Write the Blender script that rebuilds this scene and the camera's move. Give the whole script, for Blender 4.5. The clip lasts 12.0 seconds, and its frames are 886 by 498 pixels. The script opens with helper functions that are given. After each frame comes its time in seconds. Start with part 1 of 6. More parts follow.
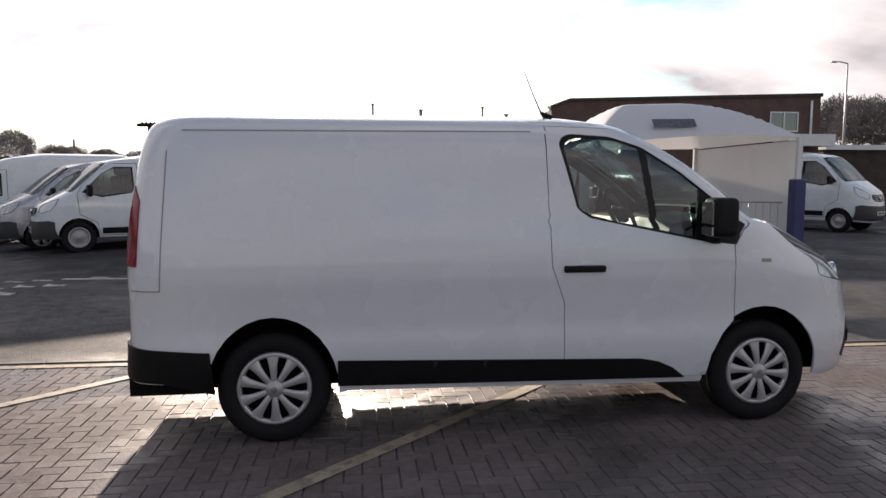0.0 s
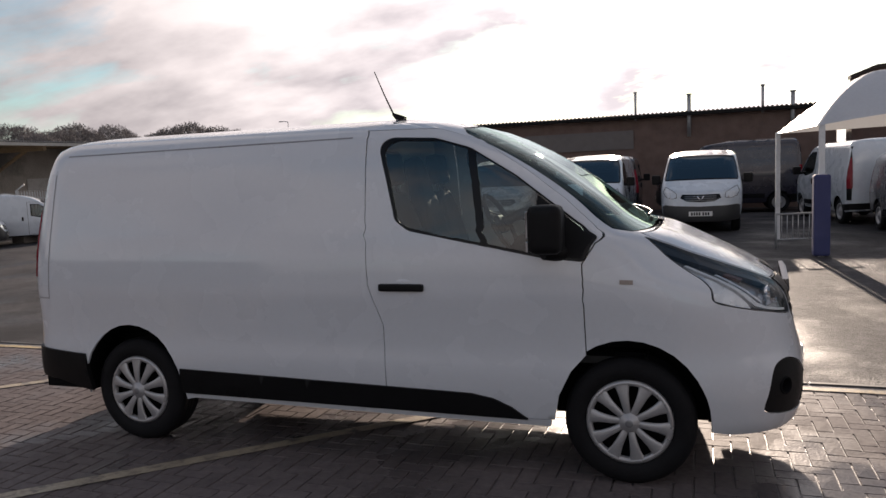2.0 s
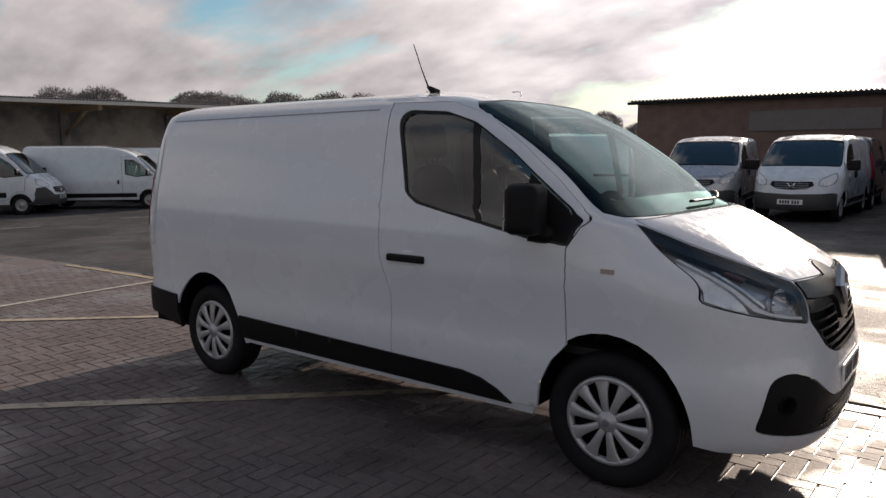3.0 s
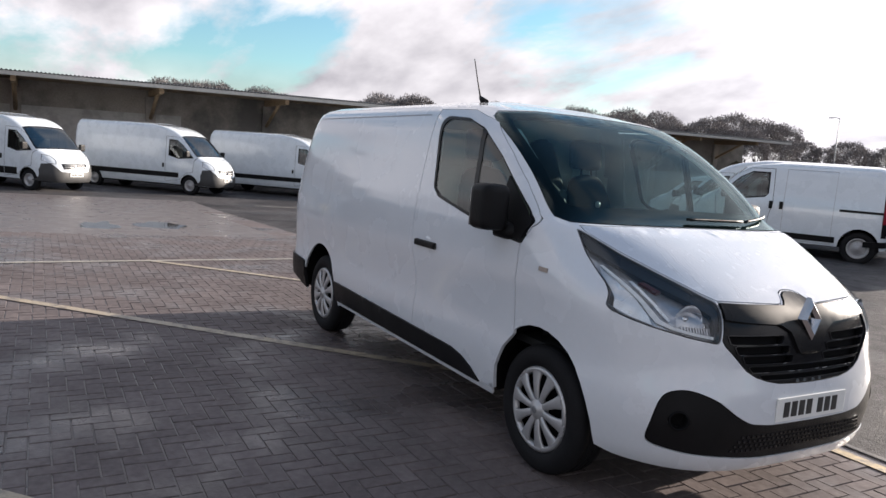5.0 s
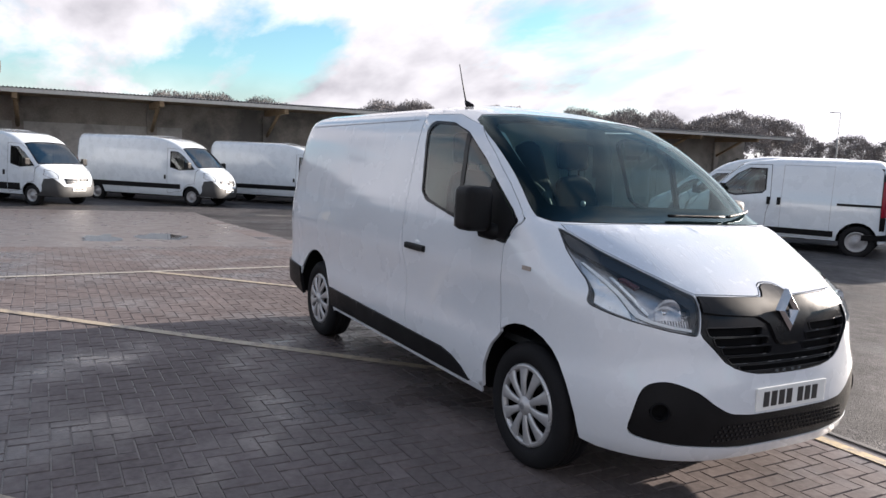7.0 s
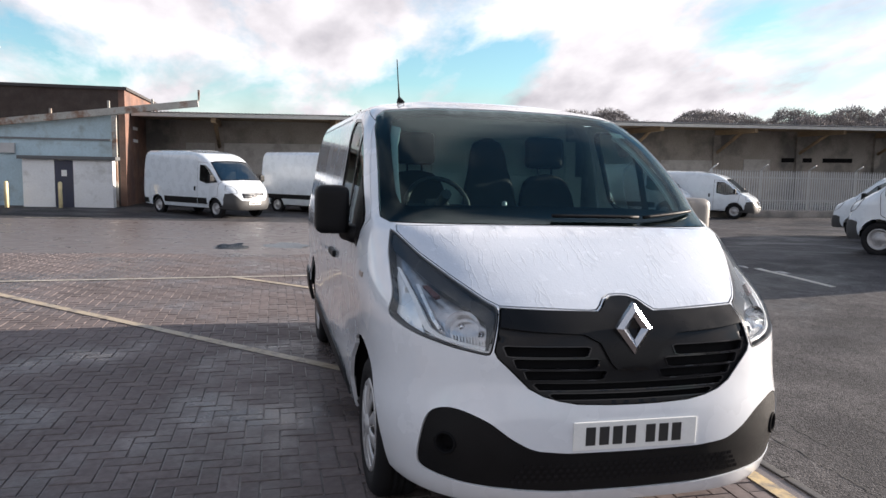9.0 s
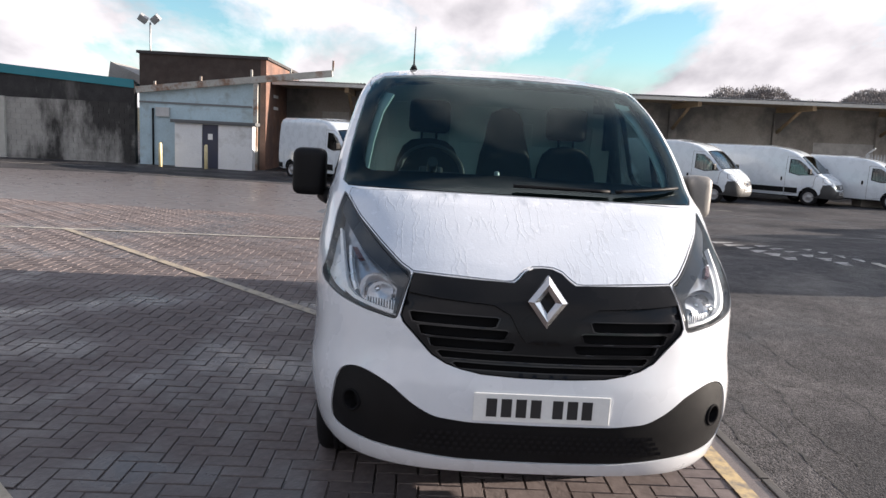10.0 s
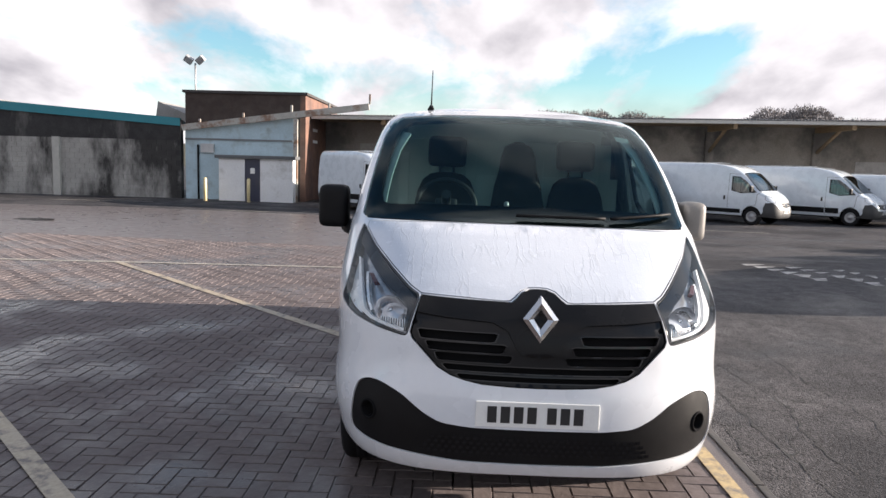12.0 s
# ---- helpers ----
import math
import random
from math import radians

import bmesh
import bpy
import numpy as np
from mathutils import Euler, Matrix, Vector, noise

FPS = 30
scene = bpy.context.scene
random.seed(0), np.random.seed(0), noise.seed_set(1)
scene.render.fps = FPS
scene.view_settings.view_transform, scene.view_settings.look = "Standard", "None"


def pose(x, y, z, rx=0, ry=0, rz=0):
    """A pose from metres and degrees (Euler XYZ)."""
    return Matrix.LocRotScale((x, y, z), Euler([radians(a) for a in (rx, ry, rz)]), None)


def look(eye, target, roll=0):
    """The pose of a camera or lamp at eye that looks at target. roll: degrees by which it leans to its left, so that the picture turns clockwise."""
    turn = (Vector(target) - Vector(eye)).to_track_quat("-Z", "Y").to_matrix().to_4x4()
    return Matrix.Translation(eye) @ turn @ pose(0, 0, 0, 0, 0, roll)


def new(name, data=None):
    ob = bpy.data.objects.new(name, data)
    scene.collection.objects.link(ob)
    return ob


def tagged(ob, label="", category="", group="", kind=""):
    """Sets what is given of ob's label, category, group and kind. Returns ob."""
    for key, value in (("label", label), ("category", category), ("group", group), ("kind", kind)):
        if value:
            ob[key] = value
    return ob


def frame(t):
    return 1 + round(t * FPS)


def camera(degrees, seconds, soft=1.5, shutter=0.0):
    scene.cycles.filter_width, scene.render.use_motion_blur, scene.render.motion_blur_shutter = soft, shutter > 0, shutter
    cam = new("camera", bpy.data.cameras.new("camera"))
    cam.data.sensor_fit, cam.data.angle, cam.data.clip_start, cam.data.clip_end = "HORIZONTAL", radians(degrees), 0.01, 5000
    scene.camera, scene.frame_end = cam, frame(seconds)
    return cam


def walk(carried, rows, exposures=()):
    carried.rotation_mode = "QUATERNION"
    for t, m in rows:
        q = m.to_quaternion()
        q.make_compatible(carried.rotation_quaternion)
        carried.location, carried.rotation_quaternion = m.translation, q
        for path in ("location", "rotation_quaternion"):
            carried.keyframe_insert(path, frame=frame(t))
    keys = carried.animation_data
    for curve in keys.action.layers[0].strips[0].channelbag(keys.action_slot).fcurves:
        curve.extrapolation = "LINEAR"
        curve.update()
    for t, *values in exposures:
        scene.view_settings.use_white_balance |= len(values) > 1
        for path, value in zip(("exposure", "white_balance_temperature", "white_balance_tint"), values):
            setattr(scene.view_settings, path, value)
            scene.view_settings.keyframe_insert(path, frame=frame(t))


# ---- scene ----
from mathutils import geometry

cam = camera(62.8, 12.0)
PATH = [
    (0, (0.492, -5.274, 1.617), (0.723, -3.298, 1.417), 0.1),
    (0.5, (1.191, -5.198, 1.629), (1.193, -3.206, 1.455), 0.2),
    (1, (1.950, -5.101, 1.633), (1.803, -3.115, 1.451), -0.3),
    (1.5, (2.745, -4.865, 1.639), (2.386, -2.906, 1.462), -2.1),
    (2, (3.450, -4.619, 1.657), (2.776, -2.747, 1.455), -2.4),
    (2.5, (4.093, -4.263, 1.653), (3.343, -2.426, 1.402), -0.4),
    (3, (4.542, -4.020, 1.640), (3.319, -2.460, 1.376), -0.3),
    (3.5, (5.113, -3.608, 1.609), (3.795, -2.123, 1.368), -0.0),
    (3.7, (5.279, -3.536, 1.600), (3.815, -2.202, 1.333), 0.2),
    (5.3, (6.042, -3.133, 1.611), (4.310, -2.163, 1.365), 4.2),
    (5.5, (6.045, -3.141, 1.604), (4.327, -2.149, 1.358), 4.0),
    (6, (6.064, -3.170, 1.616), (4.343, -2.183, 1.362), 3.6),
    (6.5, (6.077, -3.165, 1.610), (4.357, -2.173, 1.371), 3.3),
    (6.7, (6.087, -3.158, 1.613), (4.366, -2.167, 1.373), 3.1),
    (8.3, (6.333, -2.159, 1.575), (4.476, -1.448, 1.363), -0.1),
    (8.5, (6.346, -1.895, 1.584), (4.478, -1.214, 1.365), -0.1),
    (9, (6.471, -1.319, 1.588), (4.535, -0.870, 1.365), 1.1),
    (9.5, (6.487, -0.824, 1.594), (4.519, -0.531, 1.398), 3.2),
    (10, (6.612, -0.457, 1.580), (4.637, -0.383, 1.275), 2.9),
    (10.5, (6.819, -0.378, 1.592), (4.836, -0.344, 1.334), 2.6),
    (11, (6.922, -0.346, 1.613), (4.939, -0.406, 1.360), 2.3),
    (11.5, (6.948, -0.309, 1.615), (4.965, -0.387, 1.371), 2.0),
    (12, (6.971, -0.309, 1.626), (4.984, -0.349, 1.392), 1.5),
]
EXPOSURES = [(0, 1.06, 6850, 17), (1, 0.86, 6950, 18), (2, 0.70, 6950, 18), (2.5, 0.56, 7050, 18), (3.5, 0.60, 6600, 14), (5.3, 1.42, 6400, 14), (6.5, 1.52, 6350, 14), (8.5, 1.50, 6450, 14), (12, 1.54, 6500, 14)]
walk(cam, [(t, look(eye, target, roll)) for t, eye, target, roll in PATH], EXPOSURES)

# ---- world, sun ----
SUN_EL, SUN_AZ = 13.5, -4.5          # degrees above the horizon, and from +y towards +x
sun_dir = Vector((math.sin(radians(SUN_AZ)) * math.cos(radians(SUN_EL)), math.cos(radians(SUN_AZ)) * math.cos(radians(SUN_EL)), math.sin(radians(SUN_EL))))
lamp = bpy.data.lights.new("sun", "SUN")
lamp.energy, lamp.angle, lamp.color = 5.0, radians(0.6), (1.0, 0.89, 0.75)
sun = new("sun", lamp)
sun.matrix_world = look(sun_dir * 60, (0, 0, 0))

world = bpy.data.worlds.new("sky")
scene.world = world
world.use_nodes = True
wt = world.node_tree
wt.nodes.clear()


def wnode(kind, **sets):
    n = wt.nodes.new(kind)
    for k, v in sets.items():
        if k.startswith("i_"):
            n.inputs[int(k[2:])].default_value = v
        elif k == "operation":
            n.operation = v
    return n


sky = wt.nodes.new("ShaderNodeTexSky")
sky.sky_type = "NISHITA"
sky.sun_disc = False
sky.sun_elevation, sky.sun_rotation = radians(SUN_EL), radians(SUN_AZ)
sky.air_density, sky.dust_density, sky.ozone_density = 1.0, 0.6, 1.5
coord = wt.nodes.new("ShaderNodeTexCoord")
sep = wt.nodes.new("ShaderNodeSeparateXYZ")
wt.links.new(coord.outputs["Generated"], sep.inputs[0])
# clouds lie in a high level sheet: divide the direction by its height
lift = wnode("ShaderNodeMath", operation="MAXIMUM", i_1=0.0)
wt.links.new(sep.outputs[2], lift.inputs[0])
liftb = wnode("ShaderNodeMath", operation="ADD", i_1=0.36)
wt.links.new(lift.outputs[0], liftb.inputs[0])
flat = wnode("ShaderNodeVectorMath", operation="DIVIDE")
both = wt.nodes.new("ShaderNodeCombineXYZ")
for i in range(3):
    wt.links.new(liftb.outputs[0], both.inputs[i])
wt.links.new(coord.outputs["Generated"], flat.inputs[0])
wt.links.new(both.outputs[0], flat.inputs[1])
stretch = wnode("ShaderNodeVectorMath", operation="MULTIPLY")
stretch.inputs[1].default_value = (0.85, 1.25, 0.0)
wt.links.new(flat.outputs[0], stretch.inputs[0])
cl = wt.nodes.new("ShaderNodeTexNoise")
cl.inputs["Scale"].default_value, cl.inputs["Detail"].default_value, cl.inputs["Roughness"].default_value = 1.55, 9.0, 0.58
cl.inputs["Distortion"].default_value = 0.3
wt.links.new(stretch.outputs[0], cl.inputs["Vector"])
cover = wt.nodes.new("ShaderNodeValToRGB")
cover.color_ramp.elements[0].position, cover.color_ramp.elements[1].position = 0.37, 0.50
# the cloud sheet breaks up low in the west and over the north-east
open_sky = cl.outputs["Fac"]
for axis, sharp, depth in (((-0.975, 0.11, 0.19), 30.0, -0.06), ((0.40, 0.86, 0.31), 40.0, -0.05)):
    aim = wnode("ShaderNodeVectorMath", operation="DOT_PRODUCT")
    aim.inputs[1].default_value = axis
    wt.links.new(coord.outputs["Generated"], aim.inputs[0])
    fore = wnode("ShaderNodeMath", operation="MAXIMUM", i_1=0.0)
    wt.links.new(aim.outputs["Value"], fore.inputs[0])
    near = wnode("ShaderNodeMath", operation="POWER", i_1=sharp)
    wt.links.new(fore.outputs[0], near.inputs[0])
    less = wnode("ShaderNodeMath", operation="MULTIPLY_ADD", i_1=depth)
    wt.links.new(near.outputs[0], less.inputs[0])
    wt.links.new(open_sky, less.inputs[2])
    open_sky = less.outputs[0]
# and thins out overhead
height = wt.nodes.new("ShaderNodeMapRange")
height.inputs[1].default_value, height.inputs[2].default_value, height.inputs[3].default_value, height.inputs[4].default_value = 0.42, 0.95, 0.0, -0.13
wt.links.new(sep.outputs[2], height.inputs[0])
thin_top = wnode("ShaderNodeMath", operation="ADD")
wt.links.new(open_sky, thin_top.inputs[0])
wt.links.new(height.outputs[0], thin_top.inputs[1])
wt.links.new(thin_top.outputs[0], cover.inputs[0])
shade = wt.nodes.new("ShaderNodeTexNoise")
shade.inputs["Scale"].default_value, shade.inputs["Detail"].default_value = 2.1, 8.0
wt.links.new(stretch.outputs[0], shade.inputs["Vector"])
grey = wt.nodes.new("ShaderNodeValToRGB")
grey.color_ramp.elements[0].position, grey.color_ramp.elements[1].position = 0.36, 0.60
grey.color_ramp.elements[0].color = (4.0, 3.9, 4.15, 1)
grey.color_ramp.elements[1].color = (9.2, 8.95, 9.0, 1)
wt.links.new(shade.outputs["Fac"], grey.inputs[0])
# cloud light grows towards the sun
dot = wnode("ShaderNodeVectorMath", operation="DOT_PRODUCT")
dot.inputs[1].default_value = sun_dir
wt.links.new(coord.outputs["Generated"], dot.inputs[0])
pos = wnode("ShaderNodeMath", operation="MAXIMUM", i_1=0.0)
wt.links.new(dot.outputs["Value"], pos.inputs[0])
powr = wnode("ShaderNodeMath", operation="POWER", i_1=9.0)
wt.links.new(pos.outputs[0], powr.inputs[0])
gain = wnode("ShaderNodeMath", operation="MULTIPLY_ADD", i_1=1.8, i_2=1.0)
wt.links.new(powr.outputs[0], gain.inputs[0])
lit = wnode("ShaderNodeVectorMath", operation="SCALE")
wt.links.new(grey.outputs[0], lit.inputs[0])
wt.links.new(gain.outputs[0], lit.inputs["Scale"])
blend = wt.nodes.new("ShaderNodeMix")
blend.data_type = "RGBA"
low = wt.nodes.new("ShaderNodeMapRange")
low.inputs[1].default_value, low.inputs[2].default_value, low.inputs[3].default_value, low.inputs[4].default_value = 0.02, 0.11, 1.0, 0.0
wt.links.new(sep.outputs[2], low.inputs[0])
most = wnode("ShaderNodeMath", operation="MAXIMUM")
wt.links.new(cover.outputs[0], most.inputs[0])
wt.links.new(low.outputs[0], most.inputs[1])
wt.links.new(most.outputs[0], blend.inputs[0])
deep = wnode("ShaderNodeVectorMath", operation="MULTIPLY")
deep.inputs[1].default_value = (1.12, 1.5, 1.56)
wt.links.new(sky.outputs[0], deep.inputs[0])
wt.links.new(deep.outputs[0], blend.inputs[6])
wt.links.new(lit.outputs[0], blend.inputs[7])
back = wt.nodes.new("ShaderNodeBackground")
back.inputs[1].default_value = 0.05
wt.links.new(blend.outputs[2], back.inputs[0])
wout = wt.nodes.new("ShaderNodeOutputWorld")
wt.links.new(back.outputs[0], wout.inputs[0])

# ---- materials ----
MATS = {}


def mat(name, col, rough=0.5, metal=0.0, vary=0.12, scale=6.0, bump=0.0, bscale=80.0, coat=0.0, rvary=0.1, rscale=3.0, stretch=(1, 1, 1), spec=0.5, emit=0.0, each=0.0, trans=0.0, patch=None):
    """A procedural surface: colour varied at two scales, roughness varied, fine relief. each: variation from piece to piece."""
    if name in MATS:
        return MATS[name]
    m = bpy.data.materials.new(name)
    m.use_nodes = True
    nt = m.node_tree
    b = nt.nodes["Principled BSDF"]
    L = nt.links.new
    tc = nt.nodes.new("ShaderNodeTexCoord")
    mp = nt.nodes.new("ShaderNodeMapping")
    mp.inputs["Scale"].default_value = stretch
    L(tc.outputs["Object"], mp.inputs[0])
    n1 = nt.nodes.new("ShaderNodeTexNoise")
    n1.inputs["Scale"].default_value, n1.inputs["Detail"].default_value = scale, 4
    n2 = nt.nodes.new("ShaderNodeTexNoise")
    n2.inputs["Scale"].default_value, n2.inputs["Detail"].default_value = scale * 14, 3
    L(mp.outputs[0], n1.inputs["Vector"])
    L(mp.outputs[0], n2.inputs["Vector"])
    add = nt.nodes.new("ShaderNodeMath")
    add.operation = "ADD"
    L(n1.outputs["Fac"], add.inputs[0])
    L(n2.outputs["Fac"], add.inputs[1])
    rng = nt.nodes.new("ShaderNodeMapRange")
    rng.inputs[1].default_value, rng.inputs[2].default_value = 0.65, 1.35
    rng.inputs[3].default_value, rng.inputs[4].default_value = 1 - vary, 1 + vary
    L(add.outputs[0], rng.inputs[0])
    mul = nt.nodes.new("ShaderNodeVectorMath")
    mul.operation = "SCALE"
    mul.inputs[0].default_value = col[:3]
    L(rng.outputs[0], mul.inputs["Scale"])
    src = mul.outputs[0]
    if each:
        oi = nt.nodes.new("ShaderNodeObjectInfo")
        geo = nt.nodes.new("ShaderNodeNewGeometry")
        s = nt.nodes.new("ShaderNodeMath")
        s.operation = "ADD"
        L(oi.outputs["Random"], s.inputs[0])
        L(geo.outputs["Random Per Island"], s.inputs[1])
        r2 = nt.nodes.new("ShaderNodeMapRange")
        r2.inputs[1].default_value, r2.inputs[2].default_value = 0.0, 2.0
        r2.inputs[3].default_value, r2.inputs[4].default_value = 1 - each, 1 + each
        L(s.outputs[0], r2.inputs[0])
        m2 = nt.nodes.new("ShaderNodeVectorMath")
        m2.operation = "SCALE"
        L(src, m2.inputs[0])
        L(r2.outputs[0], m2.inputs["Scale"])
        src = m2.outputs[0]
    if patch:
        # second colour in large ragged patches: (colour, scale, low, high)
        n4 = nt.nodes.new("ShaderNodeTexNoise")
        n4.inputs["Scale"].default_value, n4.inputs["Detail"].default_value = patch[1], 6
        n4.inputs["Roughness"].default_value = 0.65
        pm = nt.nodes.new("ShaderNodeMapping")
        pm.inputs["Scale"].default_value = patch[4] if len(patch) > 4 else (1, 1, 1)
        L(tc.outputs["Object"], pm.inputs[0])
        L(pm.outputs[0], n4.inputs["Vector"])
        r4 = nt.nodes.new("ShaderNodeMapRange")
        r4.inputs[1].default_value, r4.inputs[2].default_value = patch[2], patch[3]
        L(n4.outputs["Fac"], r4.inputs[0])
        mx = nt.nodes.new("ShaderNodeMix")
        mx.data_type = "RGBA"
        L(r4.outputs[0], mx.inputs[0])
        L(src, mx.inputs[6])
        mx.inputs[7].default_value = (*patch[0], 1)
        src = mx.outputs[2]
    L(src, b.inputs["Base Color"])
    n3 = nt.nodes.new("ShaderNodeTexNoise")
    n3.inputs["Scale"].default_value, n3.inputs["Detail"].default_value = rscale, 5
    L(tc.outputs["Object"], n3.inputs["Vector"])
    rr = nt.nodes.new("ShaderNodeMapRange")
    rr.inputs[1].default_value, rr.inputs[2].default_value = 0.35, 0.65
    rr.inputs[3].default_value, rr.inputs[4].default_value = max(0.02, rough - rvary), min(1, rough + rvary)
    L(n3.outputs["Fac"], rr.inputs[0])
    L(rr.outputs[0], b.inputs["Roughness"])
    b.inputs["Metallic"].default_value = metal
    b.inputs["Specular IOR Level"].default_value = spec
    b.inputs["Coat Weight"].default_value = coat
    b.inputs["Coat Roughness"].default_value = 0.06
    b.inputs["Transmission Weight"].default_value = trans
    if emit:
        b.inputs["Emission Color"].default_value = (*col[:3], 1)
        b.inputs["Emission Strength"].default_value = emit
    if bump:
        bt = nt.nodes.new("ShaderNodeTexNoise")
        bt.inputs["Scale"].default_value, bt.inputs["Detail"].default_value = bscale, 4
        L(mp.outputs[0], bt.inputs["Vector"])
        bp = nt.nodes.new("ShaderNodeBump")
        bp.inputs["Strength"].default_value = min(1, bump)
        bp.inputs["Distance"].default_value = 0.004
        L(bt.outputs["Fac"], bp.inputs["Height"])
        L(bp.outputs[0], b.inputs["Normal"])
    MATS[name] = m
    return m


def glass(name, tint, rough=0.02, mix=0.14, sheen=(0.9, 0.97, 1.0), edge=0.65):
    """Thin sheet of car glass: a clear tinted sheet with a mirror coat."""
    if name in MATS:
        return MATS[name]
    m = bpy.data.materials.new(name)
    m.use_nodes = True
    nt = m.node_tree
    nt.nodes.clear()
    t = nt.nodes.new("ShaderNodeBsdfTransparent")
    t.inputs[0].default_value = (*tint, 1)
    g = nt.nodes.new("ShaderNodeBsdfGlossy")
    g.inputs["Roughness"].default_value = rough
    g.inputs[0].default_value = (*sheen, 1)
    fr = nt.nodes.new("ShaderNodeLayerWeight")
    fr.inputs[0].default_value = 0.25
    rg = nt.nodes.new("ShaderNodeMapRange")
    rg.inputs[3].default_value, rg.inputs[4].default_value = mix, edge
    nt.links.new(fr.outputs["Fresnel"], rg.inputs[0])
    mx = nt.nodes.new("ShaderNodeMixShader")
    nt.links.new(rg.outputs[0], mx.inputs[0])
    nt.links.new(t.outputs[0], mx.inputs[1])
    nt.links.new(g.outputs[0], mx.inputs[2])
    o = nt.nodes.new("ShaderNodeOutputMaterial")
    nt.links.new(mx.outputs[0], o.inputs[0])
    MATS[name] = m
    return m


PAINT = mat("white_paint", (0.640, 0.668, 0.712), 0.26, coat=1.0, vary=0.02, scale=3, rvary=0.06)
# bonnet white, set darker than the body's
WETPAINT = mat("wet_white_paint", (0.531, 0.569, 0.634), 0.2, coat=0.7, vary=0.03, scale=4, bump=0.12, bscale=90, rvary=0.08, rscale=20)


def rivulets(m):
    """Rain that runs down the bonnet in thin branching lines: relief and a faint grey tint along them."""
    nt = m.node_tree
    b = nt.nodes["Principled BSDF"]
    tc = nt.nodes.new("ShaderNodeTexCoord")
    mp = nt.nodes.new("ShaderNodeMapping")
    mp.inputs["Scale"].default_value = (2.6, 26.0, 1.0)
    nt.links.new(tc.outputs["Object"], mp.inputs[0])
    wob = nt.nodes.new("ShaderNodeTexNoise")
    wob.inputs["Scale"].default_value, wob.inputs["Detail"].default_value = 9.0, 4
    nt.links.new(tc.outputs["Object"], wob.inputs["Vector"])
    ad = nt.nodes.new("ShaderNodeVectorMath")
    ad.operation = "MULTIPLY_ADD"
    ad.inputs[1].default_value = (0.8, 1.6, 0.0)
    nt.links.new(wob.outputs["Color"], ad.inputs[0])
    nt.links.new(mp.outputs[0], ad.inputs[2])
    vo = nt.nodes.new("ShaderNodeTexVoronoi")
    vo.feature = "DISTANCE_TO_EDGE"
    vo.inputs["Scale"].default_value = 1.0
    nt.links.new(ad.outputs[0], vo.inputs["Vector"])
    thin = nt.nodes.new("ShaderNodeMapRange")
    thin.inputs[1].default_value, thin.inputs[2].default_value, thin.inputs[3].default_value, thin.inputs[4].default_value = 0.0, 0.06, 1.0, 0.0
    nt.links.new(vo.outputs["Distance"], thin.inputs[0])
    here = nt.nodes.new("ShaderNodeTexNoise")
    here.inputs["Scale"].default_value = 5.0
    nt.links.new(tc.outputs["Object"], here.inputs["Vector"])
    some = nt.nodes.new("ShaderNodeMapRange")
    some.inputs[1].default_value, some.inputs[2].default_value = 0.36, 0.60
    nt.links.new(here.outputs["Fac"], some.inputs[0])
    amt = nt.nodes.new("ShaderNodeMath")
    amt.operation = "MULTIPLY"
    nt.links.new(thin.outputs[0], amt.inputs[0])
    nt.links.new(some.outputs[0], amt.inputs[1])
    old = b.inputs["Base Color"].links[0].from_socket
    mx = nt.nodes.new("ShaderNodeMix")
    mx.data_type = "RGBA"
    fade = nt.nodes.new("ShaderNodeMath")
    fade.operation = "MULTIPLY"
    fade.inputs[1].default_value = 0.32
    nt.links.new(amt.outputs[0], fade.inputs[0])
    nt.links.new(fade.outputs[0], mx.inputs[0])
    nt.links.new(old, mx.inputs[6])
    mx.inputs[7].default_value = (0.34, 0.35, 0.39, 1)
    nt.links.new(mx.outputs[2], b.inputs["Base Color"])
    bp = nt.nodes.new("ShaderNodeBump")
    bp.inputs["Strength"].default_value, bp.inputs["Distance"].default_value = 0.22, 0.002
    nt.links.new(amt.outputs[0], bp.inputs["Height"])
    nt.links.new(b.inputs["Normal"].links[0].from_socket, bp.inputs["Normal"])
    nt.links.new(bp.outputs[0], b.inputs["Normal"])
    nt.links.new(bp.outputs[0], b.inputs["Coat Normal"])


rivulets(WETPAINT)
SILVERP = mat("silver_paint", (0.42, 0.43, 0.46), 0.3, metal=0.55, coat=0.6, vary=0.05, scale=3)
GREYP = mat("grey_paint", (0.24, 0.245, 0.26), 0.3, metal=0.5, coat=0.6, vary=0.05, scale=3)
NAVYP = mat("dark_blue_paint", (0.018, 0.017, 0.030), 0.3, coat=0.8, vary=0.05, scale=3)
BLACKP = mat("black_plastic", (0.008, 0.008, 0.009), 0.46, spec=0.15, vary=0.2, scale=10, bump=0.25, bscale=400)
GLOSSB = mat("gloss_black", (0.009, 0.009, 0.0105), 0.2, spec=0.2, vary=0.1, scale=5, rvary=0.06)
LIP = mat("moulded_slot_edge", (0.012, 0.012, 0.014), 0.16, spec=0.4, coat=0.0, vary=0.1, scale=8)
# black plastic with the sun's glare put into the colour as pale grey
SUNLITP = mat("sunlit_toned_plastic", (0.20, 0.19, 0.18), 0.4, vary=0.12, scale=10, bump=0.2, bscale=400)
# near-black with the shade of gaps, recesses and the underbody in its colour
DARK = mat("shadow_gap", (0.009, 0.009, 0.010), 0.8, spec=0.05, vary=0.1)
RUBBER = mat("tyre_rubber", (0.011, 0.011, 0.0125), 0.7, spec=0.14, vary=0.25, scale=12, bump=0.4, bscale=120)
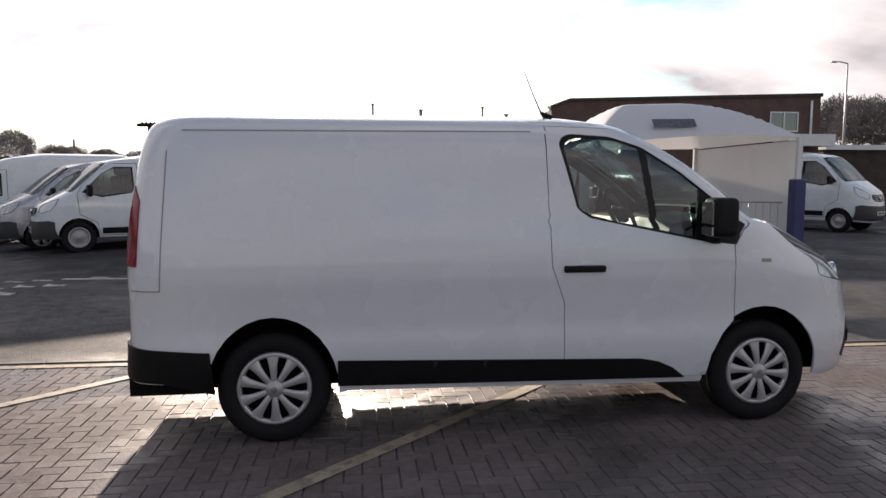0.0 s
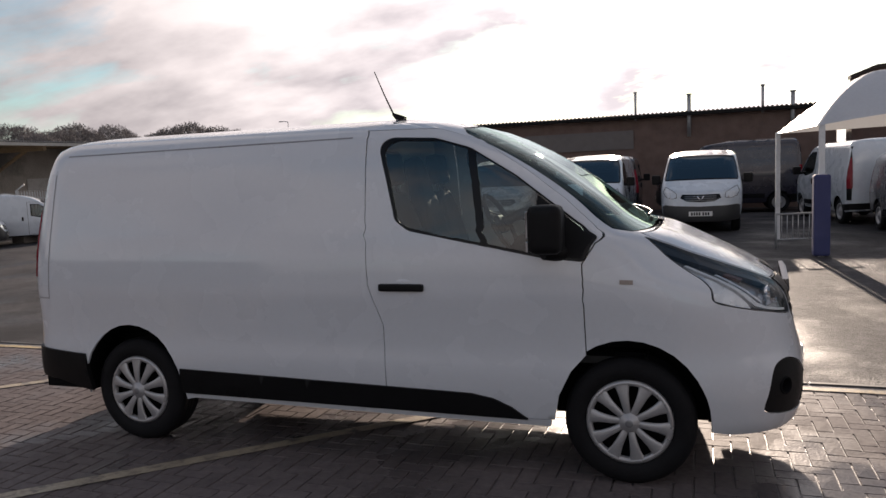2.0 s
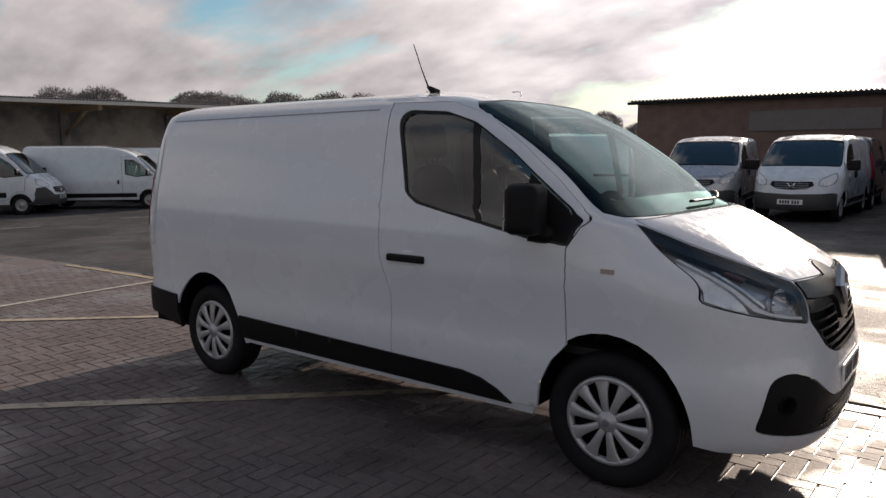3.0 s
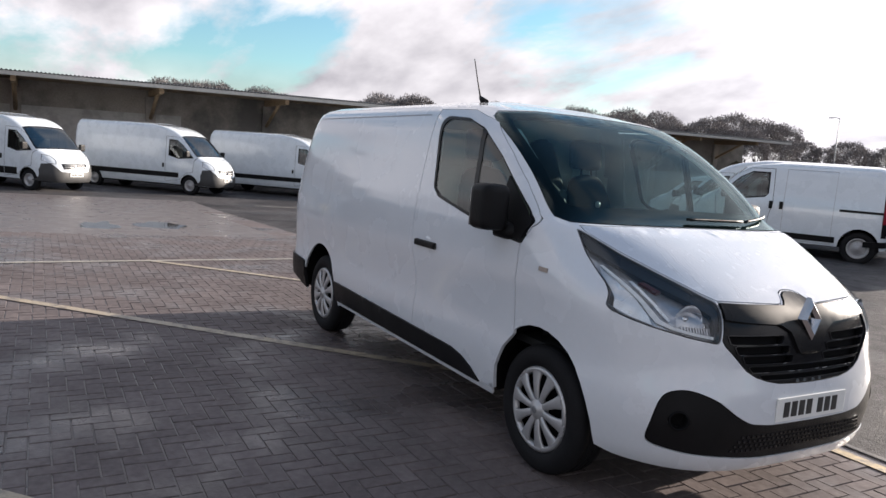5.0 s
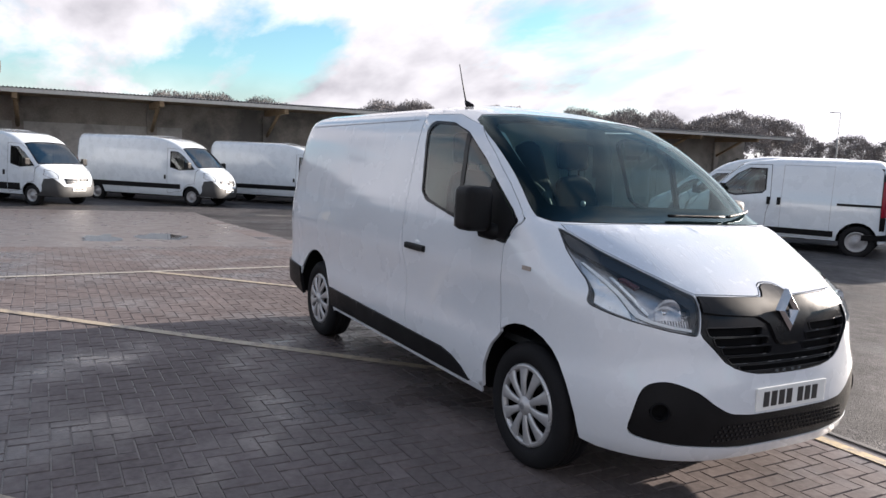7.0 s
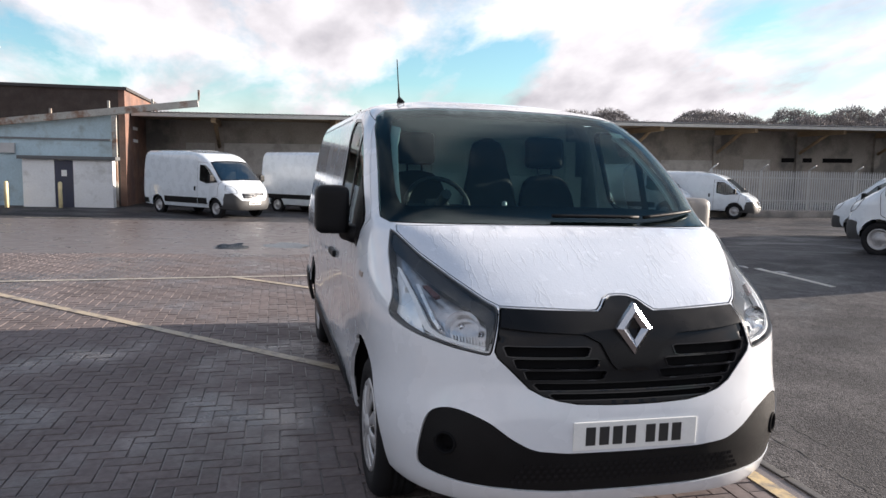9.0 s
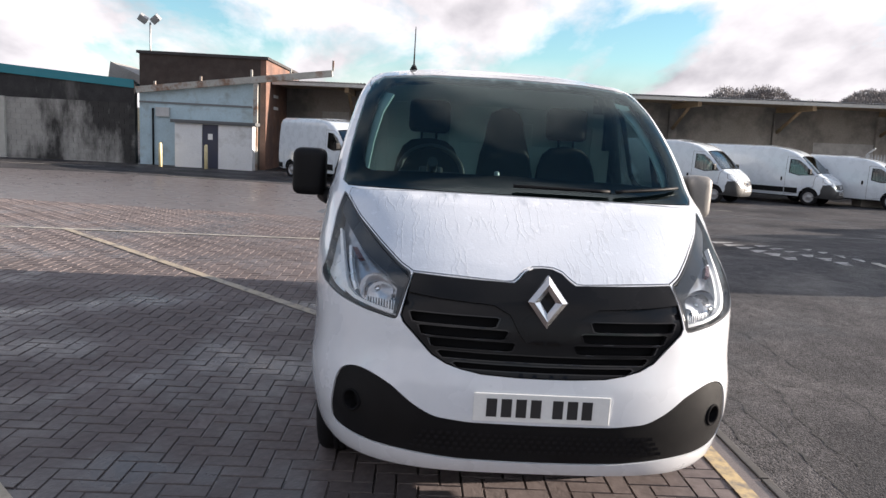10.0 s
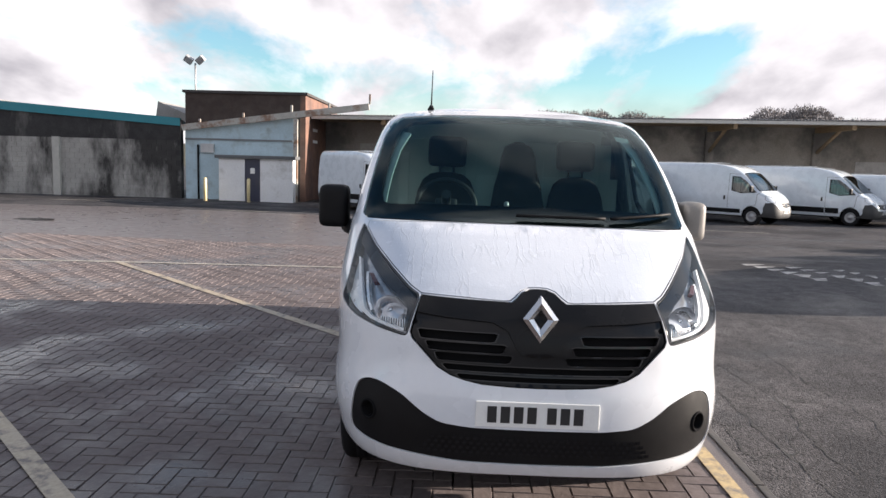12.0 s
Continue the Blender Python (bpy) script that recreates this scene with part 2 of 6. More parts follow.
ALLOY = mat("silver_wheel_cover", (0.42, 0.42, 0.43), 0.32, metal=0.5, vary=0.08, scale=9, rvary=0.1)
STEEL = mat("steel_wheel", (0.35, 0.35, 0.36), 0.45, metal=0.4, vary=0.1, scale=9)
MIRROR = mat("mirror_glass", (0.42, 0.43, 0.45), 0.05, metal=1.0, vary=0.02)
CHROME = mat("chrome", (0.78, 0.78, 0.80), 0.12, metal=1.0, vary=0.03)
FRIT = mat("black_glass_border", (0.003, 0.003, 0.0035), 0.45, spec=0.05, vary=0.1)
LAMPRIM = mat("lamp_rim", (0.06, 0.063, 0.07), 0.35, vary=0.1)
BEZEL = mat("lamp_bezel", (0.028, 0.030, 0.036), 0.3, spec=0.25, vary=0.2, scale=20)
BADGE = mat("badge_chrome", (0.50, 0.51, 0.53), 0.2, metal=1.0, vary=0.05)
LAMPBOWL = mat("lamp_bowl", (0.48, 0.49, 0.52), 0.22, metal=0.6, vary=0.25, scale=30)
SATIN = mat("satin_reflector", (0.72, 0.74, 0.77), 0.25, metal=0.45, vary=0.16, scale=22)
REDL = mat("red_lens", (0.22, 0.005, 0.018), 0.2, vary=0.15, scale=14, coat=0.1, spec=0.3)
BUMPER = mat("grey_bumper_plastic", (0.040, 0.041, 0.043), 0.55, vary=0.15, scale=8, bump=0.2, bscale=300)
AMBER = mat("amber_lens", (0.085, 0.034, 0.033), 0.2, vary=0.1)
FABRIC = mat("dark_seat_cloth", (0.010, 0.011, 0.012), 0.85, vary=0.25, scale=14, bump=0.4, bscale=300)
DASH = mat("dashboard_plastic", (0.012, 0.013, 0.014), 0.6, vary=0.15, scale=10, bump=0.2, bscale=300)
LINER = mat("bulkhead_panel", (0.60, 0.66, 0.65), 0.5, vary=0.06, scale=3)
PLATE = mat("plate_white", (0.74, 0.75, 0.74), 0.35, vary=0.05, scale=8)
SEAM = mat("painted_seam", (0.26, 0.26, 0.28), 0.5, vary=0.1)
INK = mat("plate_black", (0.02, 0.02, 0.022), 0.5)
SCREEN = glass("windscreen_glass", (0.50, 0.69, 0.69), mix=0.012, sheen=(0.78, 0.95, 0.98), edge=0.72)
CLEAR = glass("window_glass", (0.52, 0.58, 0.56), mix=0.07, sheen=(0.93, 0.95, 0.95))
LENS = glass("lamp_lens", (0.9, 0.92, 0.93), mix=0.035, edge=0.34)
DKGLASS = glass("dark_glass", (0.16, 0.16, 0.16), mix=0.17)

# ---- mesh helpers ----


def part(name, me, material, parent=None, label=""):
    """Links a bmesh or mesh as one mesh object, under a thing or a part."""
    if isinstance(me, bmesh.types.BMesh):
        bm = me
        me = bpy.data.meshes.new(name)
        bm.to_mesh(me)
        bm.free()
    if material is not None and not me.materials:
        me.materials.append(material)
    ob = new(name, me)
    if parent is not None:
        ob.parent = parent
    if label:
        ob["label"] = label
    return ob


def empty(name, m=None):
    ob = new(name)
    ob.empty_display_size = 0.2
    if m is not None:
        ob.matrix_world = m
    return ob


def mesh(name, verts, faces, smooth=True):
    me = bpy.data.meshes.new(name)
    me.from_pydata([tuple(v) for v in verts], [], [tuple(f) for f in faces])
    me.update()
    if smooth:
        me.polygons.foreach_set("use_smooth", [True] * len(me.polygons))
    return me


def box(bm, lo, hi, bevel=0.0, m=None, seg=2):
    """A box with rounded edges from corner lo to corner hi."""
    c = [(a + b) / 2 for a, b in zip(lo, hi)]
    s = [b - a for a, b in zip(lo, hi)]
    mm = Matrix.Translation(c) @ Matrix.Diagonal((*s, 1))
    got = bmesh.ops.create_cube(bm, size=1, matrix=mm)["verts"]
    if bevel:
        edges = list({e for v in got for e in v.link_edges})
        got = bmesh.ops.bevel(bm, geom=edges, offset=bevel, segments=seg, affect="EDGES", profile=0.6)["verts"]
        got = list(set(got))
    if m is not None:
        bmesh.ops.transform(bm, matrix=m, verts=got)
    return got


def boxes(*items, bevel=0.0, m=None):
    bm = bmesh.new()
    for lo, hi in items:
        box(bm, lo, hi, bevel, m)
    return bm


def tube(bm, pts, r, n=8, cap=True):
    """A round bar along points; r may be one number or one a point."""
    rs = r if isinstance(r, (list, tuple)) else [r] * len(pts)
    rings = []
    for i, p in enumerate(pts):
        p = Vector(p)
        d = (Vector(pts[min(i + 1, len(pts) - 1)]) - Vector(pts[max(i - 1, 0)])).normalized()
        q = d.to_track_quat("Z", "Y")
        rings.append([bm.verts.new(p + q @ Vector((rs[i] * math.cos(k * math.tau / n), rs[i] * math.sin(k * math.tau / n), 0))) for k in range(n)])
    for a, b in zip(rings, rings[1:]):
        for k in range(n):
            f = bm.faces.new((a[k], a[(k + 1) % n], b[(k + 1) % n], b[k]))
            f.smooth = True
    if cap:
        bm.faces.new(rings[0][::-1])
        bm.faces.new(rings[-1])
    return bm


def lathe(profile, n=48, axis="y", smooth=True):
    """Turns a profile of (radius, offset) round the axis y."""
    bm = bmesh.new()
    rings = []
    for r, o in profile:
        rings.append([bm.verts.new((r * math.cos(k * math.tau / n), o, r * math.sin(k * math.tau / n))) for k in range(n)])
    for a, b in zip(rings, rings[1:]):
        for k in range(n):
            f = bm.faces.new((a[k], b[k], b[(k + 1) % n], a[(k + 1) % n]))
            f.smooth = smooth
    return bm


def curve_of(zs, vs):
    """A smooth monotone curve through (z, value)."""
    zs, vs = np.array(zs, float), np.array(vs, float)
    h, d = np.diff(zs), np.diff(vs) / np.diff(zs)
    m = np.zeros(len(zs))
    m[0], m[-1] = d[0], d[-1]
    for i in range(1, len(zs) - 1):
        if d[i - 1] * d[i] > 0:
            w1, w2 = 2 * h[i] + h[i - 1], h[i] + 2 * h[i - 1]
            m[i] = (w1 + w2) / (w1 / d[i - 1] + w2 / d[i])

    def f(z):
        z = np.clip(z, zs[0], zs[-1])
        i = np.clip(np.searchsorted(zs, z) - 1, 0, len(zs) - 2)
        t = (z - zs[i]) / h[i]
        return (1 + 2 * t) * (1 - t) ** 2 * vs[i] + t * (1 - t) ** 2 * h[i] * m[i] + t * t * (3 - 2 * t) * vs[i + 1] + t * t * (t - 1) * h[i] * m[i + 1]
    return f


def inside(px, py, poly):
    """Which of the points lie in the polygon."""
    c = np.zeros(len(px), bool)
    x, y = poly[:, 0], poly[:, 1]
    j = len(poly) - 1
    for i in range(len(poly)):
        hit = ((y[i] > py) != (y[j] > py))
        with np.errstate(divide="ignore", invalid="ignore"):
            c ^= hit & (px < (x[j] - x[i]) * (py - y[i]) / (y[j] - y[i] + 1e-30) + x[i])
        j = i
    return c


def chaikin(poly, n=1, keep=0.25):
    p = np.array(poly, float)
    for _ in range(n):
        q = np.roll(p, -1, 0)
        p = np.stack([p * (1 - keep) + q * keep, p * keep + q * (1 - keep)], 1).reshape(-1, 2)
    return p


def dense(poly, step):
    out = []
    for a, b in zip(poly, np.roll(poly, -1, 0)):
        k = max(1, int(np.ceil(np.hypot(*(b - a)) / step)))
        out += [a + (b - a) * i / k for i in range(k)]
    return np.array(out)


def inset(poly, d):
    """The polygon moved inwards by d."""
    p = np.array(poly, float)
    a, b = np.roll(p, 1, 0), np.roll(p, -1, 0)
    area = 0.5 * np.sum(p[:, 0] * b[:, 1] - b[:, 0] * p[:, 1])
    s = 1 if area > 0 else -1
    e1, e2 = p - a, b - p
    n1 = np.stack([-e1[:, 1], e1[:, 0]], 1) / (np.hypot(*e1.T)[:, None] + 1e-9) * s
    n2 = np.stack([-e2[:, 1], e2[:, 0]], 1) / (np.hypot(*e2.T)[:, None] + 1e-9) * s
    n = n1 + n2
    n /= np.maximum(0.35, (n * n).sum(1))[:, None] / 2 + 1e-9
    return p + n * d * 1.0


def finely(pts, loop, step=0.05):
    """The points with more between them, so that straight edges stay straight on the skin."""
    pts = [tuple(map(float, p)) for p in pts]
    out = []
    for a, b in zip(pts, pts[1:] + (pts[:1] if loop else [])):
        k = max(1, int(math.dist(a, b) / step))
        out += [(a[0] + (b[0] - a[0]) * i / k, a[1] + (b[1] - a[1]) * i / k) for i in range(k)]
    return out if loop else out + pts[-1:]


class Shell:
    """A vehicle's skin. At each height the plan is a rounded outline; a spot on it is (s, z): s runs from the nose's middle
    along the right side (positive) or the left side (negative) to the tail's middle."""

    def __init__(self, nose, reach, square, half, tail, tail_reach=0.45, tail_square=5.0, crown=0.03, lengths=(1.4, 3.2, 1.1), wide=1.0):
        self.F, self.a, self.n, self.w, self.R = [curve_of(*zip(*t)) for t in (nose, reach, square, half, tail)]
        self.ar, self.nr, self.crown, self.wide = tail_reach, tail_square, crown, wide
        self.top = half[-1][0]
        self.l = np.cumsum((0,) + lengths)

    def at(self, s, z):
        s, z = np.asarray(s, float), np.asarray(z, float)
        sg, q = np.where(s >= 0, -1.0, 1.0), np.abs(s)
        u = np.interp(q, self.l, (0, 1, 2, 3))
        F, a, n, w, R = self.F(z), self.a(z), self.n(z), self.w(z), self.R(z)
        xc, xr = F - a, R + self.ar
        th = np.where(u < 2, np.clip(u, 0, 1), np.clip(3 - u, 0, 1)) * np.pi / 2
        nn = np.where(u < 2, n, self.nr)
        c, si = np.maximum(np.cos(th), 0), np.maximum(np.sin(th), 0)
        r = (c ** nn + si ** nn) ** (-1 / nn)
        x = np.where(u <= 1, xc + a * c * r, np.where(u < 2, xc + (xr - xc) * (u - 1), xr - self.ar * c * r))
        y = np.where((u > 1) & (u < 2), w, w * si * r)
        return np.stack([x, sg * y * self.wide, z], -1)

    def normal(self, s, z):
        e = 2e-3
        du = self.at(np.asarray(s) + e, z) - self.at(np.asarray(s) - e, z)
        dz = self.at(s, np.asarray(z) + e) - self.at(s, np.asarray(z) - e)
        n = np.cross(dz, du)
        return n / (np.linalg.norm(n, axis=-1, keepdims=True) + 1e-12)

    def side(self, pts, loop=False):
        """(x, z) on the flank to (s, z); loop: the points close on themselves."""
        out = []
        for x, z in finely(pts, loop):
            F, a, n, R = float(self.F(z)), float(self.a(z)), float(self.n(z)), float(self.R(z))
            xc, xr = F - a, R + self.ar
            if x > xc:
                xn = min((x - xc) / a, 0.9995)
                u = math.atan2((1 - xn ** n) ** (1 / n), xn) / (math.pi / 2)
            elif x > xr:
                u = 1 + (x - xc) / (xr - xc)
            else:
                xn = min((xr - x) / self.ar, 0.9995)
                u = 3 - math.atan2((1 - xn ** self.nr) ** (1 / self.nr), xn) / (math.pi / 2)
            out.append((float(np.interp(u, (0, 1, 2, 3), self.l)), z))
        return out

    def face(self, pts, rear=False, loop=False):
        """(distance from the middle, z) on the nose or the tail to (s, z)."""
        out = []
        for y, z in finely(pts, loop):
            w, n = float(self.w(z)), self.nr if rear else float(self.n(z))
            yn = min(y / w, 0.9995)
            u = math.atan2(yn, (1 - yn ** n) ** (1 / n)) / (math.pi / 2)
            out.append((float(np.interp(3 - u if rear else u, (0, 1, 2, 3), self.l)), z))
        return out

    def patch(self, name, poly, holes=(), off=0.0, thick=0.012, step=0.06, levels=None):
        """The skin inside a polygon of (s, z), less the holes, moved out by off, with a turned-in rim."""
        loops = [dense(np.array(p, float), step * 0.7) for p in (poly, *holes)]
        lo, hi = loops[0].min(0), loops[0].max(0)
        gs = np.arange(lo[0] + step / 2, hi[0], step)
        gz = np.arange(lo[1] + step / 2, hi[1], step) if levels is None else levels[(levels > lo[1]) & (levels < hi[1])]
        g = np.stack(np.meshgrid(gs, gz), -1).reshape(-1, 2)
        keep = inside(g[:, 0], g[:, 1], loops[0])
        for h in loops[1:]:
            keep &= ~inside(g[:, 0], g[:, 1], h)
        g = g[keep]
        edge = np.concatenate(loops)
        if len(g):
            gap = np.full(len(g), 9.0)
            for i in range(0, len(edge), 200):
                gap = np.minimum(gap, np.sqrt(((g[:, None] - edge[None, i:i + 200]) ** 2).sum(-1)).min(1))
            g = g[gap > step * 0.33]
        pts = np.concatenate([edge, g]) if len(g) else edge
        segs, k = [], 0
        for p in loops:
            m = len(p)
            segs += [(k + i, k + (i + 1) % m) for i in range(m)]
            k += m
        from_cdt = geometry.delaunay_2d_cdt([Vector(p) for p in pts], segs, [], 0, 1e-6)
        v = np.array([tuple(p) for p in from_cdt[0]])
        f = np.array([t for t in from_cdt[2] if len(t) == 3])
        c = v[f].mean(1)
        keep = inside(c[:, 0], c[:, 1], loops[0])
        for h in loops[1:]:
            keep &= ~inside(c[:, 0], c[:, 1], h)
        f = f[keep]
        used = np.unique(f)
        remap = -np.ones(len(v), int)
        remap[used] = np.arange(len(used))
        v, f = v[used], remap[f]
        P, N = self.at(v[:, 0], v[:, 1]), self.normal(v[:, 0], v[:, 1])
        P = P + N * off
        # faces look outwards
        t = P[f]
        n = np.cross(t[:, 1] - t[:, 0], t[:, 2] - t[:, 0])
        flip = (n * N[f].mean(1)).sum(-1) < 0
        f[flip] = f[flip][:, ::-1]
        verts, faces = list(P), [tuple(map(int, q)) for q in f]
        if thick:
            count = {}
            for q in faces:
                for a, b in ((q[0], q[1]), (q[1], q[2]), (q[2], q[0])):
                    count[(a, b)] = 1
            for a, b in list(count):
                if (b, a) not in count:
                    i = len(verts)
                    verts += [P[a], P[b], P[b] - N[b] * thick, P[a] - N[a] * thick]
                    faces.append((i + 1, i, i + 3, i + 2))
        return mesh(name, verts, faces)

    def roof(self, name, lo=None):
        """The crown above the topmost level."""
        S = np.concatenate([-np.linspace(self.l[3], 0, 90), np.linspace(0, self.l[3], 90)[1:]])
        base = self.at(S, np.full(len(S), self.top))
        xlo, xhi = float(self.R(self.top)) + 0.3, float(self.F(self.top)) - 0.45
        verts, faces, rows = [], [], 12
        for t in np.linspace(0, 1, rows):
            x = base[:, 0] + t * (np.clip(base[:, 0], xlo, xhi) - base[:, 0])
            verts += list(np.stack([x, base[:, 1] * (1 - t), np.full(len(S), self.top) + self.crown * (1 - (1 - t) ** 2.2)], -1))
        k = len(S)
        for r in range(rows - 1):
            for i in range(k - 1):
                faces.append((r * k + i, (r + 1) * k + i, (r + 1) * k + i + 1, r * k + i + 1))
        return mesh(name, verts, faces)


def mirror_s(p):
    return [(-s, z) for s, z in p][::-1]


def across(half):
    """A polygon over the nose's middle from its right half, which begins and ends in the middle."""
    return list(half) + [(-s, z) for s, z in half[::-1] if s > 1e-6]


def joined(name, meshes):
    bm = bmesh.new()
    for me in meshes:
        bm.from_mesh(me)
        bpy.data.meshes.remove(me)
    me = bpy.data.meshes.new(name)
    bm.to_mesh(me)
    bm.free()
    return me


def weld(me, top, d=0.002):
    """Joins the skin to the crown along the topmost level."""
    bm = bmesh.new()
    bm.from_mesh(me)
    bmesh.ops.remove_doubles(bm, verts=[v for v in bm.verts if abs(v.co.z - top) < 0.0005], dist=d)
    bm.to_mesh(me)
    bm.free()
    return me


# ---- wheels ----


def tyre_mesh(r, rim, width):
    h = width / 2
    return lathe([(rim, -h * 0.72), (rim + 0.012, -h * 0.95), ((r + rim) / 2, -h * 1.02), (r - 0.03, -h * 0.96), (r - 0.008, -h * 0.8), (r, -h * 0.62),
                  (r, -h * 0.32), (r - 0.007, -h * 0.3), (r - 0.007, -h * 0.24), (r, -h * 0.22), (r, -0.004), (r - 0.007, 0), (r, 0.004), (r, h * 0.22), (r - 0.007, h * 0.24), (r - 0.007, h * 0.3),
                  (r, h * 0.32), (r, h * 0.62), (r - 0.008, h * 0.8), (r - 0.03, h * 0.96), ((r + rim) / 2, h * 1.02), (rim, h * 0.8), (rim - 0.02, h * 0.3), (0.05, h * 0.2)], 56)


def cover_mesh(rim, y0):
    """A wheel cover: a raised ring and a hub; the spokes are set between them."""
    bm = lathe([(rim + 0.004, y0 + 0.03), (rim + 0.004, y0), (rim - 0.008, y0 - 0.010), (rim - 0.024, y0 - 0.006), (rim - 0.028, y0 + 0.02)], 56)
    hub = lathe([(0.0001, y0 - 0.028), (0.024, y0 - 0.028), (0.03, y0 - 0.022), (0.045, y0 - 0.018), (0.056, y0 - 0.008), (0.06, y0 + 0.02)], 32)
    me = bpy.data.meshes.new("tmp")
    hub.to_mesh(me)
    hub.free()
    bm.from_mesh(me)
    bpy.data.meshes.remove(me)
    bmesh.ops.recalc_face_normals(bm, faces=bm.faces)
    return bm


def spoke_mesh(rim, y0, wide):
    bm = bmesh.new()
    rings = []
    for r, w, dy in ((0.045, 0.016, -0.012), (0.08, wide * 0.70, -0.017), (0.12, wide * 0.82, -0.018), (0.155, wide, -0.015), (rim - 0.032, wide * 1.32, -0.010), (rim - 0.016, wide * 1.75, -0.007)):
        rings.append([bm.verts.new((r, y0 + dy + q, s * w)) for s, q in ((-1, 0.006), (-0.72, 0), (0.72, 0), (1, 0.006), (1, 0.014), (-1, 0.014))])
    for p, q in zip(rings, rings[1:]):
        for i in range(6):
            f = bm.faces.new((p[i], p[(i + 1) % 6], q[(i + 1) % 6], q[i]))
            f.smooth = True
    bmesh.ops.recalc_face_normals(bm, faces=bm.faces)
    return bm


WHEELS = {}


def wheel(parent, x, y, r, rim=0.215, width=0.215, style="cover"):
    """A wheel under a vehicle; the outer face looks away from the middle."""
    key = (round(r, 3), round(rim, 3), style)
    if key not in WHEELS:
        t = bpy.data.meshes.new("tyre")
        b = tyre_mesh(r, rim, width)
        bmesh.ops.recalc_face_normals(b, faces=b.faces)
        b.to_mesh(t)
        b.free()
        t.materials.append(RUBBER)
        c = bpy.data.meshes.new("wheel_cover")
        if style == "cover":
            b = cover_mesh(rim, -width / 2 + 0.012)
        elif style == "five":
            b = cover_mesh(rim, -width / 2 + 0.02)
        else:
            h = -width / 2
            b = lathe([(rim + 0.004, h + 0.02), (rim, h), (rim - 0.02, h + 0.006), (rim - 0.035, h + 0.05), (rim - 0.06, h + 0.06), (0.1, h + 0.03), (0.075, h + 0.012), (0.05, h + 0.008), (0.045, h - 0.004), (0.0001, h - 0.006)], 40)
            for k in range(8):
                a = k * math.tau / 8
                tube(b, [(0.125 * math.cos(a), h + 0.03, 0.125 * math.sin(a)), (0.125 * math.cos(a), h + 0.048, 0.125 * math.sin(a))], 0.018, 10)
            bmesh.ops.recalc_face_normals(b, faces=b.faces)
        b.to_mesh(c)
        b.free()
        c.materials.append(STEEL if style == "steel" else ALLOY)
        d = bpy.data.meshes.new("brake_disc")
        b = lathe([(rim - 0.01, -0.02), (0.02, -0.02), (0.02, 0.0), (rim - 0.01, 0.0)], 32)
        b.to_mesh(d)
        b.free()
        d.materials.append(DARK)
        sp = None
        if style != "steel":
            sp = bpy.data.meshes.new("spoke")
            b = spoke_mesh(rim, -width / 2 + (0.012 if style == "cover" else 0.02), 0.027 if style == "cover" else 0.05)
            b.to_mesh(sp)
            b.free()
            sp.materials.append(ALLOY)
        WHEELS[key] = (t, c, d, sp)
    w = new("wheel")
    w.parent = parent
    w.matrix_basis = pose(x, y, r, 0, random.uniform(0, 360), 0 if y < 0 else 180)
    for n, me in zip(("tyre", "wheel_cover" if style != "steel" else "rim", "brake_disc"), WHEELS[key]):
        o = new(n, me)
        o.parent = w
    if style == "cover":
        if "cap" not in WHEELS:
            cm = bpy.data.meshes.new("centre_cap")
            b = lathe([(0.0001, -0.0995), (0.017, -0.0995), (0.021, -0.0975), (0.024, -0.093)], 20)
            k = [b.verts.new((dx * 0.013, -0.1012, dz * 0.017)) for dx, dz in ((0, 1), (1, 0), (0, -1), (-1, 0))]
            b.faces.new(k)
            bmesh.ops.translate(b, verts=b.verts, vec=(0, -0.0255, 0))
            b.to_mesh(cm)
            b.free()
            cm.materials.append(GREYP)
            WHEELS["cap"] = cm
        o = new("centre_cap", WHEELS["cap"])
        o.parent = w
    count = {"cover": 10, "five": 5}.get(style, 0)
    for k in range(count):
        o = new("spoke", WHEELS[key][3])
        o.parent = w
        o.matrix_basis = Matrix.Rotation(k * math.tau / count, 4, "Y")
    return w


def arch(cx, r=0.335, half=0.38, tall=0.425, foot=0.30, n=16):
    """The edge of a wheel arch, from rear foot over the top to front foot, as (x, z)."""
    pts = [(cx - half, foot)]
    pts += [(cx - half * math.cos(math.pi * i / n), r + tall * math.sin(math.pi * i / n)) for i in range(n + 1)]
    pts.append((cx + half, foot))
    return pts


def number_plate(parent, x, z, facing=1, y=0.0):
    bm = boxes(((x - 0.004, y - 0.265, z - 0.056), (x + 0.004, y + 0.265, z + 0.056)), bevel=0.003)
    p = part("number_plate", bm, PLATE, parent, "white number plate with plain dark bars")
    c = -0.195
    for i in range(7):
        b = bmesh.new()
        box(b, (x + facing * 0.004, y + facing * c - 0.02, z - 0.036), (x + facing * 0.0065, y + facing * c + 0.02, z + 0.036))
        part("plate_bar", b, INK, p)
        c += 0.057 if i != 3 else 0.085
    return p


# ---- the white van in the middle ----


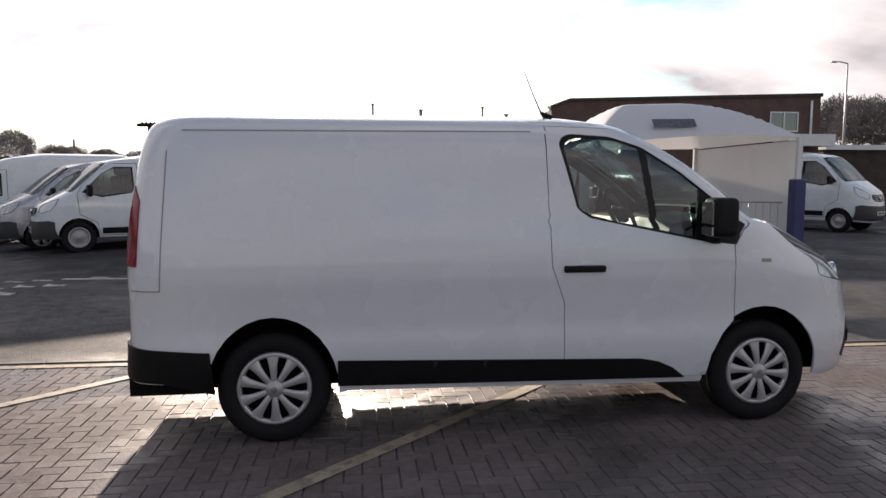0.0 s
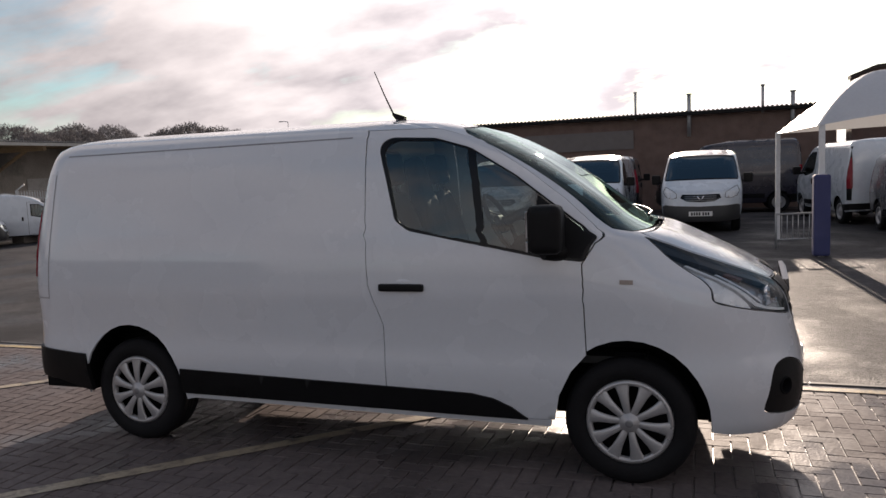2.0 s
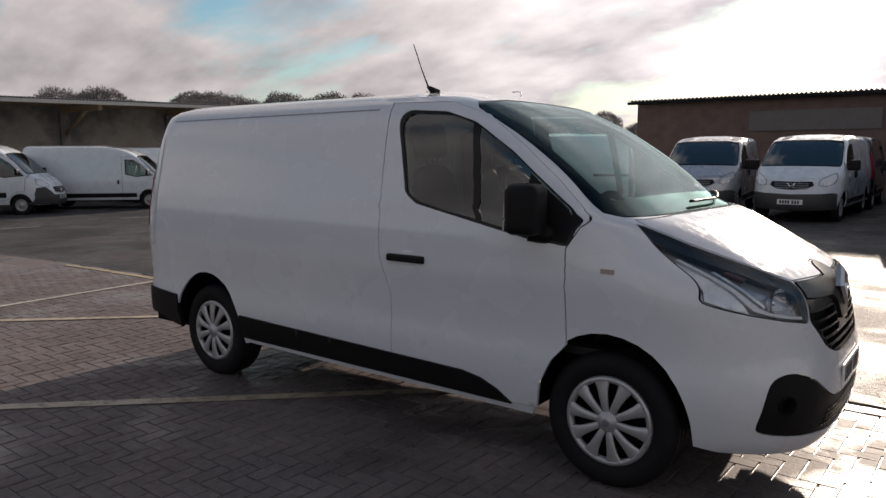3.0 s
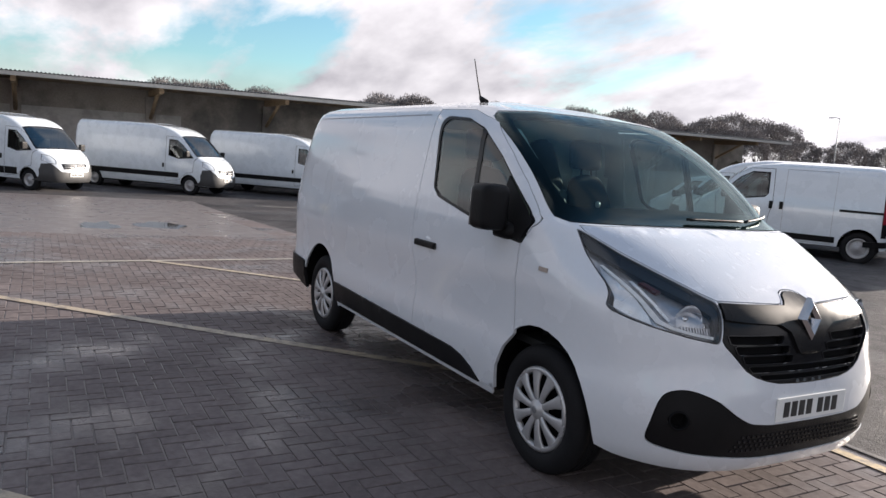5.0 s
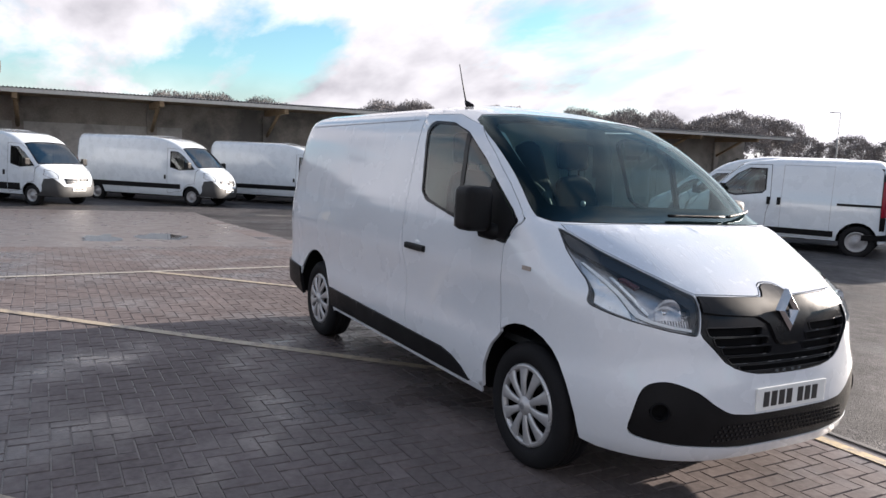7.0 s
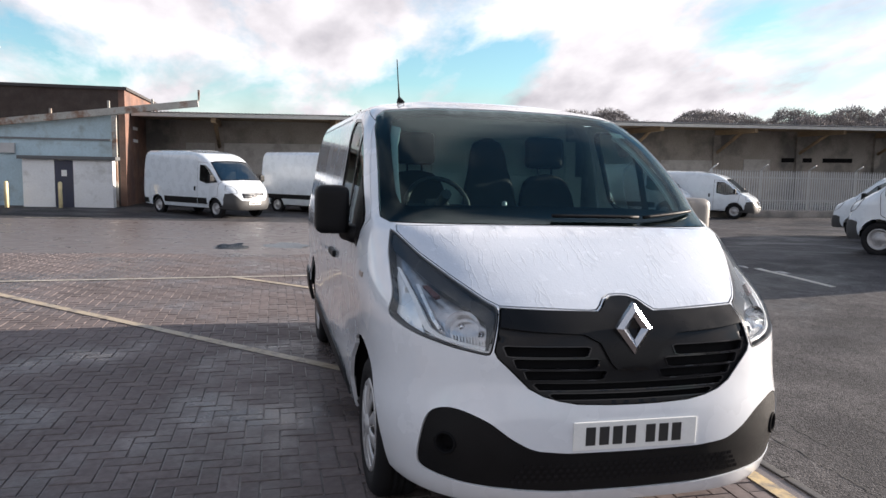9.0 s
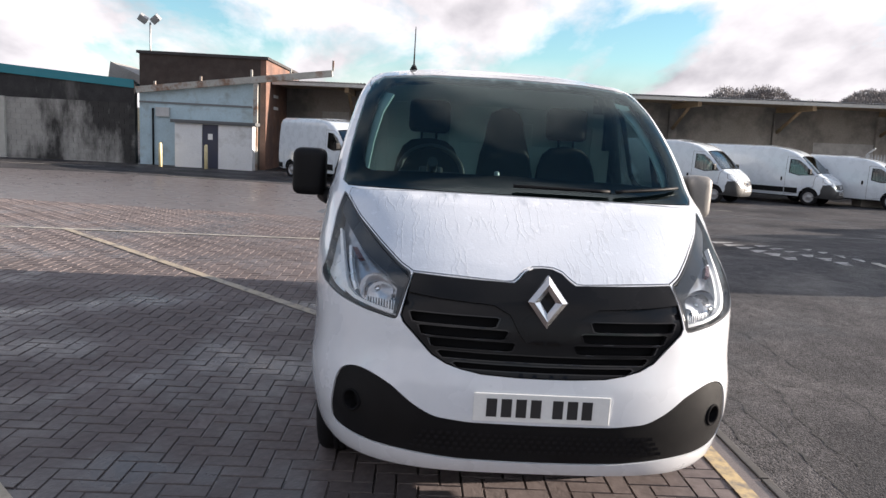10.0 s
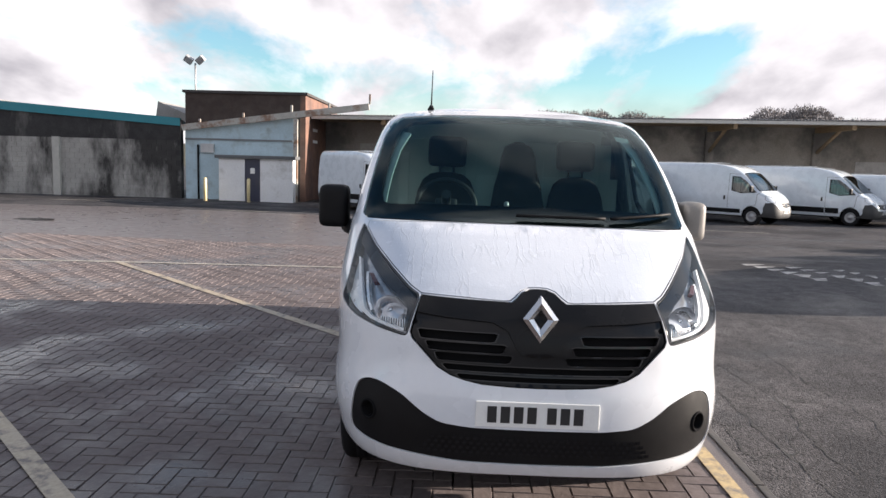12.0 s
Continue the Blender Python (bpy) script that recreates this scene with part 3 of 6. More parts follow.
def main_van():
    van = empty("panel_van", Matrix.Rotation(radians(-0.8), 4, "X") @ pose(-0.0402, -0.0402, 0, 0, 0, 1.2125))
    tagged(van, "clean white panel van parked alone on wet block paving", "van", kind="object")
    sh = Shell(
        nose=((0.24, 3.90), (0.30, 3.98), (0.40, 4.00), (0.50, 4.01), (0.62, 4.00), (0.75, 3.97), (0.88, 3.95), (0.97, 3.92), (1.02, 3.88), (1.07, 3.81), (1.13, 3.70), (1.19, 3.58), (1.25, 3.45),
              (1.30, 3.33), (1.335, 3.20), (1.38, 3.11), (1.47, 3.00), (1.60, 2.83), (1.69, 2.70), (1.78, 2.56), (1.86, 2.41), (1.91, 2.31), (1.945, 2.20), (1.97, 2.05)),
        reach=((0.24, 1.15), (0.97, 1.15), (1.07, 1.05), (1.19, 0.9), (1.30, 0.7), (1.38, 0.55), (1.6, 0.5), (1.97, 0.5)),
        square=((0.24, 3.6), (0.70, 3.65), (0.90, 3.6), (0.97, 3.5), (1.05, 3.35), (1.13, 3.3), (1.30, 4.0), (1.38, 4.5), (1.6, 5.0), (1.97, 4.0)),
        half=((0.24, 0.86), (0.30, 0.905), (0.40, 0.93), (0.50, 0.945), (0.58, 0.948), (0.70, 0.939), (0.85, 0.945), (1.0, 0.955), (1.15, 0.948), (1.3, 0.93), (1.45, 0.905), (1.6, 0.88), (1.75, 0.852),
              (1.86, 0.82), (1.91, 0.793), (1.945, 0.75), (1.97, 0.685)),
        tail=((0.24, -0.82), (0.40, -0.89), (0.62, -0.88), (1.0, -0.88), (1.3, -0.865), (1.6, -0.83), (1.85, -0.77), (1.91, -0.74), (1.945, -0.68), (1.97, -0.60)), crown=0.055, wide=1.024)
    lv = np.concatenate([np.arange(0.27, 0.97, 0.045), np.arange(0.97, 1.37, 0.013), np.arange(1.38, 1.97, 0.033)])
    top = sh.top
    # outlines
    door = sh.side([(1.675, 1.915), (2.10, 1.905), (2.34, 1.83), (2.60, 1.655), (2.80, 1.50), (2.985, 1.325), (2.885, 1.165), (2.90, 0.69), (2.82, 0.60), (2.755, 0.47), (2.73, 0.33), (1.78, 0.335), (1.78, 0.48), (1.778, 0.82), (1.695, 1.05), (1.68, 1.4)], loop=True)
    window = sh.side([(1.755, 1.80), (1.775, 1.845), (1.83, 1.868), (2.09, 1.852), (2.29, 1.79), (2.54, 1.635), (2.74, 1.48), (2.955, 1.315), (2.90, 1.175), (2.67, 1.20), (2.17, 1.30), (1.93, 1.35), (1.86, 1.40), (1.79, 1.68)], loop=True)
    screen = across(sh.face([(0, 1.326), (0.45, 1.325), (0.82, 1.322), (0.852, 1.34), (0.842, 1.45), (0.820, 1.62), (0.795, 1.78), (0.763, 1.868), (0.71, 1.905), (0.45, 1.930), (0, 1.940)]))
    sight = across(sh.face([(0, 1.412), (0.45, 1.409), (0.715, 1.400), (0.755, 1.412), (0.768, 1.46), (0.762, 1.55), (0.748, 1.66), (0.725, 1.78), (0.695, 1.85), (0.64, 1.882), (0.4, 1.906), (0, 1.916)]))
    bonnet = across(sh.face([(0, 1.318), (0.5, 1.3165), (0.80, 1.307), (0.805, 1.285), (0.74, 1.212), (0.645, 1.136), (0.55, 1.068), (0.505, 1.046), (0.35, 1.042), (0.15, 1.034), (0.125, 1.036), (0.103, 1.050), (0.076, 1.073), (0.042, 1.084), (0, 1.086)]))
    lamp_edge = sh.face([(0.828, 1.295), (0.745, 1.20), (0.65, 1.125), (0.553, 1.055), (0.515, 1.038), (0.537, 0.97), (0.560, 0.885), (0.570, 0.870), (0.692, 0.891), (0.796, 0.917), (0.857, 0.942), (0.889, 0.967), (0.872, 1.026), (0.864, 1.068), (0.861, 1.12), (0.856, 1.19), (0.838, 1.265)], loop=True)
    grille = across(sh.face([(0, 1.076), (0.036, 1.074), (0.07, 1.062), (0.095, 1.04), (0.117, 1.025), (0.35, 1.031), (0.505, 1.036), (0.525, 0.97), (0.545, 0.885), (0.535, 0.862), (0.482, 0.81), (0.425, 0.752), (0.37, 0.722), (0.31, 0.704), (0.235, 0.69), (0.1, 0.683), (0, 0.682)]))
    lower = across(sh.face([(0, 0.496), (0.28, 0.499), (0.41, 0.513), (0.487, 0.553), (0.58, 0.622), (0.67, 0.658), (0.725, 0.658), (0.768, 0.635), (0.788, 0.585), (0.801, 0.50), (0.803, 0.43), (0.793, 0.398), (0.74, 0.383), (0.65, 0.370), (0.5, 0.360), (0.3, 0.344), (0, 0.340)]))
    window = [tuple(map(float, p)) for p in chaikin(window, 2)]
    lamp_edge = [tuple(map(float, p)) for p in chaikin(lamp_edge, 2, 0.2)]
    lower = [tuple(map(float, p)) for p in chaikin(lower, 2)]
    rear, front = arch(0.005, half=0.385, tall=0.44), arch(3.11, half=0.402, tall=0.44)
    bottom = sh.face([(0, 0.42)], rear=True) + sh.side([(-0.6, 0.39), (-0.39, 0.33)]) + sh.side(rear) + sh.side([(0.45, 0.315), (2.70, 0.285)]) + sh.side(front) + sh.side([(3.6, 0.282)]) + sh.face([(0.6, 0.279), (0, 0.279)])
    # the outline walks the right side from the tail to the nose, then the left side back
    L = sh.l[3]
    edge = bottom + [(-s, z) for s, z in bottom[::-1][1:]] + [(-L, 0.42), (-L, top)] + [(s, top) for s in np.linspace(-L, L, 179)[1:-1]] + [(L, top)]
    holes = [inset(p, -0.0045) for p in (door, mirror_s(door))] + [inset(p, -0.004) for p in (screen, bonnet, lamp_edge, mirror_s(lamp_edge), grille, lower)]
    body = part("body", weld(joined("body", [sh.patch("skin", edge, holes, thick=0.014, levels=lv), sh.roof("crown")]), top), PAINT, van, "white painted steel body")
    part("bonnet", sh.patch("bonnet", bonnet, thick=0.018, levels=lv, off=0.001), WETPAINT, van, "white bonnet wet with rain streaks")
    for side in (1, -1):
        turn = (lambda p: p) if side > 0 else mirror_s
        d = part("door", sh.patch("door", turn(door), [inset(turn(window), -0.002)], thick=0.02, levels=lv), PAINT, van, "white cab door")
        pane = inset(window, 0.016)
        part("window_seal", sh.patch("window_seal", turn(window), [turn(list(map(tuple, pane)))], off=-0.002, thick=0.02, step=0.04), GLOSSB, d, "black window surround")
        part("pane", sh.patch("pane", inset(turn(window), 0.012), off=-0.008, thick=0.0), CLEAR, d, "clear side glass")
        part("divider", sh.patch("divider", turn(sh.side([(2.27, 1.80), (2.315, 1.79), (2.385, 1.255), (2.345, 1.262)], loop=True)), off=-0.004, thick=0.02), GLOSSB, d)
        part("sail_panel", sh.patch("sail_panel", turn(sh.side([(2.66, 1.525), (2.74, 1.462), (2.935, 1.31), (2.885, 1.19), (2.62, 1.22)], loop=True)), off=0.001, thick=0.02), BLACKP, d, "black plastic mirror base")
        y = -side
        hb = bmesh.new()
        box(hb, (1.765, -0.022, -0.022), (2.03, 0.018, 0.02), 0.012, Matrix.Translation((0, y * 0.978, 1.036)))
        part("door_handle", hb, BLACKP, d, "black pull handle")
        hb = bmesh.new()
        bmesh.ops.create_uvsphere(hb, u_segments=20, v_segments=10, radius=1, matrix=pose(1.91, y * 0.967, 1.063) @ Matrix.Diagonal((0.07, 0.012, 0.028, 1)))
        for fc in hb.faces:
            fc.smooth = True
        part("handle_cup", hb, PAINT, d)
        # door mirror
        my, mw = (y * 1.075, 0.085) if y < 0 else (1.025, 0.068)
        mb = bmesh.new()
        box(mb, (2.645, -mw, 1.228), (2.815, mw, 1.475 if y < 0 else 1.455), 0.05, Matrix.Translation((0, my, 0)), seg=4)
        for fc in mb.faces:
            fc.smooth = True
        # the left housing is painted paler to stand for sunlight on it
        wm = part("wing_mirror", mb, BLACKP if y < 0 else SUNLITP, van, "black plastic door mirror" if y < 0 else "black plastic door mirror coloured in its sunlit grey")
        mb = bmesh.new()
        box(mb, (2.637, -0.066, 1.31), (2.649, 0.066, 1.445), 0.003, Matrix.Translation((0, my, 0)))
        box(mb, (2.637, -0.066, 1.242), (2.649, 0.066, 1.295), 0.003, Matrix.Translation((0, my, 0)))
        part("mirror_glass", mb, MIRROR, wm)
        mb = bmesh.new()
        tube(mb, [(2.70, y * 1.0, 1.235), (2.77, y * 0.95, 1.225), (2.80, y * 0.90, 1.225)], [0.045, 0.05, 0.055], 12)
        part("mirror_arm", mb, BLACKP, wm)
        # side strips and bumper corner
        strip = sh.side([(0.382, 0.508), (2.28, 0.458), (2.40, 0.435), (2.50, 0.39), (2.585, 0.325), (0.382, 0.350)], loop=True)
        part("side_moulding", sh.patch("side_moulding", turn(strip), off=0.012, thick=0.016), BLACKP, van, "black plastic rubbing strip")
        corner = sh.side([(-0.355, 0.575), (-0.335, 0.325)]) + sh.side([(-0.62, 0.40)]) + sh.face([(0.7, 0.42), (0.01, 0.42), (0.01, 0.62), (0.7, 0.62)], rear=True) + sh.side([(-0.7, 0.602)])
        part("rear_bumper", sh.patch("rear_bumper", turn(corner), off=0.014, thick=0.03), BLACKP, van, "black plastic rear bumper")
        tl = sh.side([(-0.755, 1.08), (-0.735, 1.46), (-0.775, 1.545)]) + sh.face([(0.80, 1.535), (0.785, 1.30), (0.80, 1.08)], rear=True)
        t = part("tail_lamp", sh.patch("tail_lamp", turn(tl), off=0.006, thick=0.02, step=0.04), REDL, van, "tall red tail lamp")
        part("clear_strip", sh.patch("clear_strip", turn(sh.side([(-0.762, 1.20), (-0.752, 1.26)]) + sh.face([(0.80, 1.26), (0.80, 1.20)], rear=True)), off=0.008, thick=0.01, step=0.04), mat("smoked_lens", (0.16, 0.02, 0.022), 0.2), t)
        # head lamp: bowl, dark bezel, reflector, lens
        hl = part("headlamp", sh.patch("headlamp", turn(inset(lamp_edge, 0.001)), off=-0.055, thick=-0.05, step=0.04), LAMPBOWL, van, "wrap-round clear headlamp")
        dark = sh.face([(0.822, 1.288), (0.742, 1.195), (0.648, 1.117), (0.553, 1.048), (0.522, 1.028), (0.545, 0.97), (0.572, 0.885), (0.583, 0.885), (0.569, 0.99), (0.615, 1.035), (0.685, 1.078), (0.745, 1.122), (0.79, 1.163), (0.839, 1.212), (0.839, 1.243)], loop=True)
        part("bezel", sh.patch("bezel", turn(dark), off=-0.016, thick=0.03, step=0.03), BEZEL, hl)
        wedge = sh.face([(0.880, 0.975), (0.868, 1.02), (0.860, 1.07), (0.853, 1.12), (0.842, 1.15), (0.826, 1.10), (0.812, 1.03), (0.802, 0.965), (0.798, 0.925), (0.85, 0.948)], loop=True)
        part("side_reflector", sh.patch("side_reflector", turn(wedge), off=-0.03, thick=0.01, step=0.03), SATIN, hl, "pale silver side reflector")
        rim = inset(lamp_edge, 0.0)
        part("lamp_seal", sh.patch("lamp_seal", turn(rim), [turn(list(map(tuple, inset(lamp_edge, 0.003))))], off=-0.001, thick=0.05, step=0.03), LAMPRIM, hl)
        for q, zz, rr in ((0.662, 0.970, 0.070), (0.590, 0.940, 0.026)):
            c = sh.at(*[np.array([v]) for v in sh.face([(q, zz)])[0]])[0]
            nn = sh.normal(*[np.array([v]) for v in sh.face([(q, zz)])[0]])[0]
            if side < 0:
                c, nn = c * (1, -1, 1), nn * (1, -1, 1)
            rb = lathe([(rr, 0.0), (rr * 0.9, 0.018), (rr * 0.6, 0.042), (rr * 0.25, 0.052), (0.012, 0.054), (0.012, 0.02), (0.0001, 0.016)], 28)
            m = Vector((nn[0], nn[1] * 0.35, 0)).normalized().to_track_quat("-Y", "Z").to_matrix().to_4x4()
            bmesh.ops.transform(rb, matrix=Matrix.Translation(Vector(c) - Vector(nn) * 0.035) @ m, verts=rb.verts)
            part("reflector", rb, CHROME, hl)
        drl = sh.face([(0.840, 1.150), (0.823, 1.09), (0.807, 1.02), (0.797, 0.965), (0.785, 0.938), (0.74, 0.916), (0.66, 0.898), (0.582, 0.887), (0.580, 0.899), (0.66, 0.911), (0.735, 0.930), (0.770, 0.954), (0.785, 1.0), (0.799, 1.06), (0.814, 1.11), (0.830, 1.152)], loop=True)
        arc = sh.face([(0.788, 1.105), (0.778, 1.05), (0.763, 0.985), (0.745, 0.950), (0.737, 0.957), (0.751, 0.99), (0.765, 1.05), (0.775, 1.108)], loop=True)
        part("inner_arc", sh.patch("inner_arc", turn(arc), off=-0.022, thick=0.02, step=0.03), SATIN, hl, "bright curved trim")
        part("light_strip", sh.patch("light_strip", turn(drl), off=-0.015, thick=0.02, step=0.03), mat("white_strip", (0.75, 0.76, 0.78), 0.3), hl)
        ribs = [sh.patch("rib", turn(sh.face([(q, 0.888 + 0.10 * (q - 0.58)), (q + 0.006, 0.888 + 0.10 * (q - 0.58)), (q + 0.006, 0.94), (q, 0.94)], loop=True)), off=-0.034, thick=0.016, step=0.05) for q in np.arange(0.582, 0.70, 0.0115)]
        part("lamp_ribs", joined("lamp_ribs", ribs), LAMPBOWL, hl, "fine upright silver ribs")["kind"] = "stuff"
        part("turn_lamp", sh.patch("turn_lamp", turn(sh.face([(0.712, 1.07), (0.742, 1.10), (0.765, 1.097), (0.735, 1.063)])), off=-0.010, thick=0.02, step=0.03), AMBER, hl)
        part("lens", sh.patch("lens", turn(inset(lamp_edge, 0.006)), off=0.0, thick=0.0, step=0.04), LENS, hl)
        # small side repeater and grooves
        part("side_repeater", sh.patch("side_repeater", turn(sh.side([(3.075, 1.062), (3.075, 1.084), (3.14, 1.082), (3.14, 1.060)])), off=0.005, thick=0.008, step=0.03), mat("smoked_repeater", (0.30, 0.25, 0.22), 0.25), van)
        # grooves are flat strips on the skin, their shade given by the grey
        gv = [sh.side([(-0.585, 1.75), (-0.578, 1.75), (-0.618, 0.943), (-0.625, 0.936)], loop=True), sh.side([(-0.62, 0.944), (-0.62, 0.937), (-0.80, 0.937), (-0.80, 0.944)], loop=True), sh.side([(-0.50, 1.872), (1.58, 1.884), (1.58, 1.876), (-0.50, 1.864)], loop=True)]
        part("panel_gap", joined("panel_gap", [sh.patch("g", turn(g), off=0.0012, thick=0.0) for g in gv]), SEAM, van)
        # fog lamp recess in the lower trim
        c, nn = [fn(*[np.array([v]) for v in sh.face([(0.722, 0.522)])[0]])[0] for fn in (sh.at, sh.normal)]
        if side < 0:
            c, nn = c * (1, -1, 1), nn * (1, -1, 1)
        fb = lathe([(0.046, 0.006), (0.045, -0.004), (0.041, -0.006), (0.037, -0.004), (0.036, 0.002), (0.034, 0.045), (0.028, 0.052), (0.0001, 0.048)], 28)
        m = Vector(nn).to_track_quat("-Y", "Z").to_matrix().to_4x4()
        bmesh.ops.transform(fb, matrix=Matrix.Translation(Vector(c) - Vector(nn) * 0.004) @ m, verts=fb.verts)
        part("fog_lamp_bowl", fb, DARK, van)
    # glass and its black border
    part("windscreen_border", sh.patch("windscreen_border", inset(screen, 0.003), [sight], off=-0.011, thick=0.02, step=0.045), FRIT, van, "black windscreen border")
    part("windscreen", sh.patch("windscreen", inset(screen, 0.002), off=-0.003, thick=0.0, step=0.045), SCREEN, van, "tinted windscreen")
    # nose trim
    up = part("grille", sh.patch("grille", grille, off=-0.045, thick=-0.045, step=0.045), DARK, van, "black grille with thin bars")
    bar = across(sh.face([(0, 1.075), (0.036, 1.073), (0.069, 1.061), (0.094, 1.039), (0.117, 1.024), (0.35, 1.030), (0.503, 1.035), (0.520, 0.972), (0.40, 0.960), (0.20, 0.948), (0.135, 0.915), (0.095, 0.84), (0.07, 0.813), (0, 0.806)]))
    part("grille_panel", sh.patch("grille_panel", bar, off=0.006, thick=0.02, step=0.04), mat("satin_black", (0.010, 0.010, 0.011), 0.3, spec=0.16, vary=0.15, scale=10), up, "satin black upper bar")
    # slotted black panel: three short slots beside the badge, two long ones under it
    slots = []
    for lo, hi, inn, out in ((0.868, 0.902, 0.175, 0.515), (0.822, 0.855, 0.140, 0.480), (0.780, 0.810, 0.110, 0.440)):
        q = sh.face([(inn, hi - 0.004), (inn + 0.012, hi), (out - 0.01, hi + 0.004), (out, hi), (out - 0.012, lo + 0.003), (out - 0.025, lo), (inn + 0.03, lo - 0.004), (inn + 0.012, lo)], loop=True)
        slots += [[tuple(map(float, v)) for v in t] for t in (q, mirror_s(q))]
    for lo, hi, out in ((0.742, 0.768, 0.405), (0.706, 0.729, 0.345)):
        q = across(sh.face([(0, hi - 0.006), (out * 0.5, hi - 0.004), (out - 0.01, hi), (out, hi - 0.006), (out - 0.02, lo), (out * 0.5, lo - 0.003), (0, lo - 0.005)]))
        slots.append([tuple(map(float, v)) for v in q])
    slotted = sh.patch("grille_frame", inset(grille, 0.001), slots, off=-0.008, thick=0.03, step=0.03)
    part("grille_frame", slotted, GLOSSB, up, "gloss black slotted grille frame")
    for q in slots:
        lip = sh.patch("slot_lip", inset(q, -0.004), [list(map(tuple, inset(q, 0.0005)))], off=-0.004, thick=0.012, step=0.03)
        part("slot_lip", lip, LIP, up)
    part("radiator", boxes(((3.62, -0.50, 0.66), (3.76, 0.50, 1.0)), ((3.76, -0.30, 0.68), (3.86, 0.30, 0.98)), bevel=0.01), DARK, up)
    # diamond badge: a bevelled ring
    bx, bz = 3.918, 0.973
    db = bmesh.new()
    rings = []
    for k, (sy, sz, dx) in enumerate(((0.077, 0.100, -0.012), (0.077, 0.100, 0.010), (0.054, 0.071, 0.024), (0.030, 0.043, 0.010), (0.030, 0.043, -0.012))):
        rings.append([db.verts.new((bx + dx + 0.02 - (dz * sz) * 0.16, dy * sy, bz + dz * sz)) for dy, dz in ((0, 1), (1, 0), (0, -1), (-1, 0))])
    for p, q in zip(rings, rings[1:]):
        for i in range(4):
            db.faces.new((p[i], p[(i + 1) % 4], q[(i + 1) % 4], q[i]))
    bmesh.ops.recalc_face_normals(db, faces=db.faces)
    part("badge", db, BADGE, up, "chrome diamond-shaped badge")
    fs, fz = map(float, sh.face([(0.722, 0.522)])[0])
    fog = [(fs + 0.037 * math.cos(a * math.tau / 20), fz + 0.037 * math.sin(a * math.tau / 20)) for a in range(20)]
    fogs = [fog, [tuple(map(float, v)) for v in mirror_s(fog)]]
    lw = part("lower_grille", sh.patch("lower_grille", lower, fogs, off=-0.004, thick=0.03, step=0.05), BLACKP, van, "black lower bumper trim")
    hm = bmesh.new()
    for i in range(4):
        z = 0.388 + 0.022 * i
        for k in range(-19, 20):
            y = (k + 0.5 * (i % 2)) * 0.030
            if abs(y) > 0.50 - 0.015 * i:
                continue
            s, zz = sh.face([(abs(y), z)])[0]
            c = sh.at(np.array([s]), np.array([zz]))[0] * (1, -1 if y > 0 else 1, 1)
            box(hm, (c[0] - 0.012, c[1] - 0.008, c[2] - 0.006), (c[0] - 0.001, c[1] + 0.008, c[2] + 0.006))
    part("mesh_pattern", hm, GLOSSB, lw)["kind"] = "stuff"
    number_plate(van, 4.008, 0.568)
    # wipers
    for y0, y1 in ((-0.05, 0.42), (0.45, 0.80)):
        wb = bmesh.new()
        pts = []
        for k in range(9):
            y = y0 + (y1 - y0) * k / 8
            z = 1.352 + (0.0 if y0 < 0.2 else 0.03 * k / 8)
            s, zz = sh.face([(abs(y), z)])[0]
            c = sh.at(np.array([s]), np.array([zz]))[0]
            pts.append((c[0] + 0.02, y, c[2] + 0.012))
        tube(wb, pts, 0.009, 6)
        part("wiper", wb, BLACKP, van)
    ab = bmesh.new()
    tube(ab, [(1.79, -0.55, 1.985), (1.745, -0.55, 2.012), (1.72, -0.55, 2.03)], [0.028, 0.018, 0.008], 10)
    tube(ab, [(1.73, -0.55, 2.015), (1.67, -0.55, 2.145), (1.61, -0.55, 2.29)], [0.006, 0.004, 0.003], 8)
    part("aerial", ab, BLACKP, van, "thin black roof aerial")
    part("glass_label", sh.patch("glass_label", mirror_s(sh.face([(0.60, 1.838), (0.685, 1.828), (0.682, 1.80), (0.60, 1.808)], loop=True)), off=-0.012, thick=0.0, step=0.05), mat("pale_label", (0.26, 0.30, 0.30), 0.6), van, "small pale glass label")
    for turn in (lambda p: p, mirror_s):
        trim = sh.face([(0.822, 1.33), (0.825, 1.40), (0.79, 1.60), (0.75, 1.78), (0.71, 1.86), (0.65, 1.845), (0.70, 1.74), (0.735, 1.58), (0.755, 1.42), (0.74, 1.33)], loop=True)
        part("pillar_trim", sh.patch("pillar_trim", turn(trim), off=-0.05, thick=0.012, step=0.06), mat("pale_grey_trim", (0.52, 0.54, 0.53), 0.7, vary=0.06, scale=6), van, "pale grey pillar trim")
    # cab inside
    cb = bmesh.new()
    box(cb, (1.50, -0.86, 0.55), (1.54, 0.86, 1.55), 0.004)
    box(cb, (1.50, -0.80, 1.55), (1.54, 0.80, 1.80), 0.004)
    box(cb, (1.50, -0.72, 1.80), (1.54, 0.72, 1.93), 0.004)
    for k in range(7):
        box(cb, (1.54, -0.78 + k * 0.25, 0.7), (1.552, -0.70 + k * 0.25, 1.7), 0.004)
    part("bulkhead", cb, LINER, van, "pale steel bulkhead behind the seats")
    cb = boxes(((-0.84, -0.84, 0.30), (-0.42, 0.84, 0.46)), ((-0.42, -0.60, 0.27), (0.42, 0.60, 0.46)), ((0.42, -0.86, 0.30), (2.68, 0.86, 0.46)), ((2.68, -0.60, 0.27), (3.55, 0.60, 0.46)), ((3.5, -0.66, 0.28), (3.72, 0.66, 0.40)))
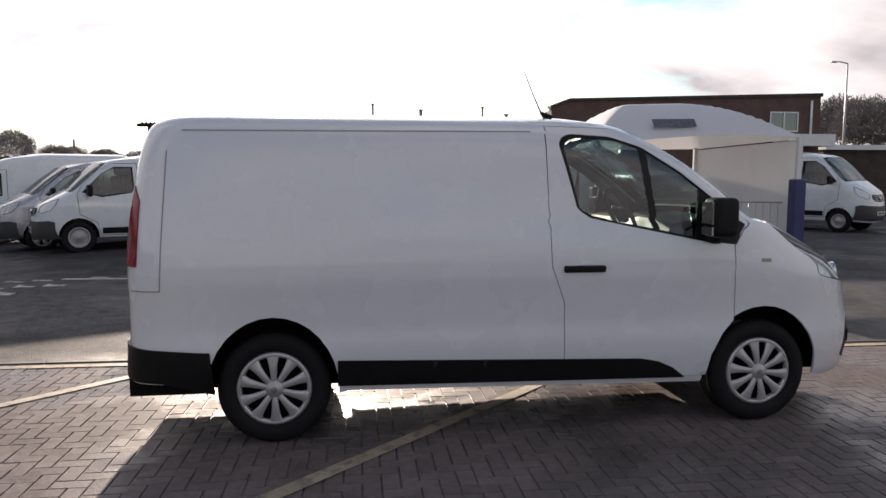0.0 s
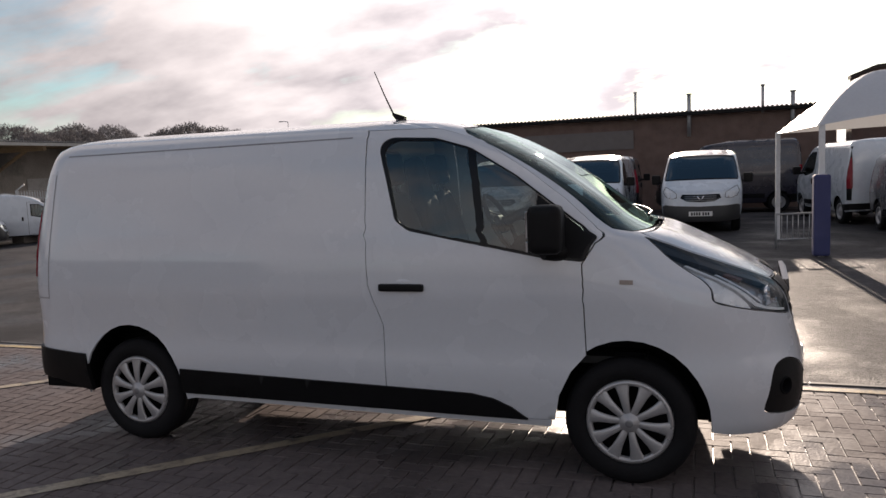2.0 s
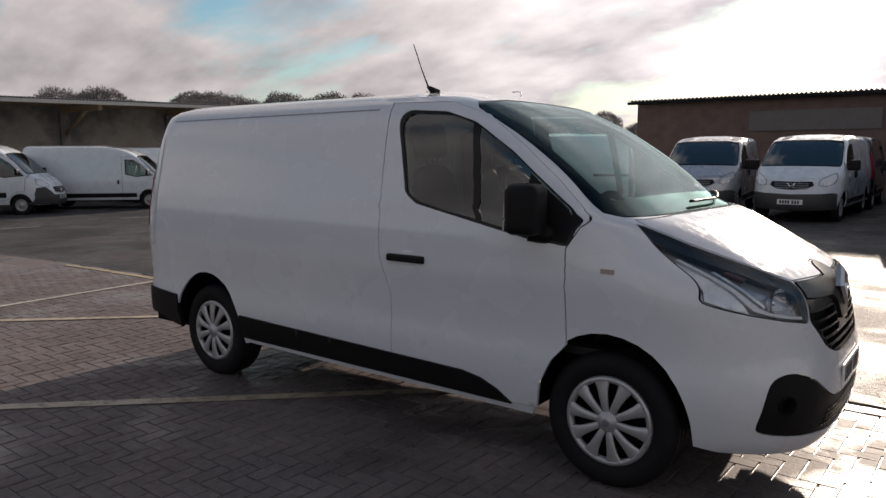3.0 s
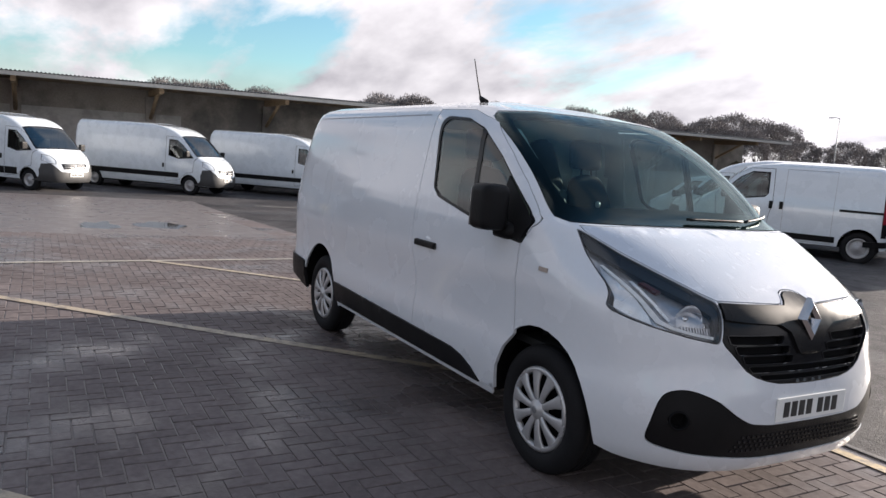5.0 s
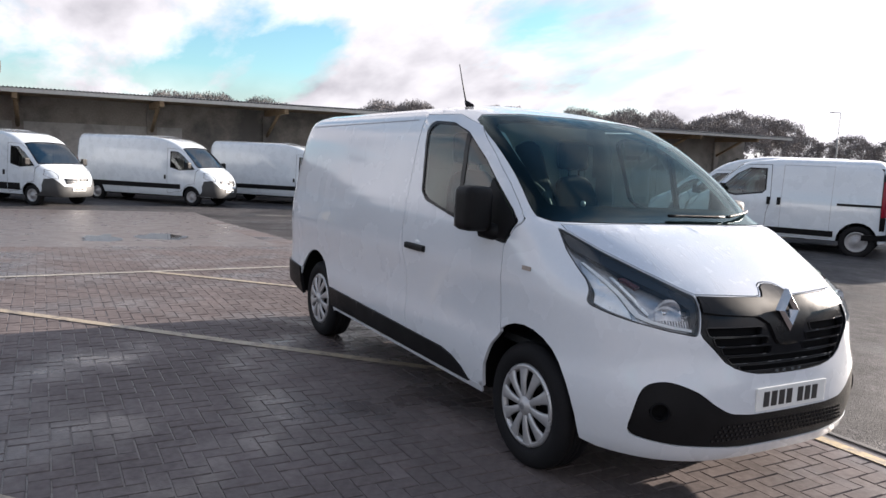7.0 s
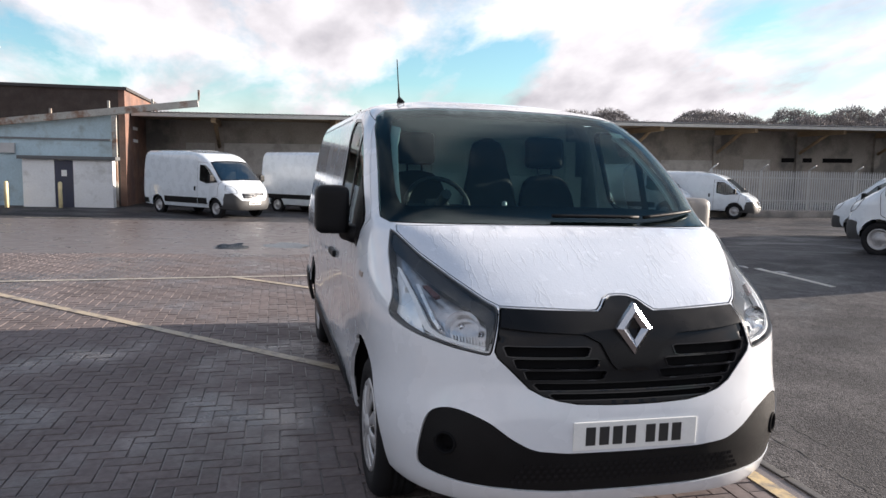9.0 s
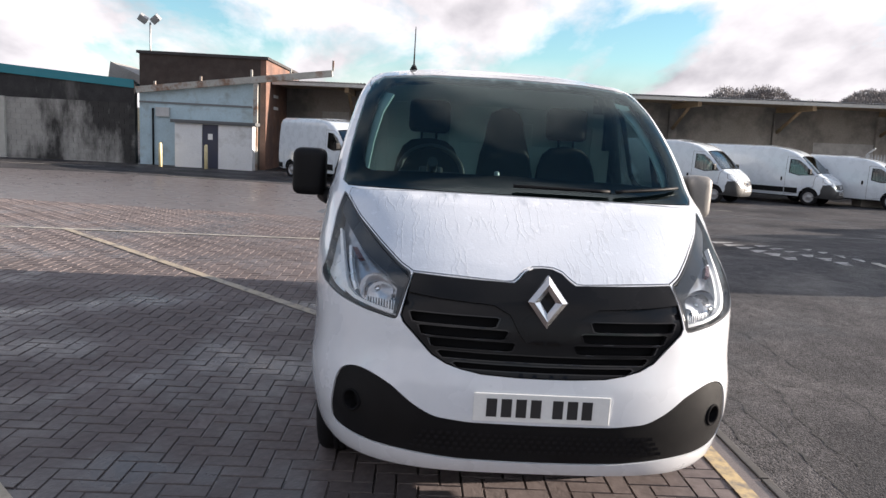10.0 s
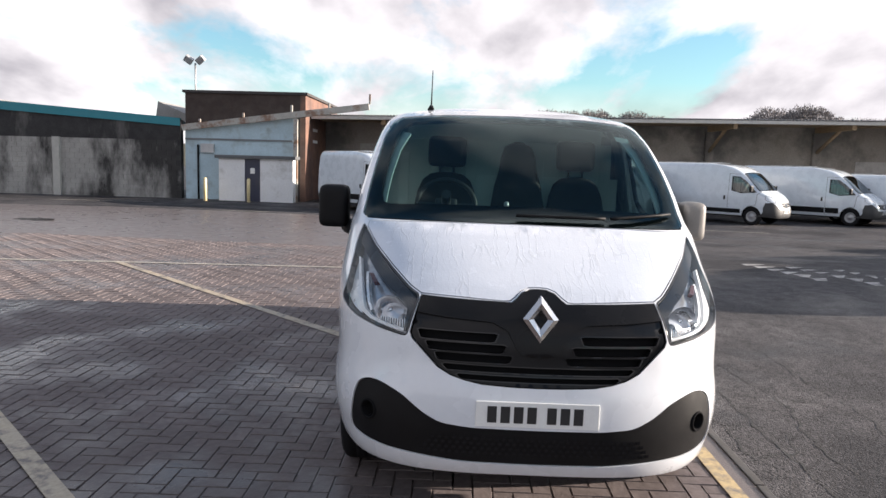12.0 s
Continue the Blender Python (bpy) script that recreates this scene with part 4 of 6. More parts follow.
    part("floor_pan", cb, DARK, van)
    for cx in (0.005, 3.11):
        for y0, y1 in ((-0.925, -0.62), (0.62, 0.925)):
            cb = bmesh.new()
            ends = ([], [])
            for k in range(17):
                t = math.pi * k / 16
                lx, lz = cx - 0.43 * math.cos(t), 0.335 + 0.475 * math.sin(t)
                skin = abs(float(sh.at(*[np.array([v]) for v in sh.side([(lx, lz)])[0]])[0][1])) - 0.02
                for e, y in zip(ends, (max(y0, -skin), min(y1, skin))):
                    e.append(cb.verts.new((lx, y, lz)))
            for k in range(16):
                cb.faces.new((ends[0][k], ends[1][k], ends[1][k + 1], ends[0][k + 1])).smooth = True
            inner = ends[1] if y0 < 0 else ends[0]
            cb.faces.new(inner)
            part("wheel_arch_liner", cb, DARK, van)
    cb = boxes(((1.54, -0.84, 0.62), (3.2, 0.84, 0.66)))
    part("cab_floor", cb, DASH, van)
    cb = bmesh.new()
    prof = [(2.56, 0.70), (2.50, 1.05), (2.51, 1.20), (2.58, 1.30), (2.76, 1.345), (3.0, 1.315), (3.0, 0.70)]
    rows = []
    for y in (-0.84, -0.6, -0.3, 0, 0.3, 0.6, 0.84):
        hood = 0.035 * math.exp(-((y + 0.42) / 0.22) ** 2)
        rows.append([cb.verts.new((x - (0.05 if y < -0.2 and z > 1.1 and x < 2.7 else 0), y, z + (hood if 1.0 < z and x < 2.85 else 0))) for x, z in prof])
    for p, q in zip(rows, rows[1:]):
        for i in range(len(prof) - 1):
            cb.faces.new((p[i], q[i], q[i + 1], p[i + 1]))
    part("dashboard", cb, DASH, van, "dark plastic dashboard")
    sw = bmesh.new()
    ring = [Vector((0, 0.19 * math.cos(k * math.tau / 28), 0.19 * math.sin(k * math.tau / 28))) for k in range(29)]
    tube(sw, ring, 0.015, 8, cap=False)
    box(sw, (-0.02, -0.07, -0.06), (0.02, 0.07, 0.05), 0.015)
    box(sw, (-0.01, -0.18, -0.015), (0.01, 0.18, 0.02), 0.004)
    tube(sw, [(0.0, 0, 0), (0.22, 0, -0.02)], 0.03)
    bmesh.ops.transform(sw, matrix=pose(2.34, -0.42, 1.35, 0, -28, 0), verts=sw.verts)
    part("steering_wheel", sw, DASH, van, "black steering wheel")
    gl = bmesh.new()
    tube(gl, [(2.50, -0.04, 1.12), (2.45, -0.04, 1.30), (2.44, -0.04, 1.37)], [0.012, 0.009, 0.009], 8)
    tube(gl, [(2.44, -0.04, 1.36), (2.437, -0.04, 1.375), (2.434, -0.04, 1.392), (2.433, -0.04, 1.398)], [0.010, 0.016, 0.015, 0.006], 10)
    part("gear_lever", gl, STEEL, van, "gear lever with a pale knob")
    # seats: bolstered cushion and backrest, tapering towards the shoulders
    for y, w, tall in ((-0.42, 0.25, 0.72), (0.10, 0.20, 0.96), (0.52, 0.23, 0.72)):
        se = bmesh.new()
        box(se, (1.78, y - w, 0.72), (2.28, y + w, 0.93), 0.05, seg=3)
        lean = pose(1.80, y, 0.85, 0, -13, 0)
        levels = ((0.0, 0.94), (0.25, 1.0), (0.45, 0.99), (0.62, 0.93), (0.80, 0.84), (0.92, 0.70), (0.98, 0.5), (1.0, 0.2)) if tall < 0.9 else ((0.0, 0.96), (0.3, 1.0), (0.5, 0.98), (0.66, 0.86), (0.78, 0.70), (0.90, 0.62), (0.97, 0.5), (1.0, 0.2))
        rows = []
        for f, wide in levels:
            ring = []
            for k in range(20):
                c, sn = math.cos(math.tau * k / 20), math.sin(math.tau * k / 20)
                yy = math.copysign(abs(c) ** 0.55, c) * w * wide
                xx = math.copysign(abs(sn) ** 0.7, sn) * (0.085 - 0.035 * f) + 0.03 * (yy / w) ** 2
                ring.append(se.verts.new(lean @ Vector((xx, yy, f * tall))))
            rows.append(ring)
        for p, q in zip(rows, rows[1:]):
            for k in range(20):
                se.faces.new((p[k], p[(k + 1) % 20], q[(k + 1) % 20], q[k]))
        se.faces.new(rows[-1])
        for fc in se.faces:
            fc.smooth = True
        seat = part("seat", se, FABRIC, van, "dark cloth front seat" if tall < 0.9 else "dark cloth middle seat with a tall narrow back")
        if tall > 0.9:
            continue
        se = bmesh.new()
        box(se, (-0.05, -0.14, 0.0), (0.05, 0.14, 0.22), 0.048, pose(1.645, y, 1.60, 0, -8, 0), seg=4)
        for q in (-0.05, 0.05):
            tube(se, [(1.67, y + q, 1.46), (1.65, y + q, 1.61)], 0.008, 6)
        for fc in se.faces:
            fc.smooth = True
        part("headrest", se, FABRIC, seat)
    wheel_style = dict(r=0.335, rim=0.218, width=0.215)
    for x in (0.005, 3.11):
        for y in (-0.815, 0.815):
            wheel(van, x, y, **wheel_style)
    # rear axle and exhaust, low between the wheels
    ax = bmesh.new()
    tube(ax, [(0.005, -0.72, 0.335), (0.005, 0.72, 0.335)], 0.045, 10)
    tube(ax, [(-0.2, 0.3, 0.30), (0.9, 0.32, 0.28), (2.4, 0.2, 0.28)], 0.035, 8)
    part("rear_axle", ax, DARK, van)
    return van


main_van()


# ---- ground ----


def ground_z(x, y):
    """The yard falls gently towards the sheds in the west, rises a little to the north, and the paving has a slight cross-fall."""
    s = min(max((-3 - x) / 17, 0), 1)
    n = min(max((x + 11) / 6, 0), 1)
    r = min(max((y - 2.2) / 11.8, 0), 1)
    cross = -0.0140 * min(max(y, -12), 4)
    # a slight hump under the vans that stand north-west of the paving
    hump = math.exp(-((x + 3.4) / 3.2) ** 2 - ((y - 9.6) / 2.6) ** 2)
    return cross - 0.031 - 0.40 * s * s * (3 - 2 * s) + 0.11 * n * r * (2 - r) + 0.14 * hump


def sheet(name, xs, ys, lift=0.0, inside_of=None):
    verts, faces = [], []
    for y in ys:
        for x in xs:
            verts.append((x, y, ground_z(x, y) + lift))
    k = len(xs)
    for j in range(len(ys) - 1):
        for i in range(k - 1):
            faces.append((j * k + i, j * k + i + 1, (j + 1) * k + i + 1, (j + 1) * k + i))
    return mesh(name, verts, faces)


TARMAC = mat("wet_tarmac", (0.068, 0.065, 0.067), 0.66, spec=0.15, vary=0.55, scale=5.5, bump=1.0, bscale=75, rvary=0.22, rscale=0.5, patch=((0.036, 0.035, 0.037), 0.35, 0.45, 0.6))
PAVING = mat("wet_block_paving", (0.132, 0.112, 0.110), 0.58, spec=0.12, vary=0.28, scale=1.6, bump=0.5, bscale=60, rvary=0.18, rscale=0.8, each=0.15)


def aggregate(m, size, low, high):
    """Stone chips in the surface: each its own shade, with relief between them."""
    nt = m.node_tree
    b = nt.nodes["Principled BSDF"]
    tc = nt.nodes.new("ShaderNodeTexCoord")
    vo = nt.nodes.new("ShaderNodeTexVoronoi")
    vo.inputs["Scale"].default_value = size
    nt.links.new(tc.outputs["Object"], vo.inputs["Vector"])
    sp = nt.nodes.new("ShaderNodeSeparateColor")
    nt.links.new(vo.outputs["Color"], sp.inputs[0])
    mr = nt.nodes.new("ShaderNodeMapRange")
    mr.inputs[3].default_value, mr.inputs[4].default_value = low, high
    nt.links.new(sp.outputs[0], mr.inputs[0])
    sc = nt.nodes.new("ShaderNodeVectorMath")
    sc.operation = "SCALE"
    nt.links.new(b.inputs["Base Color"].links[0].from_socket, sc.inputs[0])
    nt.links.new(mr.outputs[0], sc.inputs["Scale"])
    nt.links.new(sc.outputs[0], b.inputs["Base Color"])
    bp = nt.nodes.new("ShaderNodeBump")
    bp.invert = True
    bp.inputs["Strength"].default_value, bp.inputs["Distance"].default_value = 0.8, 0.006
    nt.links.new(vo.outputs["Distance"], bp.inputs["Height"])
    nt.links.new(b.inputs["Normal"].links[0].from_socket, bp.inputs["Normal"])
    nt.links.new(bp.outputs[0], b.inputs["Normal"])


def wet_patches(m, scale, dry, wet):
    """Water lies in broad ragged patches: darker, smoother and more mirror-like there. dry, wet: (sheen, roughness)."""
    nt = m.node_tree
    b = nt.nodes["Principled BSDF"]
    tc = nt.nodes.new("ShaderNodeTexCoord")
    geo = nt.nodes.new("ShaderNodeNewGeometry")
    no = nt.nodes.new("ShaderNodeTexNoise")
    no.inputs["Scale"].default_value, no.inputs["Detail"].default_value, no.inputs["Roughness"].default_value = scale, 7, 0.6
    nt.links.new(geo.outputs["Position"], no.inputs["Vector"])
    for name, a, z in (("Specular IOR Level", dry[0], wet[0]), ("Roughness", dry[1], wet[1])):
        mr = nt.nodes.new("ShaderNodeMapRange")
        mr.inputs[1].default_value, mr.inputs[2].default_value = 0.47, 0.62
        mr.inputs[3].default_value, mr.inputs[4].default_value = a, z
        nt.links.new(no.outputs["Fac"], mr.inputs[0])
        nt.links.new(mr.outputs[0], b.inputs[name])
    mr = nt.nodes.new("ShaderNodeMapRange")
    mr.inputs[1].default_value, mr.inputs[2].default_value = 0.47, 0.62
    mr.inputs[3].default_value, mr.inputs[4].default_value = 1.08, 0.74
    nt.links.new(no.outputs["Fac"], mr.inputs[0])
    sc = nt.nodes.new("ShaderNodeVectorMath")
    sc.operation = "SCALE"
    nt.links.new(b.inputs["Base Color"].links[0].from_socket, sc.inputs[0])
    nt.links.new(mr.outputs[0], sc.inputs["Scale"])
    nt.links.new(sc.outputs[0], b.inputs["Base Color"])


aggregate(TARMAC, 95.0, 0.55, 1.75)
wet_patches(TARMAC, 0.55, (0.06, 0.68), (0.13, 0.42))
wet_patches(PAVING, 0.7, (0.05, 0.60), (0.30, 0.20))
JOINT = mat("paving_joint", (0.122, 0.104, 0.101), 0.36, spec=0.35, vary=0.3, scale=6, bump=0.6, bscale=90)
LINE = mat("worn_white_line", (0.40, 0.37, 0.32), 0.5, vary=0.25, scale=3, bump=0.3, bscale=80, patch=((0.17, 0.16, 0.15), 9.0, 0.54, 0.66))
CREAM = mat("worn_cream_line", (0.36, 0.30, 0.22), 0.5, vary=0.25, scale=3, bump=0.3, bscale=80, patch=((0.13, 0.11, 0.10), 9.0, 0.50, 0.64))
YELLOW = mat("worn_yellow_line", (0.42, 0.32, 0.17), 0.5, vary=0.25, scale=3, bump=0.3, bscale=80, patch=((0.17, 0.15, 0.13), 9.0, 0.46, 0.62))
xs = [-5000, -1500, -400, -120, -60, -40, -32] + [-30 + 1.0 * i for i in range(31)] + [4, 9, 16, 30, 60, 120, 400, 1500, 5000]
ys = [-5000, -1500, -400, -120, -60, -30, -20, -10, 0, 2.2, 3.2, 4.2, 5.2, 6.2, 7.4, 8.6, 10, 11.4, 12.8, 14, 20, 30, 60, 120, 400, 1500, 5000]
tagged(part("ground", sheet("ground", xs, ys), TARMAC), "dark wet tarmac yard", "ground", kind="structure")
EDGE_Y = 1.31
pav = part("pavement", sheet("pavement", [-19 + 1.0 * i for i in range(39)], [-30, -20, -12, -8, -4, 0, EDGE_Y], 0.0255), JOINT)
tagged(pav, "block-paved parking area, wet and brownish grey", "paving", kind="structure")


def line(name, a, b, width, material, label, lift=0.0385):
    a, b = Vector(a), Vector(b)
    d = (b - a).normalized()
    n = Vector((-d.y, d.x)) * width / 2
    k = max(2, int((b - a).length / 0.8))
    verts, faces = [], []
    for i in range(k + 1):
        p = a.lerp(b, i / k)
        for s in (-1, 1):
            q = p + n * s * random.uniform(0.9, 1.08)
            verts.append((q.x, q.y, ground_z(q.x, q.y) + lift))
    faces = [(2 * i, 2 * i + 1, 2 * i + 3, 2 * i + 2) for i in range(k)]
    return tagged(part(name, mesh(name, verts, faces), material), label, "road marking", kind="structure")


for slope, c, x0, x1 in ((1.02, -1.78, -3.48, 2.75), (1.05, 2.15, -3.90, -0.95), (0.97, -5.80, -2.6, 7.0)):
    line("parking_line", (x0, slope * x0 + c), (x1, slope * x1 + c), 0.10, CREAM, "worn cream parking bay line on paving")
line("parking_line", (-2.55, -12.0), (-4.24, 1.1), 0.08, LINE, "worn white line across the parking bays")


# ---- the other vans in the yard ----
BIG = dict(
    nose=((0.28, 0.88), (0.36, 0.96), (0.55, 0.98), (0.75, 0.95), (0.95, 0.88), (1.05, 0.80), (1.15, 0.68), (1.25, 0.52), (1.32, 0.38), (1.40, 0.28), (1.6, 0.08), (1.8, -0.13), (2.0, -0.36), (2.15, -0.58), (2.3, -0.92), (2.42, -1.5)),
    reach=((0.28, 1.0), (0.95, 0.95), (1.25, 0.7), (1.4, 0.5), (2.0, 0.5), (2.42, 0.6)),
    square=((0.28, 3.2), (0.95, 3.2), (1.4, 4.5), (2.0, 4.5), (2.42, 4.0)),
    half=((0.28, 0.92), (0.4, 0.98), (0.6, 1.01), (1.0, 1.02), (1.4, 1.0), (1.8, 0.975), (2.1, 0.95), (2.3, 0.925), (2.38, 0.89), (2.42, 0.82)),
    door=[(-0.98, 2.02), (-0.50, 2.00), (-0.20, 1.80), (0.30, 1.32), (0.20, 1.20), (0.16, 0.80), (-0.10, 0.76), (-0.42, 0.5), (-0.98, 0.42)],
    window=[(-0.86, 1.92), (-0.52, 1.90), (-0.26, 1.72), (0.16, 1.30), (-0.45, 1.24), (-0.86, 1.34)],
    screen=[(0, 1.37), (0.6, 1.36), (0.90, 1.35), (0.905, 1.45), (0.86, 1.8), (0.82, 2.02), (0.6, 2.06), (0, 2.08)],
    lamp=[(0.90, 1.20), (0.72, 1.16), (0.62, 1.02), (0.66, 0.90), (0.84, 0.92), (0.95, 1.02)],
    grille=[(0, 0.92), (0.50, 0.92), (0.46, 0.74), (0, 0.70)],
    bumper=[(0, 0.64), (0.55, 0.66), (0.80, 0.92), (0.96, 0.90), (0.985, 0.70), (0.97, 0.36), (0.6, 0.32), (0, 0.32)],
    strip=(0.50, 0.72), r=0.345, rim=0.205, foot=0.36, wheels="steel", wide=0.86, rear=1.0, top=2.42, mirror=(0.02, 1.42), plate=0.56)
MID = dict(
    nose=((0.26, 0.80), (0.34, 0.86), (0.5, 0.87), (0.7, 0.85), (0.88, 0.81), (0.98, 0.74), (1.06, 0.60), (1.13, 0.46), (1.19, 0.34), (1.24, 0.24), (1.30, 0.16), (1.45, -0.01), (1.6, -0.19), (1.74, -0.38), (1.85, -0.55), (1.92, -0.82), (1.96, -1.2)),
    reach=((0.26, 1.0), (0.88, 0.95), (1.13, 0.7), (1.24, 0.5), (1.96, 0.5)),
    square=((0.26, 3.0), (0.88, 3.0), (1.24, 4.5), (1.96, 5.0)),
    half=((0.26, 0.86), (0.36, 0.91), (0.55, 0.94), (1.0, 0.95), (1.25, 0.925), (1.5, 0.88), (1.7, 0.85), (1.85, 0.815), (1.92, 0.775), (1.96, 0.71)),
    door=[(-1.28, 1.84), (-0.75, 1.83), (-0.42, 1.68), (-0.08, 1.36), (0.02, 1.20), (-0.02, 0.80), (-0.38, 0.62), (-0.44, 0.36), (-1.22, 0.36), (-1.24, 0.8), (-1.32, 1.1)],
    window=[(-1.18, 1.76), (-0.78, 1.76), (-0.50, 1.62), (-0.08, 1.24), (-0.5, 1.14), (-1.12, 1.22), (-1.2, 1.3)],
    screen=[(0, 1.262), (0.6, 1.255), (0.84, 1.245), (0.86, 1.30), (0.835, 1.5), (0.80, 1.70), (0.765, 1.83), (0.5, 1.865), (0, 1.875)],
    lamp=[(0.82, 1.12), (0.70, 1.06), (0.55, 0.96), (0.54, 0.84), (0.68, 0.82), (0.82, 0.88), (0.87, 1.0)],
    grille=[(0, 0.92), (0.42, 0.93), (0.46, 0.84), (0.30, 0.76), (0, 0.74)],
    bumper=[(0, 0.64), (0.6, 0.66), (0.80, 0.68), (0.87, 0.65), (0.86, 0.32), (0.5, 0.29), (0, 0.29)],
    strip=(0.40, 0.52), r=0.325, rim=0.20, foot=0.32, wheels="steel", wide=0.79, rear=0.72, top=1.96, mirror=(-0.22, 1.27), plate=0.47)


def scaled(d, sx, sy, sz):
    """The same kind of vehicle in another size."""
    o = dict(d)
    o["nose"] = tuple((z * sz, x * sx) for z, x in d["nose"])
    o["reach"] = tuple((z * sz, a * sx) for z, a in d["reach"])
    o["square"] = tuple((z * sz, n) for z, n in d["square"])
    o["half"] = tuple((z * sz, w * sy) for z, w in d["half"])
    for k in ("door", "window"):
        o[k] = [(x * sx, z * sz) for x, z in d[k]]
    for k in ("screen", "lamp", "grille", "bumper"):
        o[k] = [(y * sy, z * sz) for y, z in d[k]]
    o["strip"] = tuple(z * sz for z in d["strip"])
    o["top"], o["wide"], o["plate"] = d["top"] * sz, d["wide"] * sy, d["plate"] * sz
    o["mirror"] = (d["mirror"][0] * sx, d["mirror"][1] * sz)
    return o


def fleet_van(d, base, paint, label, m, group="vans parked in the yard", strip=True, dark_bumper=True, wheels=None, doors=True, stripe=None, glass_mat=None, rail=None):
    """A parked van; its origin lies on the ground below the middle of the front axle, the nose along +x."""
    van = empty("parked_van", m)
    tagged(van, label, "van", group, "object")
    R = -base - d["rear"]
    sh = Shell(nose=d["nose"], reach=d["reach"], square=d["square"], half=d["half"], tail=((d["half"][0][0], R), (d["top"] * 0.6, R), (d["top"] * 0.9, R + 0.05), (d["top"], R + 0.16)), tail_reach=0.3, tail_square=5.0, crown=0.05, lengths=(1.4, base + 0.6, 1.1))
    top, L = sh.top, sh.l[3]
    f1, f2 = [arch(cx, d["r"], d["r"] * 1.14, d["r"] * 1.2, d["foot"], 10) for cx in (-base, 0.0)]
    bottom = sh.face([(0, d["foot"] + 0.06)], rear=True) + sh.side(f1) + sh.side(f2) + sh.face([(0.5, d["foot"] - 0.03), (0, d["foot"] - 0.03)])
    edge = bottom + [(-s, z) for s, z in bottom[::-1][1:]] + [(-L, top)] + [(s, top) for s in np.linspace(-L, L, 179)[1:-1]] + [(L, top)]
    window, lampp = sh.side(d["window"], loop=True), [tuple(map(float, q)) for q in chaikin(sh.face(d["lamp"], loop=True), 2, 0.2)]
    screen, grille = across(sh.face(d["screen"])), across(sh.face(d["grille"]))
    holes = [window, mirror_s(window), screen]
    lv = np.concatenate([np.arange(0.3, 0.9, 0.1), np.arange(0.9, 1.42, 0.03), np.arange(1.45, top, 0.08)])
    part("body", weld(joined("body", [sh.patch("skin", edge, holes, thick=0.02, step=0.12, levels=lv), sh.roof("crown")]), top), paint, van)
    part("windscreen", sh.patch("windscreen", inset(screen, 0.012), off=-0.006, thick=0.0, step=0.1), glass_mat or DKGLASS, van, "dark windscreen")
    part("windscreen_border", sh.patch("windscreen_border", screen, [inset(screen, 0.035)], off=-0.002, thick=0.02, step=0.1), GLOSSB, van)
    part("grille", sh.patch("grille", grille, off=0.004, thick=0.02, step=0.1), GLOSSB, van, "black grille")
    for z in np.linspace(d["grille"][-1][1] + 0.045, d["grille"][0][1] - 0.04, 3):
        w = d["grille"][1][0] * 0.84
        part("grille_bar", sh.patch("grille_bar", across(sh.face([(0, z + 0.01), (w, z + 0.01), (w, z - 0.01), (0, z - 0.01)])), off=0.012, thick=0.02, step=0.1), mat("dull_chrome_bar", (0.16, 0.165, 0.17), 0.3, metal=0.6), van)
    # maker's mark, drawn as a plain pair of slanting bars or a plain disc
    bz = (d["grille"][0][1] + d["grille"][-1][1]) / 2
    bx = float(sh.F(bz)) + 0.016
    eb = bmesh.new()
    if d["top"] < 2.3:
        for q in (-1, 1):
            tube(eb, [(bx, q * 0.075, bz + 0.06), (bx + 0.004, q * 0.004, bz - 0.05)], 0.014, 6)
    else:
        tube(eb, [(bx - 0.02, 0, bz), (bx + 0.012, 0, bz)], 0.065, 18)
    part("badge", eb, CHROME, van, "small chrome badge")
    part("front_bumper", sh.patch("front_bumper", [tuple(map(float, q)) for q in chaikin(across(sh.face(d["bumper"])), 2, 0.2)], [list(map(tuple, inset(grille, -0.01)))] if d["bumper"][0][1] > d["grille"][-1][1] else [], off=0.014, thick=0.03, step=0.09), BUMPER if dark_bumper else paint, van)
    for side in (1, -1):
        turn = (lambda p: p) if side > 0 else mirror_s
        y = -side
        part("side_window", sh.patch("side_window", inset(turn(window), 0.006), off=-0.006, thick=0.0, step=0.1), glass_mat or CLEAR, van)
        part("window_seal", sh.patch("window_seal", turn(window), [list(map(tuple, inset(turn(window), 0.03)))], off=-0.001, thick=0.02, step=0.08), GLOSSB, van)
        dr = sh.side(d["door"], loop=True)
        part("door_gap", sh.patch("door_gap", turn(dr), [list(map(tuple, inset(turn(dr), 0.009)))], off=0.002, thick=0.0, step=0.08), DARK, van)
        hl = part("headlamp", sh.patch("headlamp", turn(lampp), off=-0.004, thick=0.02, step=0.06), SATIN, van, "clear headlamp")
        part("lamp_seal", sh.patch("lamp_seal", turn(lampp), [list(map(tuple, inset(turn(lampp), 0.010)))], off=0.004, thick=0.01, step=0.06), LAMPRIM, hl)
        if strip:
            z0, z1 = d["strip"]
            for a, b in ((-base + d["r"] * 1.3, -1.0), (-0.96, -d["r"] * 1.3)):
                if b - a > 0.12:
                    part("side_moulding", sh.patch("side_moulding", turn(sh.side([(a, z1), (b, z1), (b, z0), (a, z0)], loop=True)), off=0.014, thick=0.02, step=0.1), BLACKP, van)
        if stripe:
            part("body_stripe", sh.patch("body_stripe", turn(sh.side([(R + 0.3, stripe[1]), (-0.45, stripe[1]), (-0.45, stripe[0]), (R + 0.3, stripe[0])], loop=True)), off=0.012, thick=0.014, step=0.12), BLACKP, van, "dark rubbing strip along the flank")
